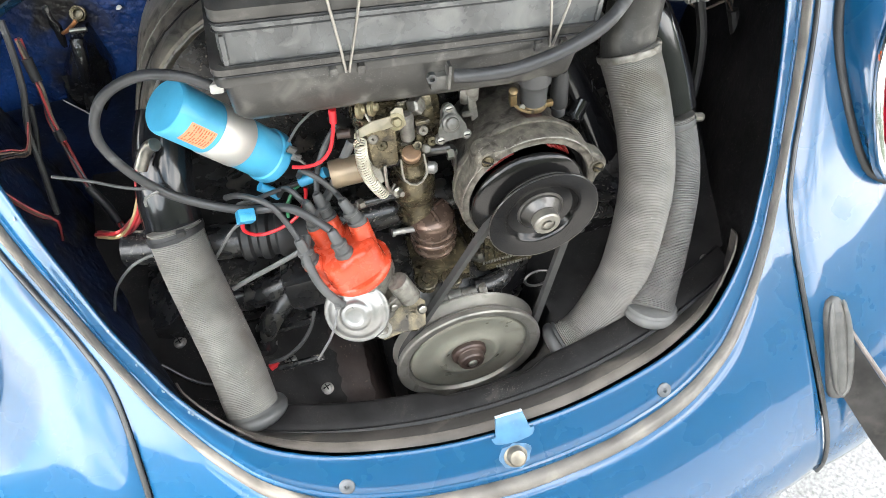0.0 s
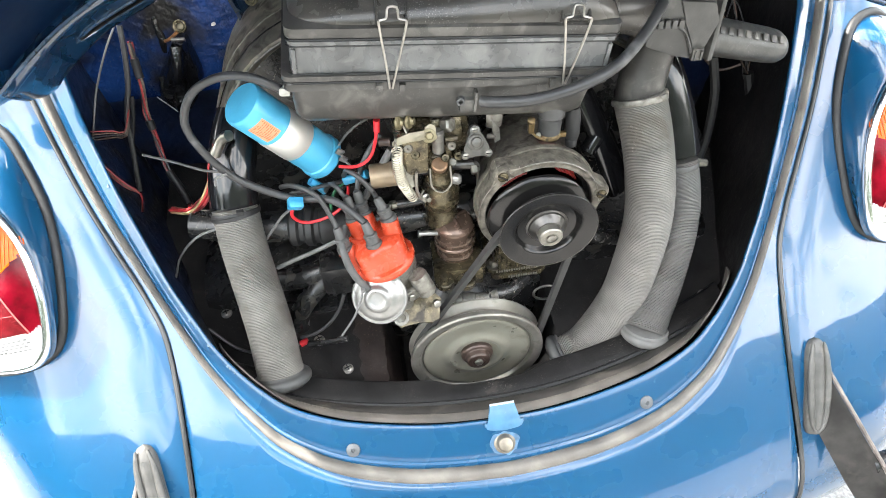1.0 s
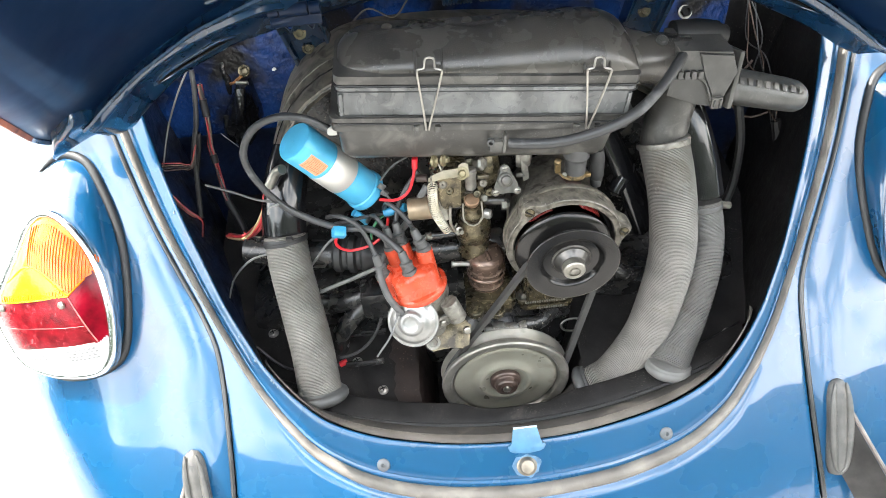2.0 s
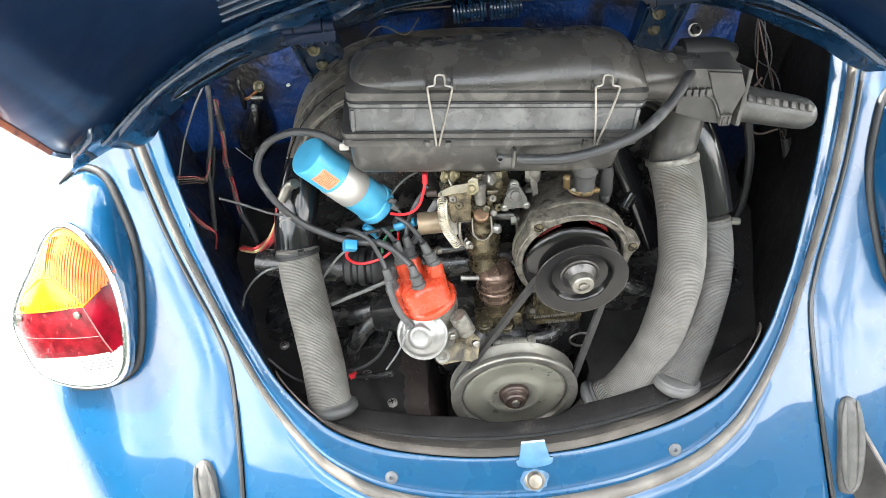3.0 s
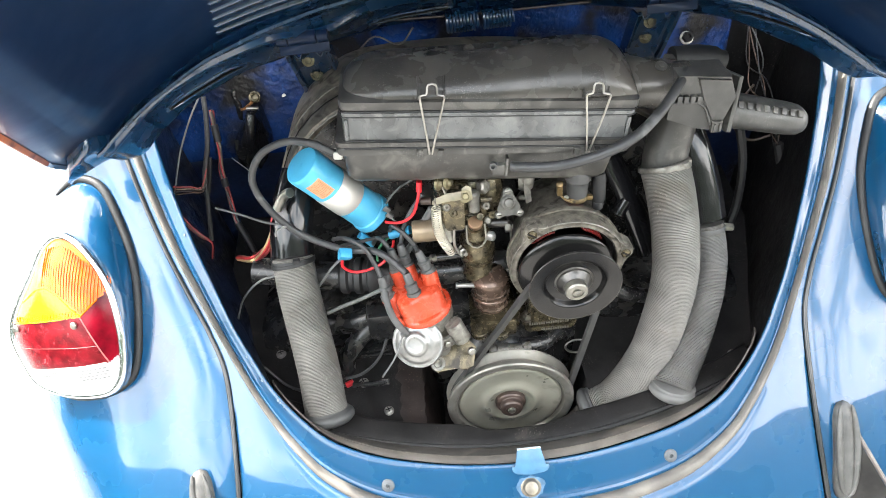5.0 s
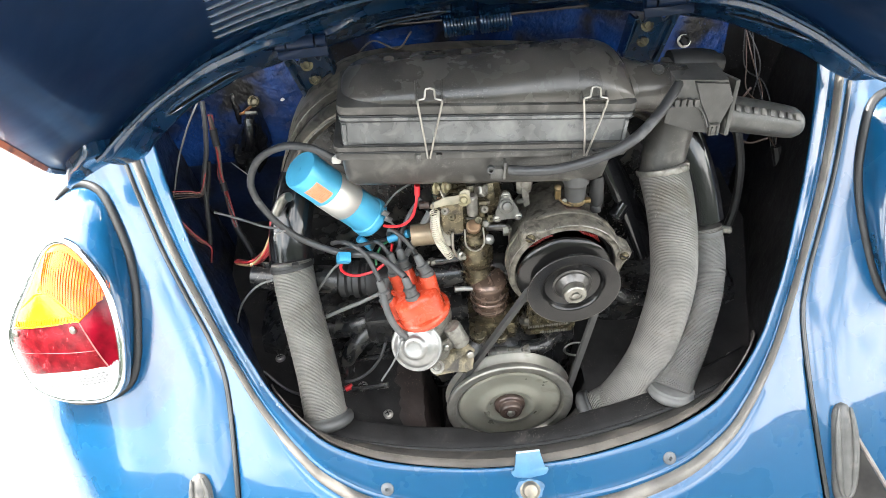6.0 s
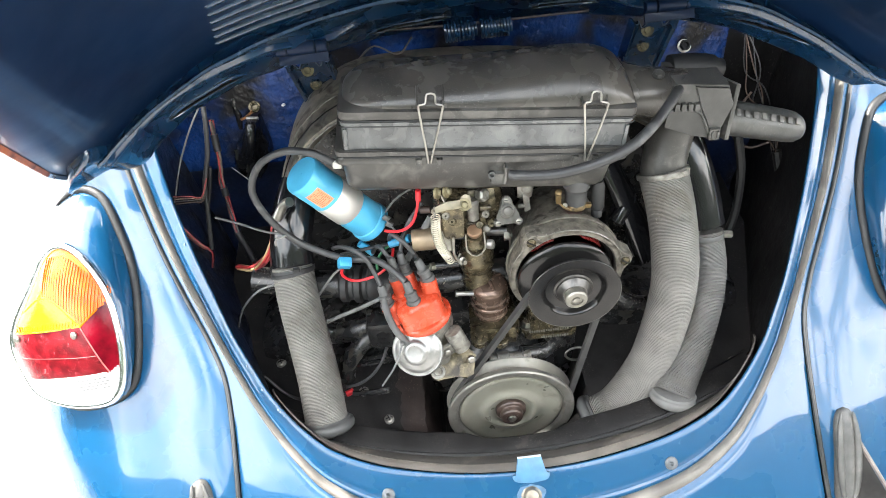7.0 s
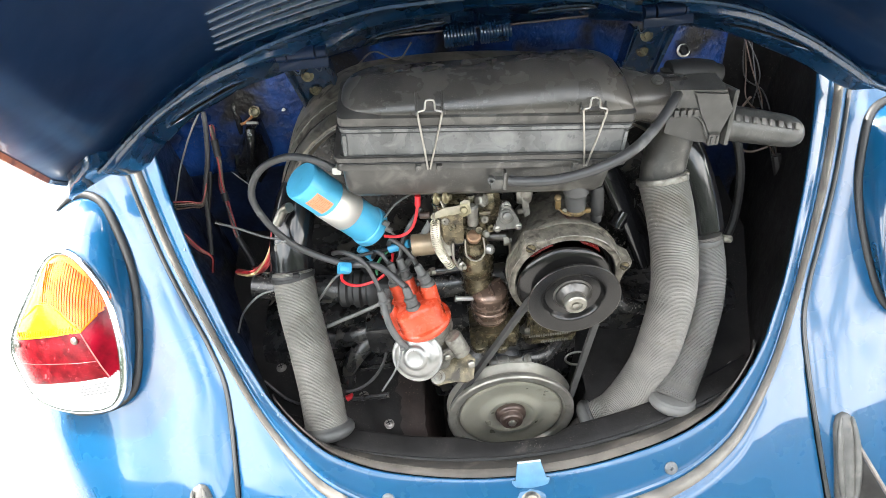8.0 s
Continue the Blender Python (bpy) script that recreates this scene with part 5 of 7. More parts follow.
part("clamp", prism([(-0.038, -0.010), (-0.030, -0.017), (-0.008, -0.013), (0.006, -0.018), (0.016, -0.014), (0.022, 0.010), (0.012, 0.022), (-0.026, 0.012), (-0.037, 0.003)], 0.006, (-0.062, 0.012, 0.517), Euler((radians(38), radians(4), radians(6))).to_matrix(), 0.0015), ALU_OILY, dis, "oily olive clamp plate")
bolt(dis, (-0.090, 0.001, 0.5215), (0, -0.6, 0.8), 0.006, 0.005, ALU)

# plug leads with boots
LEADS = [
    [(-0.149, 0.046, 0.660), (-0.158, 0.054, 0.680), (-0.170, 0.062, 0.686), (-0.186, 0.078, 0.680), (-0.20, 0.095, 0.665)],
    [(-0.125, 0.045, 0.659), (-0.146, 0.055, 0.673), (-0.181, 0.070, 0.667), (-0.214, 0.080, 0.676), (-0.244, 0.085, 0.698), (-0.264, 0.085, 0.735), (-0.270, 0.085, 0.772), (-0.251, 0.080, 0.807), (-0.218, 0.070, 0.826), (-0.188, 0.060, 0.826), (-0.162, 0.065, 0.805), (-0.14, 0.09, 0.79)],
    [(-0.100, 0.062, 0.668), (-0.112, 0.068, 0.686), (-0.124, 0.078, 0.690), (-0.130, 0.092, 0.672)],
    [(-0.130, 0.066, 0.660), (-0.138, 0.074, 0.672), (-0.146, 0.085, 0.668), (-0.155, 0.10, 0.645)],
    [(-0.118, 0.072, 0.662), (-0.112, 0.085, 0.680), (-0.098, 0.095, 0.700), (-0.084, 0.10, 0.715)],
]
for k, ((p, d), lead) in enumerate(zip(BOOTS, LEADS)):
    p, d = Vector(p), Vector(d).normalized()
    ld = thing("plug_lead", p, "dusty black ignition lead with a rubber boot", "ignition lead", "ignition leads")
    part("boot", lathe([(0.0086, -0.004), (0.0092, -0.001), (0.0092, 0.0030), (0.0074, 0.0040), (0.0072, 0.0105), (0.0079, 0.0113), (0.0079, 0.0135), (0.0056, 0.0150), (0.0048, 0.026), (0.0036, 0.028)], p, d, 24), RUBBER_DUSTY, ld, "grey dusty rubber boot", 30)
    part("cable", tube([p + d * 0.028] + lead, 0.0041 if k == 1 else 0.0028, 12), CABLE_GREY, ld)
hose = thing("vacuum_hose", (-0.14, 0.02, 0.6), "dusty grey rubber vacuum hose to the canister", "hose")
part("hose", tube([(-0.137, 0.046, 0.640), (-0.1415, 0.028, 0.632), (-0.1385, 0.012, 0.619), (-0.132, 0.003, 0.604), (-0.1212, -0.003, 0.587)], 0.0043, 12), RUBBER_DUSTY, hose)
part("tie", tube([(-0.127, -0.008, 0.590), (-0.133, -0.016, 0.578), (-0.141, -0.02, 0.563), (-0.159, -0.02, 0.533)], 0.0013, 6), WIRE_GREY, hose, "trimmed cable tie tail")
part("tie_head", box((-0.1265, -0.006, 0.591), (0.005, 0.005, 0.005), 0.001), WIRE_GREY, hose)

# ======== ignition coil ========
K0, K1 = V(-0.2135, 0.092, 0.781), V(-0.1495, 0.119, 0.678)
KA = (K1 - K0).normalized()
KL = (K1 - K0).length
coil = thing("ignition_coil", (K0 + K1) / 2, "light blue ignition coil with a silver sleeve and orange sticker", "ignition coil")
part("can", lathe([(0.0218, 0.0), (0.0232, 0.0016), (0.0237, 0.004), (0.0237, KL * 0.36)], K0, KA, 48), COIL_BLUE, coil, "light blue can", 30)
part("sleeve", lathe([(0.0241, KL * 0.355), (0.0245, KL * 0.36), (0.0245, KL * 0.635), (0.0241, KL * 0.64)], K0, KA, 48), COIL_SILVER, coil, "silver clamp sleeve")
part("can_end", lathe([(0.0237, KL * 0.63), (0.0237, KL * 0.90), (0.0252, KL * 0.91), (0.0258, KL * 0.93), (0.0258, KL * 0.985), (0.0245, KL)], K0, KA, 48), COIL_BLUE, coil, "light blue can end with a rolled rim", 30)
part("terminal_tower", lathe([(0.0240, KL * 0.985), (0.0225, KL * 1.03), (0.017, KL * 1.06), (0.0125, KL * 1.09), (0.0125, KL * 1.22), (0.009, KL * 1.26)], K0, KA, 28), RUBBER, coil, "black terminal tower")
kr = frame_on(KA)
view = (kr.transposed() @ V(-0.25, -0.70, 0.60))
a0 = math.atan2(view.y, view.x) + 0.10
part("sticker", sheet([[K0 + kr @ V(0.0240 * math.cos(a0 + q), 0.0240 * math.sin(a0 + q), KL * h) for q in [lerp(-0.42, 0.42, i / 12) for i in range(13)]] for h in (0.10, 0.17, 0.25, 0.315)]), LABEL_ORANGE, coil, "orange paper sticker with faded print")
rngs = random.Random(14)
for k in range(9):
    h0, q0 = 0.120 + 0.021 * k, -0.36
    while q0 < 0.30:
        wide_ = rngs.uniform(0.05, 0.20)
        if rngs.random() < 0.8:
            part("print_mark", sheet([[K0 + kr @ V(0.0242 * math.cos(a0 + q), 0.0242 * math.sin(a0 + q), KL * h) for q in (q0, q0 + wide_ / 2, min(0.37, q0 + wide_))] for h in (h0, h0 + 0.009)]), LABEL_INK, coil)
        q0 += wide_ + 0.04
part("clamp_screw", tube([K0 + kr @ V(0, 0.0, 0), K0 - KA * 0.0005], 0.002, 8), COIL_BLUE, coil)
for p, q in ((V(-0.129, 0.098, 0.700), V(-0.127, 0.097, 0.690)), (V(-0.127, 0.098, 0.690), V(-0.121, 0.097, 0.680))):
    part("terminal", box(p, (0.008, 0.003, 0.0075), 0.0006, Euler((0.2, 0.7, 0)).to_matrix()), ALU_BRIGHT, coil, "bent steel terminal tab")
    part("terminal_post", tube([p, q], 0.0014, 8), ALU_BRIGHT, coil)

# ======== air cleaner ========
air = thing("air_cleaner", (0, 0.12, 0.76), "long dusty black plastic air cleaner box with wire clips", "air cleaner")
AM = Matrix.Translation((-0.006, 0.0, 0.811)) @ Euler((0, radians(6.6), 0)).to_matrix().to_4x4()


def al(x, y, z):
    return AM @ V(x, y, z)


def rect_ring(x0, x1, y0, y1, z, r, k=5):
    out = []
    for cx, cy, a0 in ((x1 - r, y0 + r, -90), (x1 - r, y1 - r, 0), (x0 + r, y1 - r, 90), (x0 + r, y0 + r, 180)):
        for i in range(k + 1):
            a = radians(a0 + 90 * i / k)
            out.append(al(cx + r * math.cos(a), cy + r * math.sin(a), z))
    return out


part("lower_tray", rings(bmesh.new(), [rect_ring(-.138, .122, .070, .20, -.058, .012), rect_ring(-.146, .131, .062, .205, -.056, .012), rect_ring(-.150, .135, .057, .21, -.049, .012), rect_ring(-.153, .139, .054, .212, -.014, .010)]), BOX_PLASTIC, air, "black plastic lower tray", 45)
part("lower_flange", rings(bmesh.new(), [rect_ring(-.152, .140, .054, .212, -.016, .008), rect_ring(-.158, .150, .049, .216, -.014, .008), rect_ring(-.158, .152, .049, .216, -.008, .008), rect_ring(-.157, .152, .050, .216, -.006, .008)]), BOX_PLASTIC, air, "ribbed joint flange", 30)
part("upper_flange", rings(bmesh.new(), [rect_ring(-.156, .151, .050, .216, -.0045, .008), rect_ring(-.159, .154, .0475, .218, -.003, .008), rect_ring(-.159, .154, .0475, .218, .002, .008), rect_ring(-.153, .149, .052, .214, .003, .008)]), BOX_PLASTIC, air, "joint flange with a bright worn edge", 30)
part("upper_wall", rings(bmesh.new(), [rect_ring(-.151, .147, .052, .212, .002, .008), rect_ring(-.150, .147, .0525, .160, .030, .008), rect_ring(-.152, .149, .0505, .150, .031, .008), rect_ring(-.152, .149, .0505, .140, .0345, .008), rect_ring(-.149, .146, .054, .130, .0355, .008), rect_ring(-.147, .145, .0575, .120, .046, .008)]), BOX_FRONT, air, "grey-black front wall, toned lighter for its sheen", 30)
# domed cover, higher towards one end
DOME = [(-.152, .0195), (-.10, .0205), (-.05, .0242), (0, .0285), (.05, .0345), (.080, .0385), (.100, .0395), (.152, .0395)]
secs = []
for i in range(91):
    x = lerp(-0.1495, 0.1505, 0.5 - 0.5 * math.cos(math.pi * i / 90))
    h = float(np.interp(x, [q[0] for q in DOME], [q[1] for q in DOME]))
    left = max(0.0, 1 - max(0.0, (-0.102 - x) / 0.0476) ** 2) ** 0.5
    right = max(0.0, 1 - max(0.0, (x - 0.098) / 0.0527) ** 2.2) ** 0.5
    e = left * right
    h = h * e + 0.0006
    front, rear = 0.0545 + 0.034 * (1 - left ** 0.8) + 0.010 * (1 - right), 0.160 - 0.040 * (1 - left)
    row = []
    for k in range(37):
        a = math.pi * k / 36
        f = 0.5 - 0.5 * math.cos(a)
        row.append(al(x, lerp(front, rear, f), 0.0465 - 0.010 * max(0.0, f - 0.5) + h * math.sin(a) ** 0.98))
    secs.append(row)
part("domed_cover", sheet(secs, 0.002), BOX_DUSTY, air, "dusty domed cover", 50)
part("cover_shoulder", rings(bmesh.new(), [rect_ring(-.152, .150, .0525, .118, .036, .008), rect_ring(-.153, .151, .0515, .118, .038, .008), rect_ring(-.153, .151, .0515, .116, .046, .009), rect_ring(-.149, .147, .056, .112, .0485, .014)]), BOX_PLASTIC, air, "cover shoulder", 35)
for x in (-0.061, 0.104):
    lean = AM.to_3x3() @ Euler((radians(34), 0, 0)).to_matrix()
    part("clip_pad", box(al(x, 0.064, 0.0535), (0.027, 0.022, 0.010), 0.0025, lean), BOX_DUSTY, air, "raised clip seat")
    for a in (-0.0128, 0.0128):
        part("seat_wall", box(al(x + a, 0.0625, 0.0560), (0.0022, 0.024, 0.010), 0.0008, lean), BOX_DUSTY, air)
    half_ = [(-.0012, .047, -.012), (-.0045, .0450, .010), (-.0090, .0445, .036), (-.0119, .0455, .0530), (-.0121, .0460, .0552), (-.0112, .0465, .0560), (-.0064, .0482, .0562), (-.0054, .0486, .0568), (-.0050, .0492, .0582), (-.0046, .0508, .0630), (-.0036, .0516, .0652)]
    shape = half_ + [(0, .0520, .0660)] + [(-a, y, z) for a, y, z in reversed(half_)]
    clip = tube([al(x + a, y, z) for a, y, z in shape], 0.00115, 8, 0.003)
    part("wire_clip", clip, WIRE_STEEL, air, "bright bent wire clip")
    for a in (-0.0125, 0.0115):
        part("clip_lug", box(al(x + a * 0.9, 0.050, -0.011), (0.006, 0.010, 0.008), 0.001, AM.to_3x3()), BOX_PLASTIC, air)
# thin black tubes draw the shade of the joint gaps
for zl, yl, rl in ((0.0358, 0.0520, 0.0011), (0.0300, 0.0515, 0.0008), (-0.0050, 0.0490, 0.0012), (0.0028, 0.0508, 0.0007)):
    part("joint_line", tube([al(-0.152, yl + 0.004, zl), al(-0.149, yl, zl), al(0.0, yl, zl), al(0.146, yl, zl), al(0.150, yl + 0.004, zl)], rl, 6, 0.02), RUBBER, air, "black line for the shade in a joint")
for xl in (-0.1465, 0.1425):
    part("corner_rib", box(al(xl, 0.0515, 0.0155), (0.004, 0.003, 0.024), 0.001, AM.to_3x3()), BOX_FRONT, air)
part("nipple_boss", box(al(0.014, 0.055, -0.036), (0.018, 0.012, 0.014), 0.003, AM.to_3x3()), BOX_PLASTIC, air)
part("nipple", lathe([(0.0042, 0), (0.0042, 0.006), (0.0022, 0.0062), (0.002, 0.002), (0, 0.002)], al(0.006, 0.052, -0.030), (-0.1, -1, 0.2), 14), RUBBER_DUSTY, air, "small moulded nipple")
part("boss_web", box(al(0.020, 0.052, -0.030), (0.003, 0.012, 0.022), 0.001, AM.to_3x3()), BOX_PLASTIC, air)
part("pale_peg", box(al(-0.158, 0.062, -0.020), (0.010, 0.010, 0.009), 0.002, AM.to_3x3()), mat("pale plastic peg", (0.38, 0.37, 0.34), 0.5, 0, 0.1), air, "pale plastic peg")
for i, (x, y) in enumerate(((-0.10, .098), (-0.02, .10))):
    part("cover_dimple", lathe([(0.006, 0), (0.0055, 0.0012), (0, 0.0014)], al(x, y + 0.012, 0.046 + 0.021 + 0.0065 * i), (0, -0.3, 1), 16), BOX_DUSTY, air)
part("outlet", lathe([(0.030, 0), (0.030, 0.035), (0.034, 0.04)], (-0.022, 0.115, 0.735), (0, 0, 1), 28), BOX_PLASTIC, air)
# intake throat
part("throat", rings(bmesh.new(), [[V(cx, cy, cz) + V(0, wy * math.cos(a), wz * math.sin(a)) for a in [2 * math.pi * k / 20 for k in range(20)]] for cx, cy, cz, wy, wz in ((0.125, .135, .820, .045, .030), (0.150, .135, .818, .040, .028), (0.175, .132, .812, .030, .028), (0.205, .130, .806, .028, .030), (0.225, .130, .802, .028, .030))]), BOX_DUSTY, air, "dusty oval throat", 60)
bolt(air, (0.189, 0.118, 0.838), (0, -0.5, 1), 0.0042, 0.004, BOX_GREY)
single("breather_hose", tube([(0.016, 0.050, 0.777), (0.034, 0.042, 0.779), (0.067, 0.038, 0.780), (0.108, 0.037, 0.789), (0.144, 0.045, 0.800), (0.177, 0.070, 0.811), (0.202, 0.095, 0.825), (0.216, 0.118, 0.827), (0.228, 0.132, 0.822)], 0.0057, 14), CABLE_GREY, (0.1, 0.04, 0.78), "dusty black breather hose curving over the air cleaner", "hose")

intake = thing("warm_air_valve", (0.24, 0.12, 0.76), "faded grey-black plastic warm air valve with a slotted snout", "air intake")
tn = Euler((radians(-12), radians(10), radians(8))).to_matrix()
up_ = Euler((radians(90), 0, 0)).to_matrix()
part("valve_body", prism([(0.196, 0.780), (0.203, 0.834), (0.262, 0.826), (0.272, 0.800), (0.258, 0.757), (0.230, 0.764)], 0.052, (0, 0.152, 0), up_, 0.004), BOX_GREY, intake)
part("cover_plate", prism([(0.224, 0.829), (0.261, 0.823), (0.269, 0.801), (0.258, 0.766), (0.249, 0.770), (0.234, 0.803)], 0.004, (0, 0.101, 0), up_, 0.0015), BOX_GREY, intake, "raised triangular cover")
part("rear_lug", tube([(0.212, 0.150, 0.826), (0.24, 0.152, 0.824), (0.266, 0.154, 0.817), (0.272, 0.1545, 0.815)], lambda q: 0.0150 if q < 0.052 else 0.0125, 22), RUBBER, intake, "round vacuum unit")
part("flange", box((0.268, 0.128, 0.783), (0.006, 0.054, 0.064), 0.002, tn), BOX_GREY, intake)
part("rib", tube([(0.202, 0.099, 0.802), (0.231, 0.097, 0.798), (0.247, 0.097, 0.769)], 0.0016, 6), BOX_GREY, intake)
for k in range(4):
    part("tooth", box((0.2065 + 0.0074 * k, 0.098, 0.8065 - 0.0008 * k), (0.0052, 0.006, 0.009), 0.0008), BOX_GREY, intake)
part("latch", box((0.2525, 0.096, 0.768), (0.012, 0.006, 0.014), 0.0012), BOX_PLASTIC, intake)
for e in (-0.003, 0.003):
    part("latch_rib", box((0.2525 + e, 0.0925, 0.768), (0.0022, 0.003, 0.010), 0.0004), BOX_GREY, intake)
s0, s1 = V(0.268, 0.130, 0.769), V(0.377, 0.140, 0.732)
sd = (s1 - s0).normalized()
sr = frame_on(sd)
loops = []
for h, r in ((0, 1.0), (0.05, 0.97), (0.092, 0.93), (0.104, 0.88), (0.111, 0.72), (0.1145, 0.45), (0.115, 0.05)):
    loops.append([s0 + sd * h + sr @ V(0.025 * r * math.cos(a), 0.0200 * r * math.sin(a), 0) for a in [2 * math.pi * k / 28 for k in range(28)]])
part("snout", rings(bmesh.new(), loops), BOX_GREY, intake, "rounded grey-black snout", 40)
face = V(0.1, -0.72, 0.70).normalized()
face = (face - sd * face.dot(sd)).normalized()
side_ = face.cross(sd)
sm = Matrix((sd, side_, face)).transposed()
for k in range(8):
    c_ = s0 + sd * (0.012 + 0.0118 * k) + face * 0.0205
    part("slot_bar", box(c_, (0.0066, 0.0080, 0.006), 0.0008, sm), BOX_PLASTIC, intake, "square moulded notch")
part("seam_line", tube([s0 + sd * 0.004 + face * 0.0205 + V(0, 0, -0.006), s1 - sd * 0.012 + face * 0.019 + V(0, 0, -0.006)], 0.0014, 6), BOX_GREY, intake)
part("down_pipe", tube([(0.222, 0.135, 0.770), (0.216, 0.130, 0.745), (0.209, 0.120, 0.715), (0.208, 0.116, 0.700)], lambda s: 0.0262, 24, 0.006), BOX_PLASTIC, intake, "black pipe stub")


# ======== corrugated hoses ========
def ribbed(pts, r0, r1, pitch=0.00178, depth=0.0021, seg=40):
    """A corrugated tube that goes from radius r0 to r1."""
    span = sum((Vector(b) - Vector(a)).length for a, b in zip(pts, pts[1:]))
    return tube(pts, lambda q: lerp(r0, r1, min(1.0, q / span)) + 0.0005 - depth * (0.5 - 0.5 * math.cos(2 * math.pi * q / pitch)) ** 2, seg, pitch / 6)


def warm_hose(pts, r0, r1, material, label, cuff_low, cuff_axis, clamp_axis, cuff_r, cuff_mat, clamp_mat=None):
    h = thing("warm_air_hose", pts[-1], label, "air hose", "warm air hoses")
    part("hose", ribbed(pts, r0, r1), material, h, "", 80)
    part("cuff", lathe([(r1 - 0.002, 0.013), (r1 + 0.002, 0.0125), (r1 + 0.0035, 0.010), (cuff_r - 0.003, 0.0095), (cuff_r, 0.0075), (cuff_r + 0.0012, 0.004), (cuff_r + 0.0006, 0.000), (cuff_r - 0.002, -0.003), (cuff_r - 0.006, -0.006)], cuff_low, cuff_axis, 44), cuff_mat, h, "grey rubber end cuff")
    p, ax = Vector(pts[0]), Vector(clamp_axis).normalized()
    part("clamp", lathe([(r0 + 0.0016, 0), (r0 + 0.0021, 0.0008), (r0 + 0.0021, 0.0058), (r0 + 0.0016, 0.0066)], p - ax * 0.008, clamp_axis, 40, caps=False), clamp_mat or RUBBER_DUSTY, h, "band clamp")
    return h


HL = [(-0.2592, 0.106, 0.634), (-0.2576, 0.0835, 0.6018), (-0.2538, 0.0623, 0.571), (-0.2488, 0.0393, 0.5414), (-0.2447, 0.0169, 0.5109), (-0.2426, -0.0062, 0.4812), (-0.2416, -0.018, 0.4651)]
h1 = warm_hose(HL, 0.0258, 0.0272, HOSE_GREY, "pale grey corrugated warm air hose, nearly straight", (-0.2414, -0.020, 0.460), (-0.05, 0.60, 0.80), (-0.03, 0.5, 0.86), 0.0345, HOSE_END, RUBBER)
HR = [(0.2073, 0.115, 0.7105), (0.215, 0.0925, 0.6695), (0.2174, 0.0674, 0.6272), (0.2146, 0.0441, 0.5722), (0.1924, 0.015, 0.5007), (0.1725, 0.0032, 0.460), (0.1420, -0.0096, 0.4240), (0.1160, -0.0135, 0.4085)]
h2 = warm_hose(HR, 0.0288, 0.0264, HOSE_GREY, "thick grey corrugated warm air hose curving down to the tin", (0.104, -0.0150, 0.4060), (0.80, 0.06, 0.42), (-0.05, 0.5, 0.86), 0.0305, HOSE_END, ALU)
HQ = [(0.2646, 0.1029, 0.6162), (0.2679, 0.081, 0.5789), (0.2627, 0.0595, 0.5496), (0.2516, 0.0382, 0.5205), (0.2362, 0.0143, 0.4946), (0.2169, -0.0113, 0.4715), (0.2050, -0.0280, 0.4605)]
h3 = warm_hose(HQ, 0.0252, 0.0252, HOSE_DARK, "darker grey corrugated hose behind the thick one", (0.2050, -0.0300, 0.4530), (0.20, 0.32, 0.90), (0, 0.4, 0.9), 0.0290, HOSE_DARK)
part("clamp_screw", box((0.232, 0.106, 0.716), (0.008, 0.008, 0.008), 0.002), STEEL, h2)
part("clamp_screw", lathe([(0.005, 0), (0.005, 0.01), (0.003, 0.012)], (0.292, 0.100, 0.610), (1, -0.3, 0), 8), STEEL, h3)
part("tie_buckle", box((-0.2472, 0.0777, 0.6514), (0.008, 0.005, 0.006), 0.001), RUBBER, h1, "square cable tie buckle")
part("second_tie", lathe([(0.0274, 0), (0.0281, 0.0006), (0.0281, 0.0040), (0.0274, 0.0046)], V(-0.2588, 0.101, 0.6262), (-0.10, 0.5, 0.86), 40, caps=False), RUBBER, h1, "black cable tie round the hose end")
part("tie_tail", tube([(-0.280, 0.090, 0.621), (-0.307, 0.090, 0.612), (-0.338, 0.100, 0.575), (-0.36, 0.11, 0.529)], 0.0015, 6), WIRE_GREY, h1, "long cable tie tail")
# ducts above the hoses
duct = thing("air_duct", (-0.25, 0.14, 0.64), "black oval sheet metal air duct over the hose", "air duct", "air ducts")
part("pipe", tube([(-0.2600, 0.112, 0.632), (-0.256, 0.130, 0.662), (-0.247, 0.158, 0.692), (-0.238, 0.178, 0.708)], lambda s: 0.0275 - 0.02 * min(s, 0.1) * 0.4, 24, 0.008, flat=0.85), GLOSS_BLACK, duct)
part("seam_rib", tube([(-0.2860, 0.106, 0.622), (-0.279, 0.122, 0.660), (-0.263, 0.140, 0.705)], 0.004, 8), GLOSS_BLACK, duct)
part("bolt_lug", tube([(-0.262, 0.115, 0.705), (-0.250, 0.118, 0.722), (-0.240, 0.112, 0.730)], lambda s: 0.006, 10), STEEL, duct, "clamped steel lug")
duct = thing("air_duct", (0.28, 0.13, 0.64), "glossy black sheet metal air duct beside the hose", "air duct", "air ducts")
part("pipe", tube([(0.268, 0.108, 0.622), (0.262, 0.128, 0.660), (0.25, 0.148, 0.700), (0.235, 0.17, 0.735)], 0.026, 24, 0.008), GLOSS_BLACK, duct)
part("elbow", tube([(0.150, 0.150, 0.705), (0.165, 0.140, 0.672), (0.185, 0.130, 0.625), (0.205, 0.120, 0.575)], lambda s: 0.020 + 0.05 * s, 20, 0.008, flat=0.5), GLOSS_BLACK, duct, "glossy black curved panel")
part("stub", lathe([(0.0098, 0), (0.0098, 0.018), (0.0110, 0.0185), (0.0110, 0.021), (0.008, 0.022)], (0.168, 0.122, 0.655), (-0.55, -0.3, -0.75), 20), GLOSS_BLACK, duct, "short rubber stub")

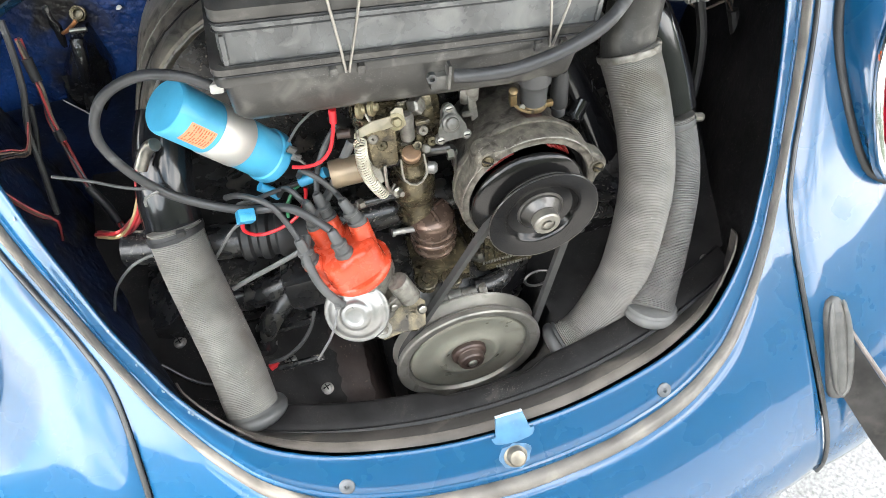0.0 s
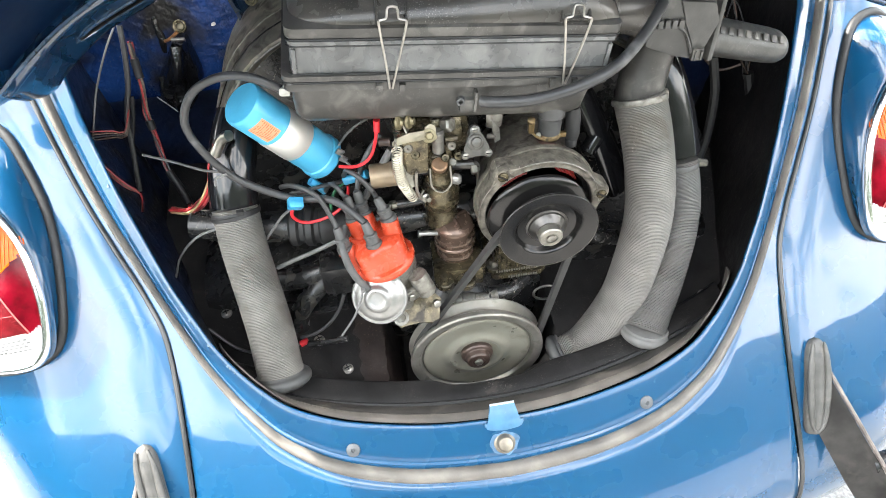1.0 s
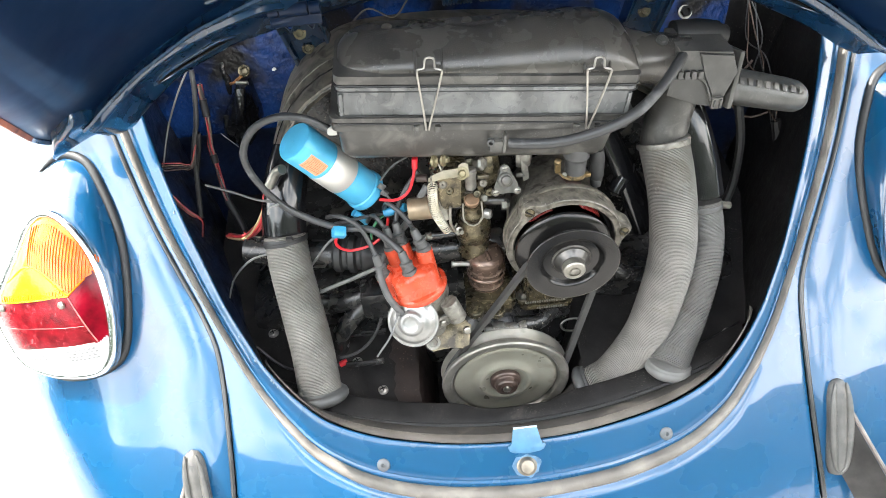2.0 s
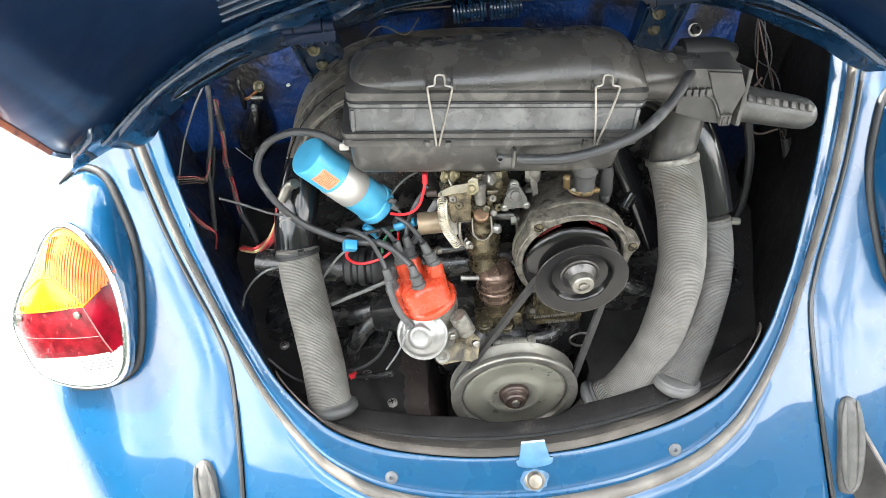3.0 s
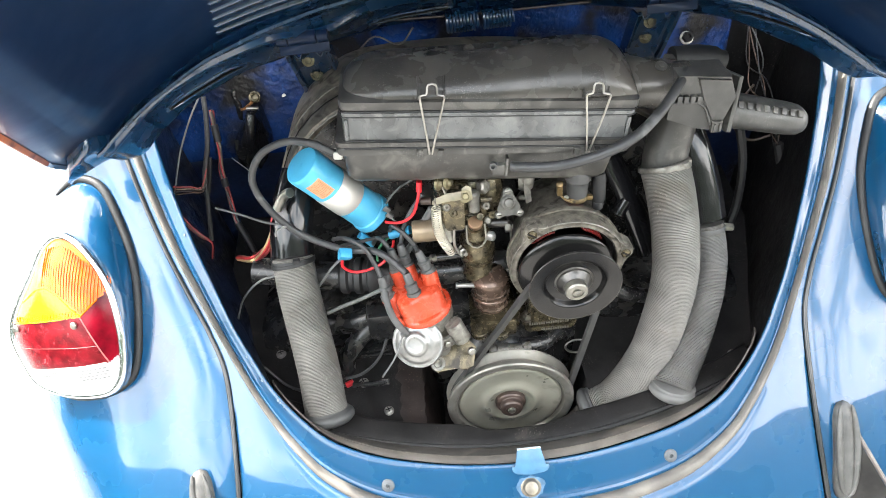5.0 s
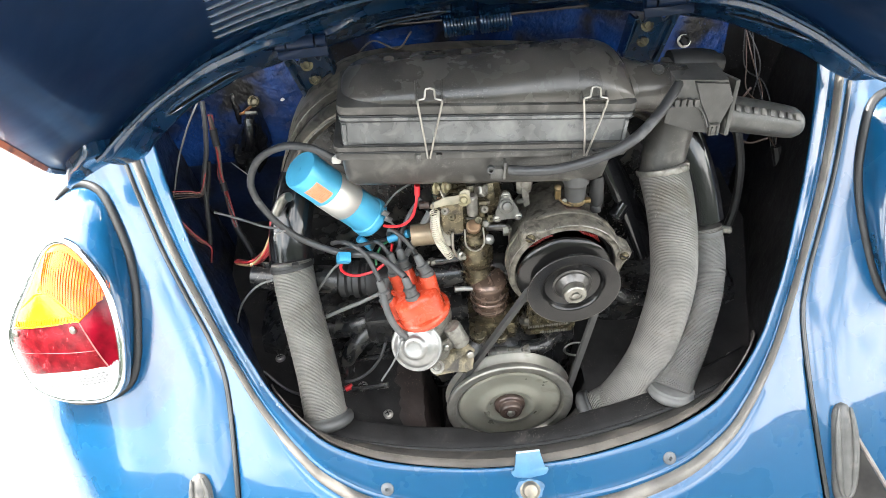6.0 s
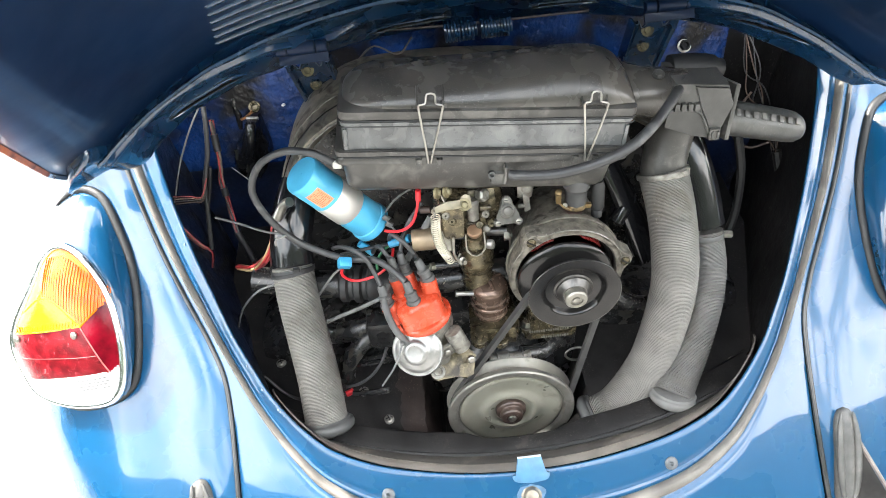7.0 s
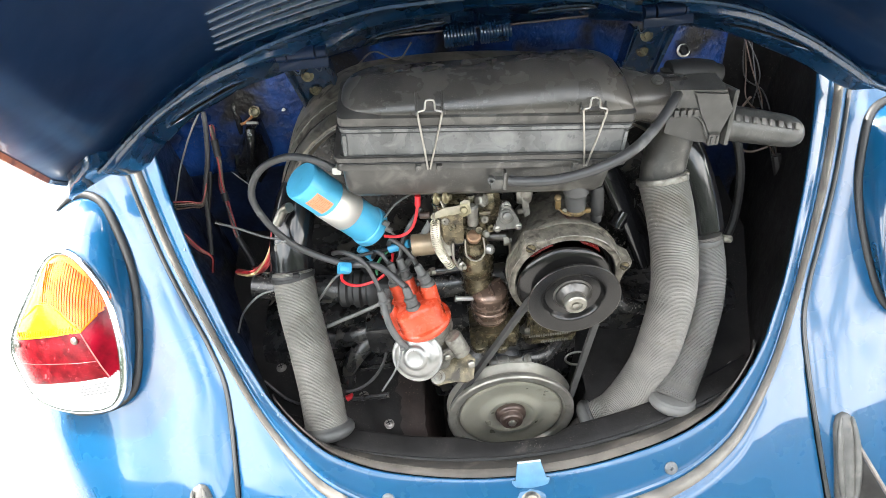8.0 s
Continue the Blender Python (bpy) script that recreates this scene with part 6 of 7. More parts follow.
# ======== fan shroud ========
fan = thing("fan_shroud", (-0.02, 0.25, 0.45), "dull grey sheet metal fan shroud behind the air cleaner", "fan shroud")
SH = [(-.300, .48), (-.294, .59), (-.270, .684), (-.228, .760), (-.165, .804), (-.09, .812), (0, .808), (.09, .795), (.15, .775), (.20, .75), (.24, .72), (.27, .68), (.29, .62), (.30, .48)]
shc = [Vector(q) for q in smooth_path([(x, 0, z) for x, z in SH], 0.02)]


def sh_row(y, grow):
    c_ = V(0, 0, 0.6)
    return [V(c_.x + (p.x - c_.x) * grow, y, c_.z + (p.z - c_.z) * grow) for p in shc]


part("rim_band", sheet([sh_row(0.176, 0.955), sh_row(0.172, 0.975), sh_row(0.174, 0.992), sh_row(0.180, 1.0), sh_row(0.200, 1.004), sh_row(0.215, 1.0), sh_row(0.222, 1.012), sh_row(0.30, 1.01)], 0.001), SHROUD, fan, "rolled metal rim")
b = bmesh.new()
b.faces.new([b.verts.new(p) for p in sh_row(0.182, 0.962)])
part("front_panel", b, ENGINE_BLACK, fan, "dark front panel")
part("edge_bead", tube(sh_row(0.172, 0.978), 0.0016, 8, raw=True), ALU, fan, "bright worn bead")
part("outer_bead", tube(sh_row(0.223, 1.010), 0.0014, 8, raw=True), ALU, fan, "bright worn outer bead")
part("seam_line", tube(sh_row(0.200, 1.004), 0.0012, 6, raw=True), BAY_BLACK, fan, "dark seam in the rim")

# ======== manifold and pipes ========
man = thing("intake_manifold", (-0.15, 0.11, 0.56), "black intake manifold pipe with a rubber boot", "manifold")
part("pipe", tube([(-0.32, 0.13, 0.595), (-0.24, 0.115, 0.590), (-0.16, 0.105, 0.588), (-0.08, 0.102, 0.585), (0.0, 0.105, 0.583), (0.08, 0.11, 0.58)], 0.0185, 20, 0.01), ENGINE_BLACK, man)
part("boot", lathe([(0.021, 0), (0.024, 0.003), (0.024, 0.010), (0.021, 0.013), (0.021, 0.018), (0.0245, 0.021), (0.0245, 0.028), (0.021, 0.031), (0.021, 0.036), (0.024, 0.039), (0.024, 0.046), (0.021, 0.050), (0.0205, 0.075)], (-0.205, 0.110, 0.589), (1, -0.12, -0.03), 28), RUBBER, man, "ribbed black rubber boot")
part("heat_riser", tube([(-0.30, 0.14, 0.50), (-0.235, 0.10, 0.508), (-0.19, 0.092, 0.520), (-0.15, 0.10, 0.528), (-0.08, 0.13, 0.53)], 0.0145, 16), ENGINE_BLACK, man, "black heat riser pipe")
part("elbow", tube([(-0.165, 0.09, 0.518), (-0.195, 0.075, 0.502), (-0.215, 0.068, 0.478), (-0.222, 0.066, 0.450)], 0.0125, 14), ENGINE_BLACK, man, "black elbow")
part("elbow_flange", box((-0.185, 0.085, 0.466), (0.06, 0.03, 0.006), 0.002), ENGINE_BLACK, man)
part("right_pipe", tube([(0.10, 0.09, 0.585), (0.13, 0.07, 0.575), (0.16, 0.06, 0.55), (0.19, 0.07, 0.53)], 0.010, 12), ENGINE_BLACK, man, "black stay")
single("preheat_lug", box((-0.155, 0.085, 0.530), (0.05, 0.05, 0.05), 0.012), ENGINE_BLACK, (-0.155, 0.085, 0.50), "black oily casting beside the manifold", "casting")
part("drain_pipe", tube([(-0.21, 0.030, 0.4585), (-0.185, 0.026, 0.462), (-0.16, 0.024, 0.466)], 0.004, 8), ENGINE_BLACK, man)

# ======== carburettor ========
carb = thing("carburettor", (-0.02, 0.10, 0.60), "oily aluminium carburettor with brass and steel fittings", "carburettor")
part("throat_body", lathe([(0.020, 0.596), (0.0205, 0.602), (0.0185, 0.606), (0.0180, 0.622), (0.0215, 0.626), (0.0225, 0.640), (0.0215, 0.655), (0.0180, 0.662), (0.0175, 0.70)], V(-0.026, 0.080, 0), (0, 0, 1), 28), ALU_OILY, carb, "oily throat body")
part("main_body", box((-0.022, 0.112, 0.712), (0.066, 0.058, 0.056), 0.012), ALU_OILY, carb)
part("float_bowl", rings(bmesh.new(), [[V(-0.050 + a * w, 0.088 + c_ * 0.026, z) for a, c_ in ((-1, -.6), (-.6, -1), (.6, -1), (1, -.6), (1, 1), (-1, 1))] for z, w in ((0.686, 0.014), (0.690, 0.019), (0.735, 0.021), (0.742, 0.019))]), ALU_OILY, carb, "float bowl")
part("top_flange", box((-0.018, 0.112, 0.748), (0.086, 0.060, 0.010), 0.003), ALU_OILY, carb)
part("choke_horn", lathe([(0.030, 0), (0.031, 0.012), (0.029, 0.016)], (-0.015, 0.110, 0.748), (0, 0, 1), 30), ALU, carb)
part("choke_housing", lathe([(0.020, 0), (0.021, 0.003), (0.021, 0.012), (0.018, 0.016), (0.008, 0.018), (0, 0.018)], (0.030, 0.095, 0.735), (1, -0.2, 0), 28), ALU, carb, "round choke housing")
pc = V(0.0125, 0.067, 0.7160)
TT2 = Matrix((V(1, 0, 0.0), (V(0.05, -0.88, 0.45).normalized()).cross(V(1, 0, 0)).normalized(), V(0.05, -0.88, 0.45).normalized())).transposed()
PUMP = mat("dull grey pump casting", (0.092, 0.088, 0.079), 0.40, 0.45, 0.25, 120, 0.3, 420, dirt=(0.06, 0.056, 0.048), dirt_at=0.56, dirt_scale=70)
pn = V(0.05, -0.88, 0.45).normalized()
pump = part("pump_cover", prism([(-0.0155, -0.0140), (-0.0128, -0.0165), (-0.0030, -0.0150), (0.0030, -0.0150), (0.0128, -0.0165), (0.0155, -0.0140), (0.0110, -0.0050), (0.0062, 0.0120), (0.0040, 0.0160), (-0.0040, 0.0160), (-0.0062, 0.0120), (-0.0110, -0.0050)], 0.006, pc, TT2, 0.002), PUMP, carb, "dull grey triangular accelerator pump cover")
part("pump_dome", lathe([(0.0092, 0.003), (0.0086, 0.0072), (0.0070, 0.0086), (0.0062, 0.0088), (0.0052, 0.0110), (0.0030, 0.0122), (0, 0.0124)], pc, pn, 24), PUMP, pump, "round dome of the cover", 30)
for x, y in ((-0.0120, -0.0132), (0.0120, -0.0132), (0.0, 0.0128)):
    p = pc + TT2 @ V(x, y, 0.0045)
    part("pump_ear", lathe([(0.0046, -0.006), (0.0047, 0.000), (0.0042, 0.0008)], p, pn, 18), PUMP, pump)
    part("pump_screw", lathe([(0.0032, 0.0006), (0.0032, 0.0022), (0.0022, 0.0030), (0, 0.0031)], p, pn, 14), STEEL, pump, "bright pan-head screw")
    part("screw_slot", box(p + pn * 0.0031, (0.0056, 0.0008, 0.0008), 0, TT2), BAY_BLACK, pump)
part("shaft_sleeve", lathe([(0.0070, 0), (0.0074, 0.001), (0.0074, 0.026), (0.0066, 0.027)], (-0.0640, 0.070, 0.6862), (1, 0.02, -0.06), 22), GLOSS_BLACK, carb, "black throttle shaft sleeve")
part("throttle_shaft", tube([(-0.064, 0.074, 0.683), (-0.03, 0.076, 0.682), (0.012, 0.072, 0.681)], 0.0058, 14), HUB_STEEL, carb, "steel throttle shaft")
part("shaft_nut", lathe([(0.0075, 0), (0.0075, 0.006), (0.004, 0.0065), (0.004, 0.010)], (0.008, 0.070, 0.677), (1, 0, 0), 6), STEEL, carb)
part("throttle_lever", prism([(-0.003, -0.026), (0.003, -0.026), (0.005, 0.006), (-0.005, 0.006)], 0.002, (0.014, 0.068, 0.677), Euler((radians(90), 0, radians(90))).to_matrix(), 0.0004), STEEL, carb)
part("jet_carrier", lathe([(0.0135, 0), (0.0140, 0.010), (0.0115, 0.013), (0.0105, 0.024)], (-0.027, 0.066, 0.668), (0, -0.25, 1), 24), ALU_OILY, carb, "oily jet carrier")
part("idle_jet", lathe([(0.0080, 0), (0.0086, 0.001), (0.0086, 0.006), (0.0074, 0.0075), (0.004, 0.008), (0, 0.0078)], (-0.027, 0.060, 0.693), (0, -0.35, 1), 16), mat("copper plug", (0.30, 0.19, 0.12), 0.4, 0.7, 0.3, 80, 0.15), carb, "dull copper plug")
part("cutoff_valve", lathe([(0.012, 0), (0.0135, 0.002), (0.0135, 0.030), (0.0105, 0.033), (0.0105, 0.042)], (-0.101, 0.076, 0.679), (1, -0.02, 0.02), 28), mat("pale tarnished cut-off valve", (0.21, 0.160, 0.105), 0.42, 0.45, 0.25, 40, 0.15), carb, "pale tarnished cut-off valve")
STRAP = mat("tarnished pale zinc strap", (0.24, 0.21, 0.15), 0.40, 0.45, 0.25, 90, 0.1, 300, dirt=(0.22, 0.18, 0.11), dirt_at=0.56, dirt_scale=90)
lever_turn = Matrix((V(0.995, 0.03, 0.07).normalized(), V(0.0, 0.45, 0.89).normalized(), V(0, -0.89, 0.45).normalized())).transposed()
part("strap", prism([(-0.0195, -0.0045), (-0.0185, -0.0008), (-0.0130, 0.0022), (-0.0080, 0.0034), (-0.0010, 0.0050), (0.0140, 0.0046), (0.0160, -0.0048), (0.0060, -0.0050), (-0.0020, -0.0036), (-0.0090, -0.0040), (-0.0150, -0.0060)], 0.0022, (-0.0545, 0.060, 0.7370), lever_turn, 0.0006), STRAP, carb, "tarnished pale lever strap")
part("strap_washer", lathe([(0.0075, 0), (0.0075, 0.0014), (0.005, 0.0018)], (-0.036, 0.060, 0.7365), (0.1, -0.8, 0.5), 20), SCREW_OLD, carb)
part("strap_bolt", lathe([(0.0046, 0), (0.0046, 0.005), (0.0032, 0.0062), (0, 0.0064)], (-0.036, 0.059, 0.7370), (0.1, -0.8, 0.5), 6), SCREW_OLD, carb)
part("strap_ear", prism([(-0.006, -0.008), (0.006, -0.008), (0.0055, 0.007), (0.0, 0.0095), (-0.0055, 0.007)], 0.0022, (-0.0335, 0.0635, 0.737), lever_turn, 0.0005), STRAP, carb)
for dx in (0.0, 0.010):
    part("arm_nut", lathe([(0.0042, 0), (0.0078, 0.001), (0.0078, 0.004), (0.004, 0.005), (0.0032, 0.008), (0, 0.008)], (-0.066 + dx, 0.062, 0.757), (0.9, -0.5, 0.1), 14), SCREW_OLD, carb)
part("arm_link", prism([(-0.004, -0.018), (0.004, -0.018), (0.005, 0.014), (-0.005, 0.014)], 0.002, (-0.060, 0.066, 0.752), Euler((radians(75), 0, radians(70))).to_matrix(), 0.0004), STEEL, carb)
n = 420
ax0, ax1 = V(-0.0695, 0.056, 0.727), V(-0.0575, 0.060, 0.654)
rr_ = frame_on(ax1 - ax0)
line = []
for i in range(n + 1):
    t = i / n
    bow = V(-0.006, -0.002, 0) * math.sin(t * math.pi)
    line.append(ax0.lerp(ax1, t) + bow + rr_ @ V(0.0052 * math.cos(t * 2 * math.pi * 24), 0.0052 * math.sin(t * 2 * math.pi * 24), 0))
part("return_spring", tube(line, 0.00085, 6, raw=True), mat("pale zinc spring wire", (0.60, 0.56, 0.47), 0.35, 0.75, 0.1, 60, 0.05), carb, "pale coiled return spring")
part("spring_hook", tube([ax0, ax0 + V(-0.001, 0, 0.008), ax0 + V(0.0, 0.002, 0.012)], 0.0012, 6), STEEL, carb)
part("spring_eye", tube([ax1, ax1 + V(0.006, 0, -0.002), ax1 + V(0.012, 0.004, 0.006)], 0.0014, 6), STEEL, carb)
part("spring_bolt", lathe([(0.0055, 0), (0.0055, 0.005), (0.003, 0.006), (0.003, 0.012)], (-0.046, 0.064, 0.650), (0.4, -0.8, 0.3), 6), STEEL, carb)
part("stop_arm", tube([(-0.079, 0.067, 0.642), (-0.06, 0.068, 0.641), (-0.035, 0.072, 0.640)], 0.0048, 10), ENGINE_BLACK, carb, "black throttle stop arm")
part("stop_screw", lathe([(0.005, 0), (0.005, 0.006), (0.0028, 0.007), (0.0028, 0.012)], (-0.078, 0.067, 0.642), (-1, -0.4, 0.2), 8), STEEL, carb, "bright stop screw")
part("pump_barrel", lathe([(0.0062, 0), (0.0066, 0.002), (0.0066, 0.018), (0.0072, 0.019), (0.0072, 0.024), (0.0050, 0.026), (0, 0.0262)], (-0.0265, 0.0660, 0.7095), (0.02, 0.10, 1), 22), ALU, carb, "grey upright plunger barrel")
part("cross_tube", tube([(-0.0190, 0.0680, 0.7224), (-0.0062, 0.0700, 0.7207)], 0.0036, 14), ALU_OILY, carb, "grey cross tube")
part("banjo_nut", lathe([(0.0078, 0), (0.0082, 0.001), (0.0082, 0.009), (0.0060, 0.011), (0.0, 0.0112)], (-0.0175, 0.0800, 0.7321), (0.7, -0.6, 0.4), 6), ALU, carb, "grey hexagon nut")
part("jet_mouth", lathe([(0.0038, 0), (0.0040, 0.006), (0.0024, 0.0062), (0.0022, 0.001), (0, 0.001)], (-0.0214, 0.0600, 0.7052), (0.1, -0.8, 0.5), 16), ALU_OILY, carb, "small open jet mouth")
part("pan_screw", lathe([(0.0044, 0), (0.0044, 0.003), (0.003, 0.0042), (0, 0.0043)], (-0.0126, 0.0620, 0.6964), (0.1, -0.85, 0.5), 14), ALU, carb, "pan-head screw")
part("grey_plug", lathe([(0.0046, 0), (0.0050, 0.001), (0.0050, 0.007), (0.0034, 0.009), (0, 0.0092)], (-0.0129, 0.0620, 0.6718), (0.8, -0.5, 0.1), 16), STOP_GREY, carb, "grey plastic plug")
part("cover_casting", box((-0.0280, 0.0860, 0.7241), (0.060, 0.020, 0.026), 0.006, Euler((radians(-20), 0, radians(2))).to_matrix()), ALU_OILY, carb, "upper cover casting")
part("bowl_casting", box((-0.0500, 0.0850, 0.7014), (0.024, 0.018, 0.032), 0.006, Euler((radians(-15), radians(6), 0)).to_matrix()), ALU_OILY, carb, "brown stained bowl casting")
part("web", box((-0.0147, 0.0760, 0.7005), (0.007, 0.016, 0.030), 0.002, Euler((0, radians(-10), 0)).to_matrix()), ALU_OILY, carb)
part("web", box((-0.0321, 0.0740, 0.6997), (0.022, 0.012, 0.006), 0.002, Euler((0, radians(14), 0)).to_matrix()), ALU_DARK, carb)
part("choke_lever", prism([(-0.004, -0.016), (0.004, -0.016), (0.0045, 0.014), (-0.0045, 0.014)], 0.002, (0.0355, 0.0750, 0.7237), Euler((radians(80), 0, radians(30))).to_matrix(), 0.0005), ALU, carb, "thin choke lever")
part("choke_pin", tube([(0.0279, 0.0760, 0.7126), (0.0360, 0.0720, 0.7155)], 0.0030, 10), ALU, carb)
part("red_tip", box((-0.0472, 0.0720, 0.7326), (0.008, 0.006, 0.006), 0.002), mat("faded pink plastic", (0.42, 0.14, 0.12), 0.5, 0, 0.2), carb, "faded pink plastic tip")
part("feed_stub", tube([(-0.0865, 0.0820, 0.7190), (-0.0746, 0.0800, 0.7192)], 0.0044, 12), HUB_BROWN, carb, "rusty fuel stub")
for k, at_ in enumerate(((-0.0503, 0.0640, 0.7114), (-0.0574, 0.0640, 0.7209), (-0.0063, 0.0640, 0.7025), (-0.0129, 0.0680, 0.7135), (-0.0303, 0.0580, 0.6709))):
    part("casting_boss", lathe([(0.0052, -0.010), (0.0050, 0.003), (0.0040, 0.0045), (0.0014, 0.0045), (0, 0.002)], at_, (0.12 * (k - 2), -0.85, 0.45), 14), (ALU_OILY, ALU_DARK)[k % 2], carb)
part("link_rod", tube([(-0.052, 0.060, 0.690), (-0.053, 0.058, 0.665), (-0.048, 0.060, 0.650)], 0.0018, 8), STEEL, carb)
part("link_plate", prism([(-0.006, -0.02), (0.006, -0.02), (0.007, 0.018), (-0.005, 0.02)], 0.002, (-0.059, 0.066, 0.690), Euler((radians(70), 0, radians(15))).to_matrix(), 0.0005), STEEL, carb)
part("wire_bail", tube([(-0.0375, 0.054, 0.698), (-0.0375, 0.050, 0.676), (-0.027, 0.048, 0.668), (-0.0165, 0.050, 0.676), (-0.0165, 0.054, 0.698)], 0.0012, 6), STEEL, carb, "thin steel bail")
part("white_tip", lathe([(0.005, 0), (0.005, 0.006), (0.003, 0.008)], (-0.013, 0.056, 0.679), (1, -0.4, 0), 12), ALU_BRIGHT, carb)
# oil breather pipe between air cleaner and engine
brp = thing("breather_pipe", (0.088, 0.075, 0.71), "black rubber breather pipe with a brass clamp", "pipe")
part("sleeve", lathe([(0.0112, 0.0), (0.0118, 0.004), (0.0124, 0.018), (0.0132, 0.023), (0.0150, 0.025), (0.0150, 0.029), (0.0150, 0.055)], V(0.0927, 0.070, 0.711), (0.02, 0.05, 1), 26), HOSE_END, brp)
part("brass_clamp", lathe([(0.0100, -0.004), (0.0122, -0.0026), (0.0128, 0.0), (0.0122, 0.0022), (0.0112, 0.003)], V(0.0927, 0.070, 0.711), (0.02, 0.05, 1), 24), BRASS, brp, "brass clamp ring")
part("clamp_ear", box((0.0722, 0.0685, 0.7235), (0.0065, 0.0065, 0.014), 0.0015), BRASS, brp)
part("clamp_bolt", lathe([(0.0042, 0), (0.0042, 0.004), (0.002, 0.005)], (0.0718, 0.068, 0.7305), (0, -0.5, 1), 8), BRASS, brp)
part("clamp_tail", tube([(0.0722, 0.068, 0.7180), (0.078, 0.060, 0.7150), (0.086, 0.058, 0.7115)], 0.0016, 8), BRASS, brp)
part("clamp_lug", box((0.1065, 0.066, 0.7105), (0.007, 0.005, 0.006), 0.0015), BRASS, brp)
bolt(brp, (0.0790, 0.064, 0.7160), (0, -0.9, 0.4), 0.0030, 0.003, STEEL, False)
part("rubber_elbow", lathe([(0.0062, -0.012), (0.0066, -0.004), (0.0060, -0.003), (0.0072, -0.002), (0.0082, 0.002), (0.0080, 0.020), (0.0076, 0.030), (0.0060, 0.036), (0, 0.038)], V(0.1178, 0.070, 0.7035), (0, 0.05, 1), 22), RUBBER, brp, "small black rubber elbow")


# ======== wiring ========
def wire(name, pts, r, material, label, category="wire", group="", seg=8):
    return single(name, tube(pts, r, seg), material, pts[0], label, category, group)


red = thing("ignition_wire", (-0.087, 0.1, 0.735), "red wire with a blue crimp connector at the coil", "wire")
part("wire", tube([(-0.086, 0.076, 0.746), (-0.089, 0.075, 0.730), (-0.096, 0.075, 0.709), (-0.106, 0.075, 0.699), (-0.118, 0.078, 0.694), (-0.132, 0.082, 0.694)], 0.0018, 8), WIRE_RED, red)
part("sleeve", tube([(-0.0855, 0.076, 0.752), (-0.087, 0.076, 0.738)], 0.0034, 10), WIRE_RED, red, "red end sleeve")
blue = thing("crimp_connector", (-0.12, 0.09, 0.665), "bright blue crimp connector on a wire", "connector", "crimp connectors")
part("barrel", tube([(-0.130, 0.092, 0.664), (-0.120, 0.090, 0.668), (-0.104, 0.086, 0.675)], 0.0052, 12), CLIP_BLUE, blue)
part("wire", tube([(-0.130, 0.092, 0.664), (-0.150, 0.085, 0.668), (-0.176, 0.08, 0.668), (-0.190, 0.085, 0.662), (-0.170, 0.09, 0.655)], 0.0022, 8), WIRE_BLACK, blue, "black wire")
blue = thing("crimp_connector", (-0.16, 0.10, 0.66), "bright blue crimp connector under the coil", "connector", "crimp connectors")
part("barrel", tube([(-0.168, 0.100, 0.664), (-0.160, 0.100, 0.655), (-0.154, 0.100, 0.646)], 0.0048, 12), CLIP_BLUE, blue)
tap = thing("tap_connector", (-0.187, 0.065, 0.665), "blue plastic tap connector clipped on the cable", "connector")
tt = Euler((radians(35), radians(20), radians(10))).to_matrix()
part("shell", box((-0.184, 0.062, 0.668), (0.0155, 0.012, 0.014), 0.002, tt), CLIP_BLUE, tap)
part("tab", box((-0.184, 0.056, 0.672), (0.011, 0.008, 0.008), 0.0015, tt), CLIP_BLUE, tap)
wire("red_loop_wire", [(-0.187, 0.070, 0.660), (-0.193, 0.075, 0.637), (-0.178, 0.078, 0.622), (-0.148, 0.08, 0.628), (-0.131, 0.085, 0.645), (-0.127, 0.09, 0.658)], 0.0019, WIRE_RED, "thin red wire looping below the connector")
wire("green_wire", [(-0.125, 0.095, 0.662), (-0.138, 0.088, 0.660), (-0.148, 0.082, 0.648), (-0.150, 0.08, 0.635)], 0.0018, WIRE_GREEN, "thin green wire under the coil")
wire("grey_wire", [(-0.185, 0.068, 0.660), (-0.205, 0.08, 0.635), (-0.222, 0.085, 0.610), (-0.235, 0.09, 0.590)], 0.0016, WIRE_GREY, "dusty grey wire hanging to the manifold")
wire("vacuum_line", [(-0.226, 0.070, 0.563), (-0.205, 0.070, 0.572), (-0.181, 0.068, 0.583), (-0.155, 0.062, 0.600), (-0.142, 0.058, 0.610)], 0.0026, WIRE_GREY, "dusty grey rubber line beside the manifold", "hose")
wire("throttle_hose", [(-0.075, 0.085, 0.705), (-0.088, 0.082, 0.685), (-0.102, 0.080, 0.660), (-0.115, 0.082, 0.640)], 0.0044, WIRE_GREY, "grey rubber fuel line to the carburettor", "hose")
wire("choke_wire", [(-0.130, 0.11, 0.70), (-0.118, 0.11, 0.715), (-0.105, 0.11, 0.725), (-0.095, 0.11, 0.73)], 0.0013, WIRE_GREY, "thin grey wire behind the coil")
wire("earth_wire", [(-0.214, 0.020, 0.488), (-0.195, 0.018, 0.494), (-0.175, 0.020, 0.508), (-0.160, 0.024, 0.528), (-0.152, 0.03, 0.545)], 0.0020, WIRE_BLACK, "black wire to the earth terminal")
er = thing("earth_terminal", (-0.2, 0.04, 0.45), "earth ring terminal with a red sleeve", "terminal")
part("sleeve", tube([(-0.222, 0.040, 0.447), (-0.212, 0.043, 0.449)], 0.0042, 10), WIRE_RED, er, "red crimp sleeve")
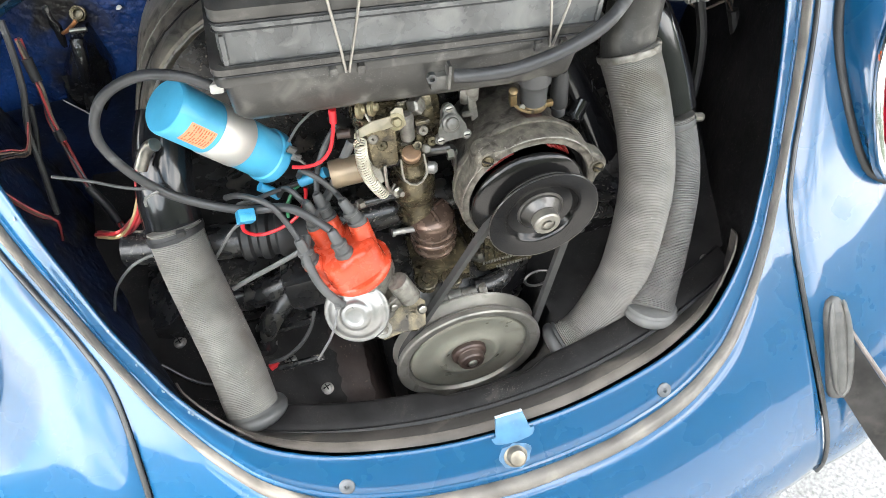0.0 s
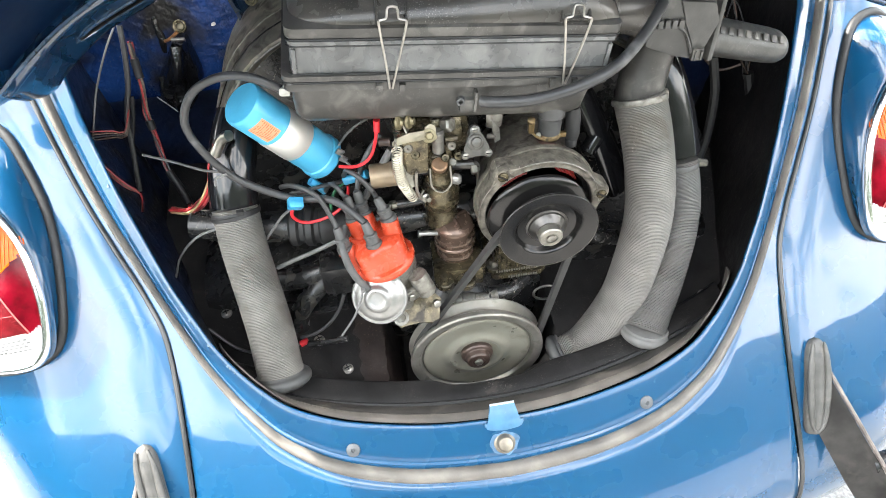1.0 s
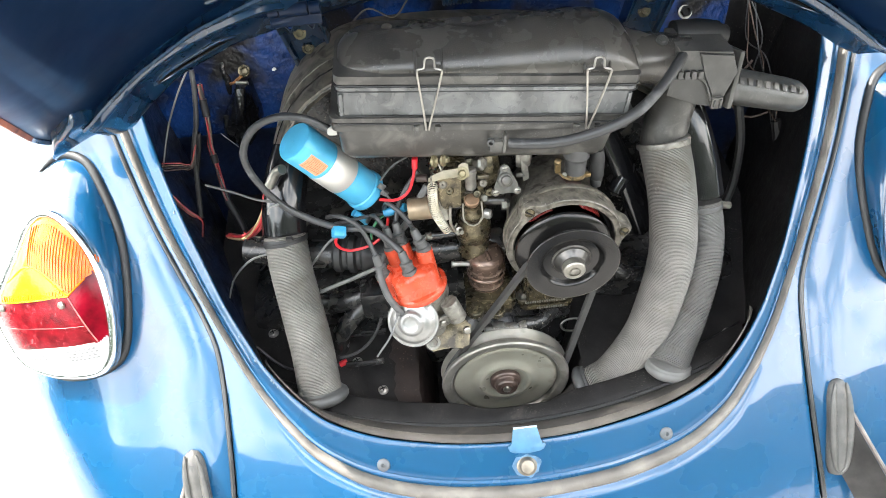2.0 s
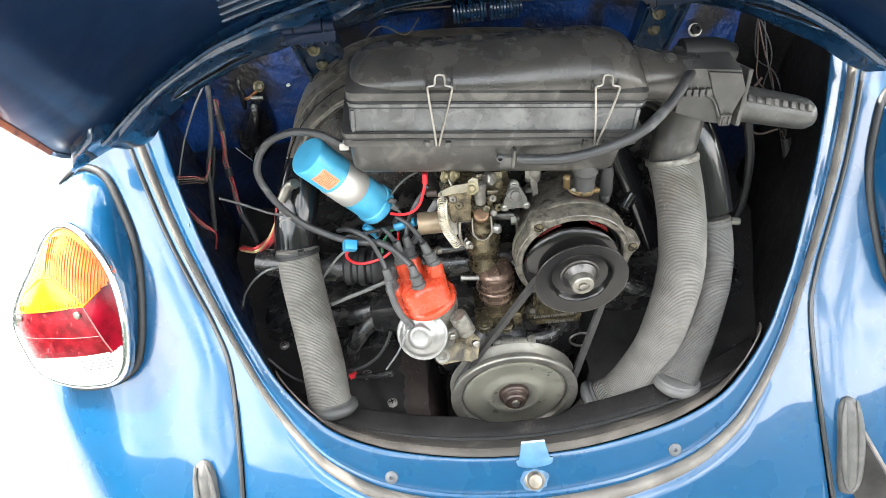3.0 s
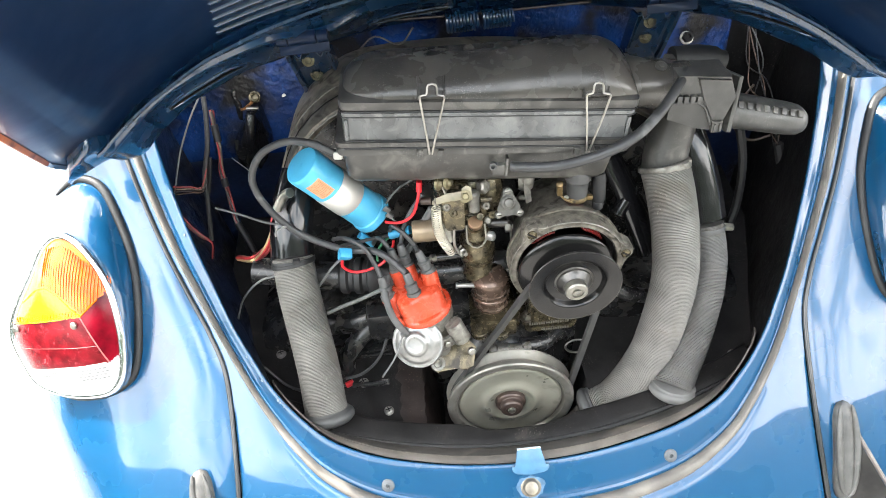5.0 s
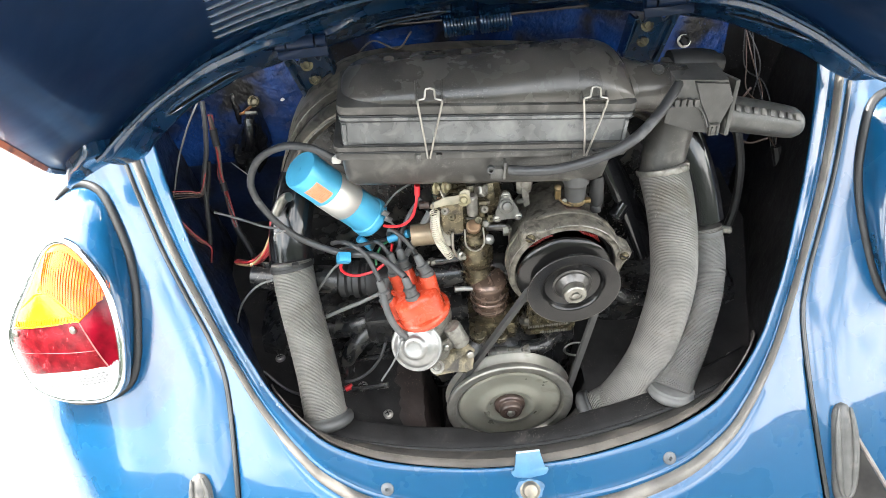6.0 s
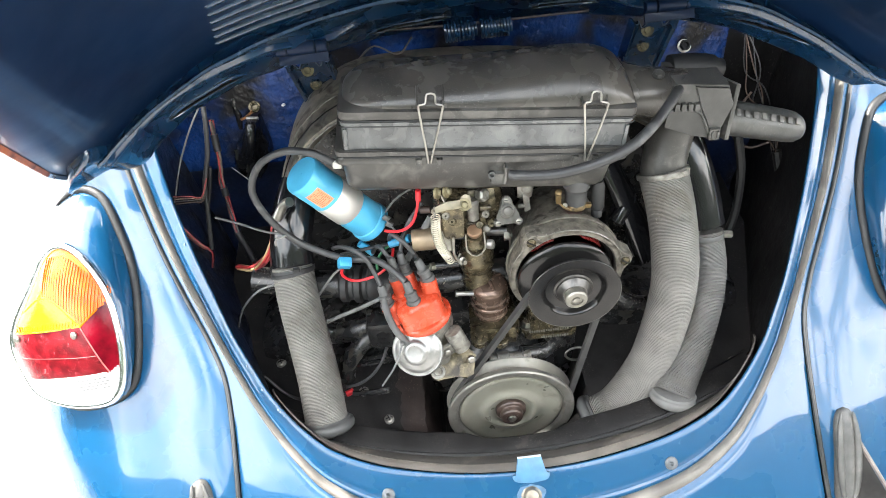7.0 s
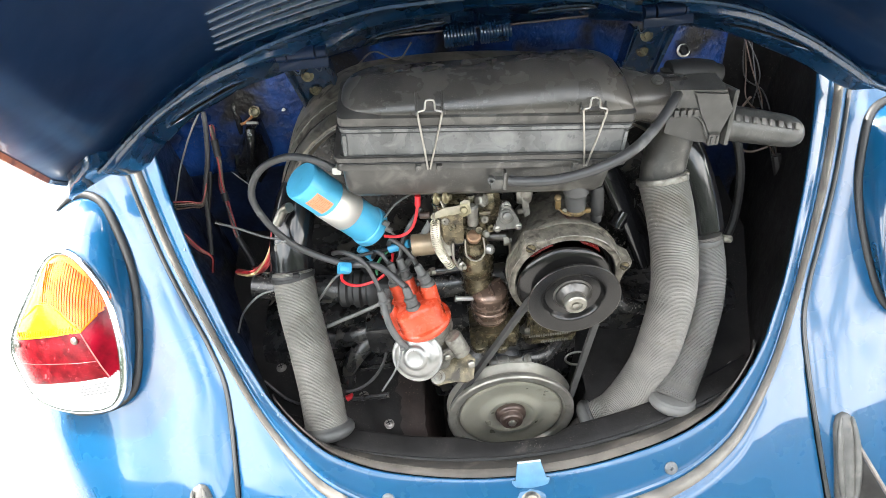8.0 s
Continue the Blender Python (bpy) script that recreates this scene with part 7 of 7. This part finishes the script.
part("wire", tube([(-0.223, 0.040, 0.447), (-0.240, 0.035, 0.452), (-0.27, 0.03, 0.455), (-0.30, 0.04, 0.46), (-0.33, 0.06, 0.48)], 0.0020, 8), WIRE_BLACK, er)
wire("bowden_cable", [(-0.344, 0.14, 0.699), (-0.313, 0.13, 0.692), (-0.275, 0.105, 0.694), (-0.245, 0.09, 0.700)], 0.0015, RUBBER_DUSTY, "thin grey cable tied to the thick lead", "cable")
single("cable_tie", tube([(-0.262, 0.078, 0.694), (-0.258, 0.075, 0.706), (-0.248, 0.079, 0.706), (-0.250, 0.09, 0.694)], 0.0013, 6), STOP_GREY, (-0.258, 0.08, 0.70), "pale cable tie round the thick lead", "cable tie")
# left loom
rngw = random.Random(21)
def bundle(name, pts, mats, r, spread, turns, label, group, start=0.0, end=1.0):
    """Wires twisted loosely round one line."""
    line = smooth_path(pts, 0.006)
    n_line = len(line)
    for k, m_ in enumerate(mats):
        out = []
        for i in range(int(start * n_line), int(end * n_line)):
            a = 2 * math.pi * (k / len(mats) + turns * i / n_line) + 1.3 * noise.noise((i * 0.09, k, 4))
            f = spread * (0.75 + 0.5 * noise.noise((i * 0.12, k * 3, 9)))
            out.append(line[i] + V(math.cos(a), 0.5 * math.sin(a), 0.4 * math.sin(a)) * f)
        single(name, tube(out, r, 7, raw=True), m_, out[0], label, "wire", group)


bundle("loom_wire", [(-0.2605, 0.136, 0.7034), (-0.2709, 0.131, 0.6819), (-0.2790, 0.126, 0.6595), (-0.2960, 0.126, 0.634), (-0.3180, 0.136, 0.6120), (-0.3448, 0.156, 0.6000)], (WIRE_RED_OLD, WIRE_LOOM, WIRE_CREAM_OLD, WIRE_LOOM, WIRE_RED_OLD, WIRE_CREAM_OLD), 0.0021, 0.0052, 0.35, "coloured wire of the loom beside the duct", "loom wires")
BULK = [(-0.3641, 0.30, 0.7459), (-0.3652, 0.29, 0.7162), (-0.3638, 0.28, 0.6993), (-0.3682, 0.27, 0.6685), (-0.3668, 0.26, 0.6459), (-0.3654, 0.25, 0.6228), (-0.3604, 0.235, 0.5976), (-0.3492, 0.22, 0.5765), (-0.335, 0.19, 0.560)]
bundle("bulkhead_wire", BULK, (WIRE_RED_OLD, WIRE_BLACK, WIRE_LOOM, WIRE_TAN_OLD, WIRE_BLACK), 0.0016, 0.0030, 1.1, "old wire twisted in the bulkhead loom", "bulkhead wires")
for a, b_ in ((0.10, 0.24), (0.42, 0.52), (0.70, 0.95)):
    seg_ = smooth_path(BULK, 0.006)
    seg_ = seg_[int(a * len(seg_)):int(b_ * len(seg_))]
    single("loom_tape", tube(seg_, 0.0052, 12, raw=True), RUBBER, seg_[0], "black tape wound round the bulkhead wires", "tape", "loom tapes")
wire("side_cable", [(-0.3607, 0.28, 0.7786), (-0.3639, 0.27, 0.7508), (-0.3722, 0.26, 0.7136), (-0.3862, 0.25, 0.6755), (-0.3895, 0.24, 0.6491), (-0.3946, 0.23, 0.6169), (-0.3999, 0.22, 0.5835)], 0.0034, CABLE_GREY, "thick grey cable hanging by the side wall", "cable")
wire("branch_cable", [(-0.372, 0.255, 0.700), (-0.377, 0.25, 0.680), (-0.384, 0.245, 0.660), (-0.389, 0.24, 0.646)], 0.0026, RUBBER, "thin black cable joining the grey one", "cable")
wire("side_wire", [(-0.3633, 0.27, 0.7829), (-0.381, 0.26, 0.759), (-0.402, 0.25, 0.724), (-0.4126, 0.235, 0.6991), (-0.4226, 0.22, 0.6717)], 0.0013, WIRE_GREY, "thin pale wire by the side wall")
for k, m_ in enumerate((WIRE_RED_OLD, WIRE_TAN_OLD, WIRE_BLACK, WIRE_BROWN)):
    wire("tail_lamp_wire", [V(-0.412, 0.20, 0.696 - 0.004 * k), V(-0.388, 0.20, 0.693 - 0.003 * k), V(-0.376, 0.20, 0.690 - 0.002 * k), V(-0.364, 0.21, 0.712)], 0.0010, m_, "thin tail lamp wire on the side wall", "wire", "tail lamp wires")
    wire("tail_lamp_wire", [V(-0.400, 0.155, 0.692 - 0.004 * k), V(-0.387, 0.15, 0.667 - 0.003 * k), V(-0.379, 0.15, 0.651 - 0.002 * k), V(-0.370, 0.15, 0.636), V(-0.38, 0.155, 0.605)], 0.0012, (WIRE_RED_OLD, WIRE_TAN_OLD, WIRE_BLACK, WIRE_RED_OLD)[k], "thin tail lamp wire on the side wall", "wire", "tail lamp wires")
# right bundle
for k in range(5):
    j = [V(rngw.uniform(-.012, .012), rngw.uniform(-.01, .01), rngw.uniform(-.008, .008)) for _ in range(6)]
    wire("rear_wire", [V(0.376, 0.32, 0.785) + j[0] * 0.5, V(0.381, 0.29, 0.733) + j[1], V(0.389, 0.28, 0.698) + j[2] * 1.3, V(0.404, 0.26, 0.663) + j[3] * 1.3, V(0.419, 0.24, 0.618) + j[4] * 0.4, V(0.430, 0.225, 0.585) + j[5] * 0.3, V(0.448, 0.20, 0.540) + j[0] * 0.3], 0.0009, (WIRE_BROWN, WIRE_BLACK, WIRE_BLACK)[k % 3], "loose brown wire hanging in the dark corner", "wire", "corner wires")
wire("corner_sleeve", [(0.417, 0.24, 0.628), (0.424, 0.232, 0.60), (0.432, 0.222, 0.575)], 0.007, RUBBER, "black rubber sleeve on the hanging wires", "sleeve")
wire("corner_loop", [(0.385, 0.285, 0.70), (0.362, 0.27, 0.68), (0.358, 0.26, 0.65), (0.380, 0.25, 0.632), (0.405, 0.245, 0.64)], 0.0018, WIRE_BROWN, "loose loop of brown wire")
wire("corner_cable", [(0.335, 0.20, 0.69), (0.345, 0.19, 0.64), (0.345, 0.18, 0.58), (0.335, 0.17, 0.54)], 0.006, RUBBER, "black cable hanging behind the hoses", "cable")
wire("frayed_cord", [(-0.165, 0.33, 0.78), (-0.15, 0.32, 0.80), (-0.125, 0.30, 0.825), (-0.095, 0.29, 0.815), (-0.075, 0.285, 0.838)], 0.0011, WIRE_TAN_OLD, "pale frayed cord below the lid hinge", "cord")

# bulkhead details
st = thing("bulkhead_stud", (-0.315, 0.34, 0.733), "steel stud and torn black sound pad on the bulkhead", "stud")
part("washer", lathe([(0.0062, 0.0), (0.0066, 0.003), (0.0080, 0.0033), (0.0088, 0.002), (0.0090, 0)], (-0.315, 0.352, 0.731), (0, -0.8, 0.6), 26, caps=False), ALU_OILY, st, "dull ring washer")
part("stud", lathe([(0.0060, -0.004), (0.0060, 0.003), (0.0040, 0.0036), (0.0036, -0.001), (0, -0.001)], (-0.315, 0.350, 0.732), (0, -0.8, 0.6), 16), ALU_OILY, st)
part("tab", box((-0.319, 0.338, 0.7205), (0.017, 0.004, 0.007), 0.001, Euler((0.6, 0.10, 0)).to_matrix()), STEEL, st, "bent steel tab")
TAR = mat("shiny black tar pad", (0.009, 0.009, 0.010), 0.12, 0, 0.3, 30, 0.9, 45, coat=0.6, bump_size=0.005)
rows = []
for i in range(31):
    t = i / 30
    half = float(np.interp(t, [0, 0.2, 0.45, 0.65, 0.85, 1], [0.009, 0.016, 0.026, 0.031, 0.027, 0.016]))
    cx = lerp(-0.319, -0.350, t ** 1.2)
    row = []
    for k in range(33):
        a = math.pi * k / 32
        fold = 0.010 * noise.noise((t * 3.2, a * 2.6, 1)) + 0.004 * noise.noise((t * 9, a * 6, 2))
        row.append(V(cx + half * math.cos(a), 0.354 - (0.014 + 0.016 * (1 - t)) * math.sin(a) ** 0.9 - fold * math.sin(a), 0.719 - 0.100 * t + 0.014 * t * noise.noise((a * 2.5, t * 2, 5))))
    rows.append(row)
part("torn_pad", sheet(rows, 0.003), TAR, st, "torn shiny black tar pad")
part("pad_flap", sheet([[V(-0.362 + 0.005 * i_ + 0.004 * noise.noise((i_ * 0.7, k * 0.6, 4)), 0.345 - 0.006 * math.sin(k * 0.5), 0.668 - 0.006 * k + 0.006 * noise.noise((i_ * 0.9, k * 0.4, 8))) for i_ in range(7)] for k in range(9)], 0.002), TAR, st, "loose flap of the tar pad")
part("pad_fold", tube([(-0.322, 0.330, 0.716), (-0.325, 0.322, 0.700), (-0.329, 0.322, 0.684), (-0.336, 0.328, 0.668)], lambda q: 0.0085 - 0.05 * q, 12), TAR, st)
part("torn_tip", sheet([[V(-0.372 + 0.004 * i + 0.0014 * k, 0.338 - 0.002 * k, 0.643 - 0.0055 * i + 0.002 * noise.noise((i, k, 3))) for k in range(5)] for i in range(5)], 0.001), mat("pale torn backing", (0.35, 0.35, 0.34), 0.3, 0, 0.5, 60, 0.4), st, "pale torn corner of the pad")
part("rust_strip", tube([(-0.318, 0.345, 0.728), (-0.326, 0.346, 0.722), (-0.334, 0.349, 0.716), (-0.339, 0.351, 0.714)], lambda q: 0.0022, 8, 0.003), mat("rusty orange wire end", (0.20, 0.085, 0.03), 0.6, 0.1, 0.5, 120, 0.3), st, "rusty bent wire end")
for x0, z0, hh, ww in ((-0.345, 0.745, 0.052, 0.005),):
    rows = []
    for i in range(13):
        t = i / 12
        w_ = ww * math.sin(math.pi * (0.08 + 0.84 * t)) ** 0.5 * (1 + 0.5 * noise.noise((t * 5, x0 * 90, 2)))
        rows.append([V(x0 + w_ * math.cos(a) + 0.004 * noise.noise((t * 4, x0 * 50, 7)), 0.3582 - 0.0022 * math.sin(a) * math.sin(math.pi * (0.05 + 0.9 * t)), z0 - hh * t) for a in [math.pi * k / 8 for k in range(9)]])
    single("sealer_run", sheet(rows, 0.001), TAR, (x0, 0.356, z0), "shiny black sealer run down the bulkhead", "sealer")
single("bare_chip", prism([(-0.003, -0.0014), (0.0, -0.0025), (0.0036, -0.001), (0.003, 0.0014), (0.001, 0.0028), (-0.002, 0.0014)], 0.0008, (-0.2745, 0.3555, 0.727), Euler((radians(80), 0, 0.2)).to_matrix(), 0.0003), mat("bare white filler chip", (0.55, 0.55, 0.53), 0.5, 0, 0.3, 200, 0.3), (-0.2745, 0.355, 0.727), "pale chip of bare filler on the bulkhead", "paint chip")
nt = thing("bulkhead_nut", (0.306, 0.345, 0.75), "pale steel nut and washer on the blue bulkhead", "nut")
part("washer", lathe([(0.0095, 0), (0.0095, 0.0025), (0.006, 0.003)], (0.306, 0.352, 0.747), (0, -0.8, 0.6), 22), STEEL, nt)
part("nut", lathe([(0.0075, 0.002), (0.0075, 0.009), (0.004, 0.0095), (0.0035, 0.006), (0, 0.006)], (0.306, 0.351, 0.748), (0, -0.8, 0.6), 6), BAY_BLACK, nt)
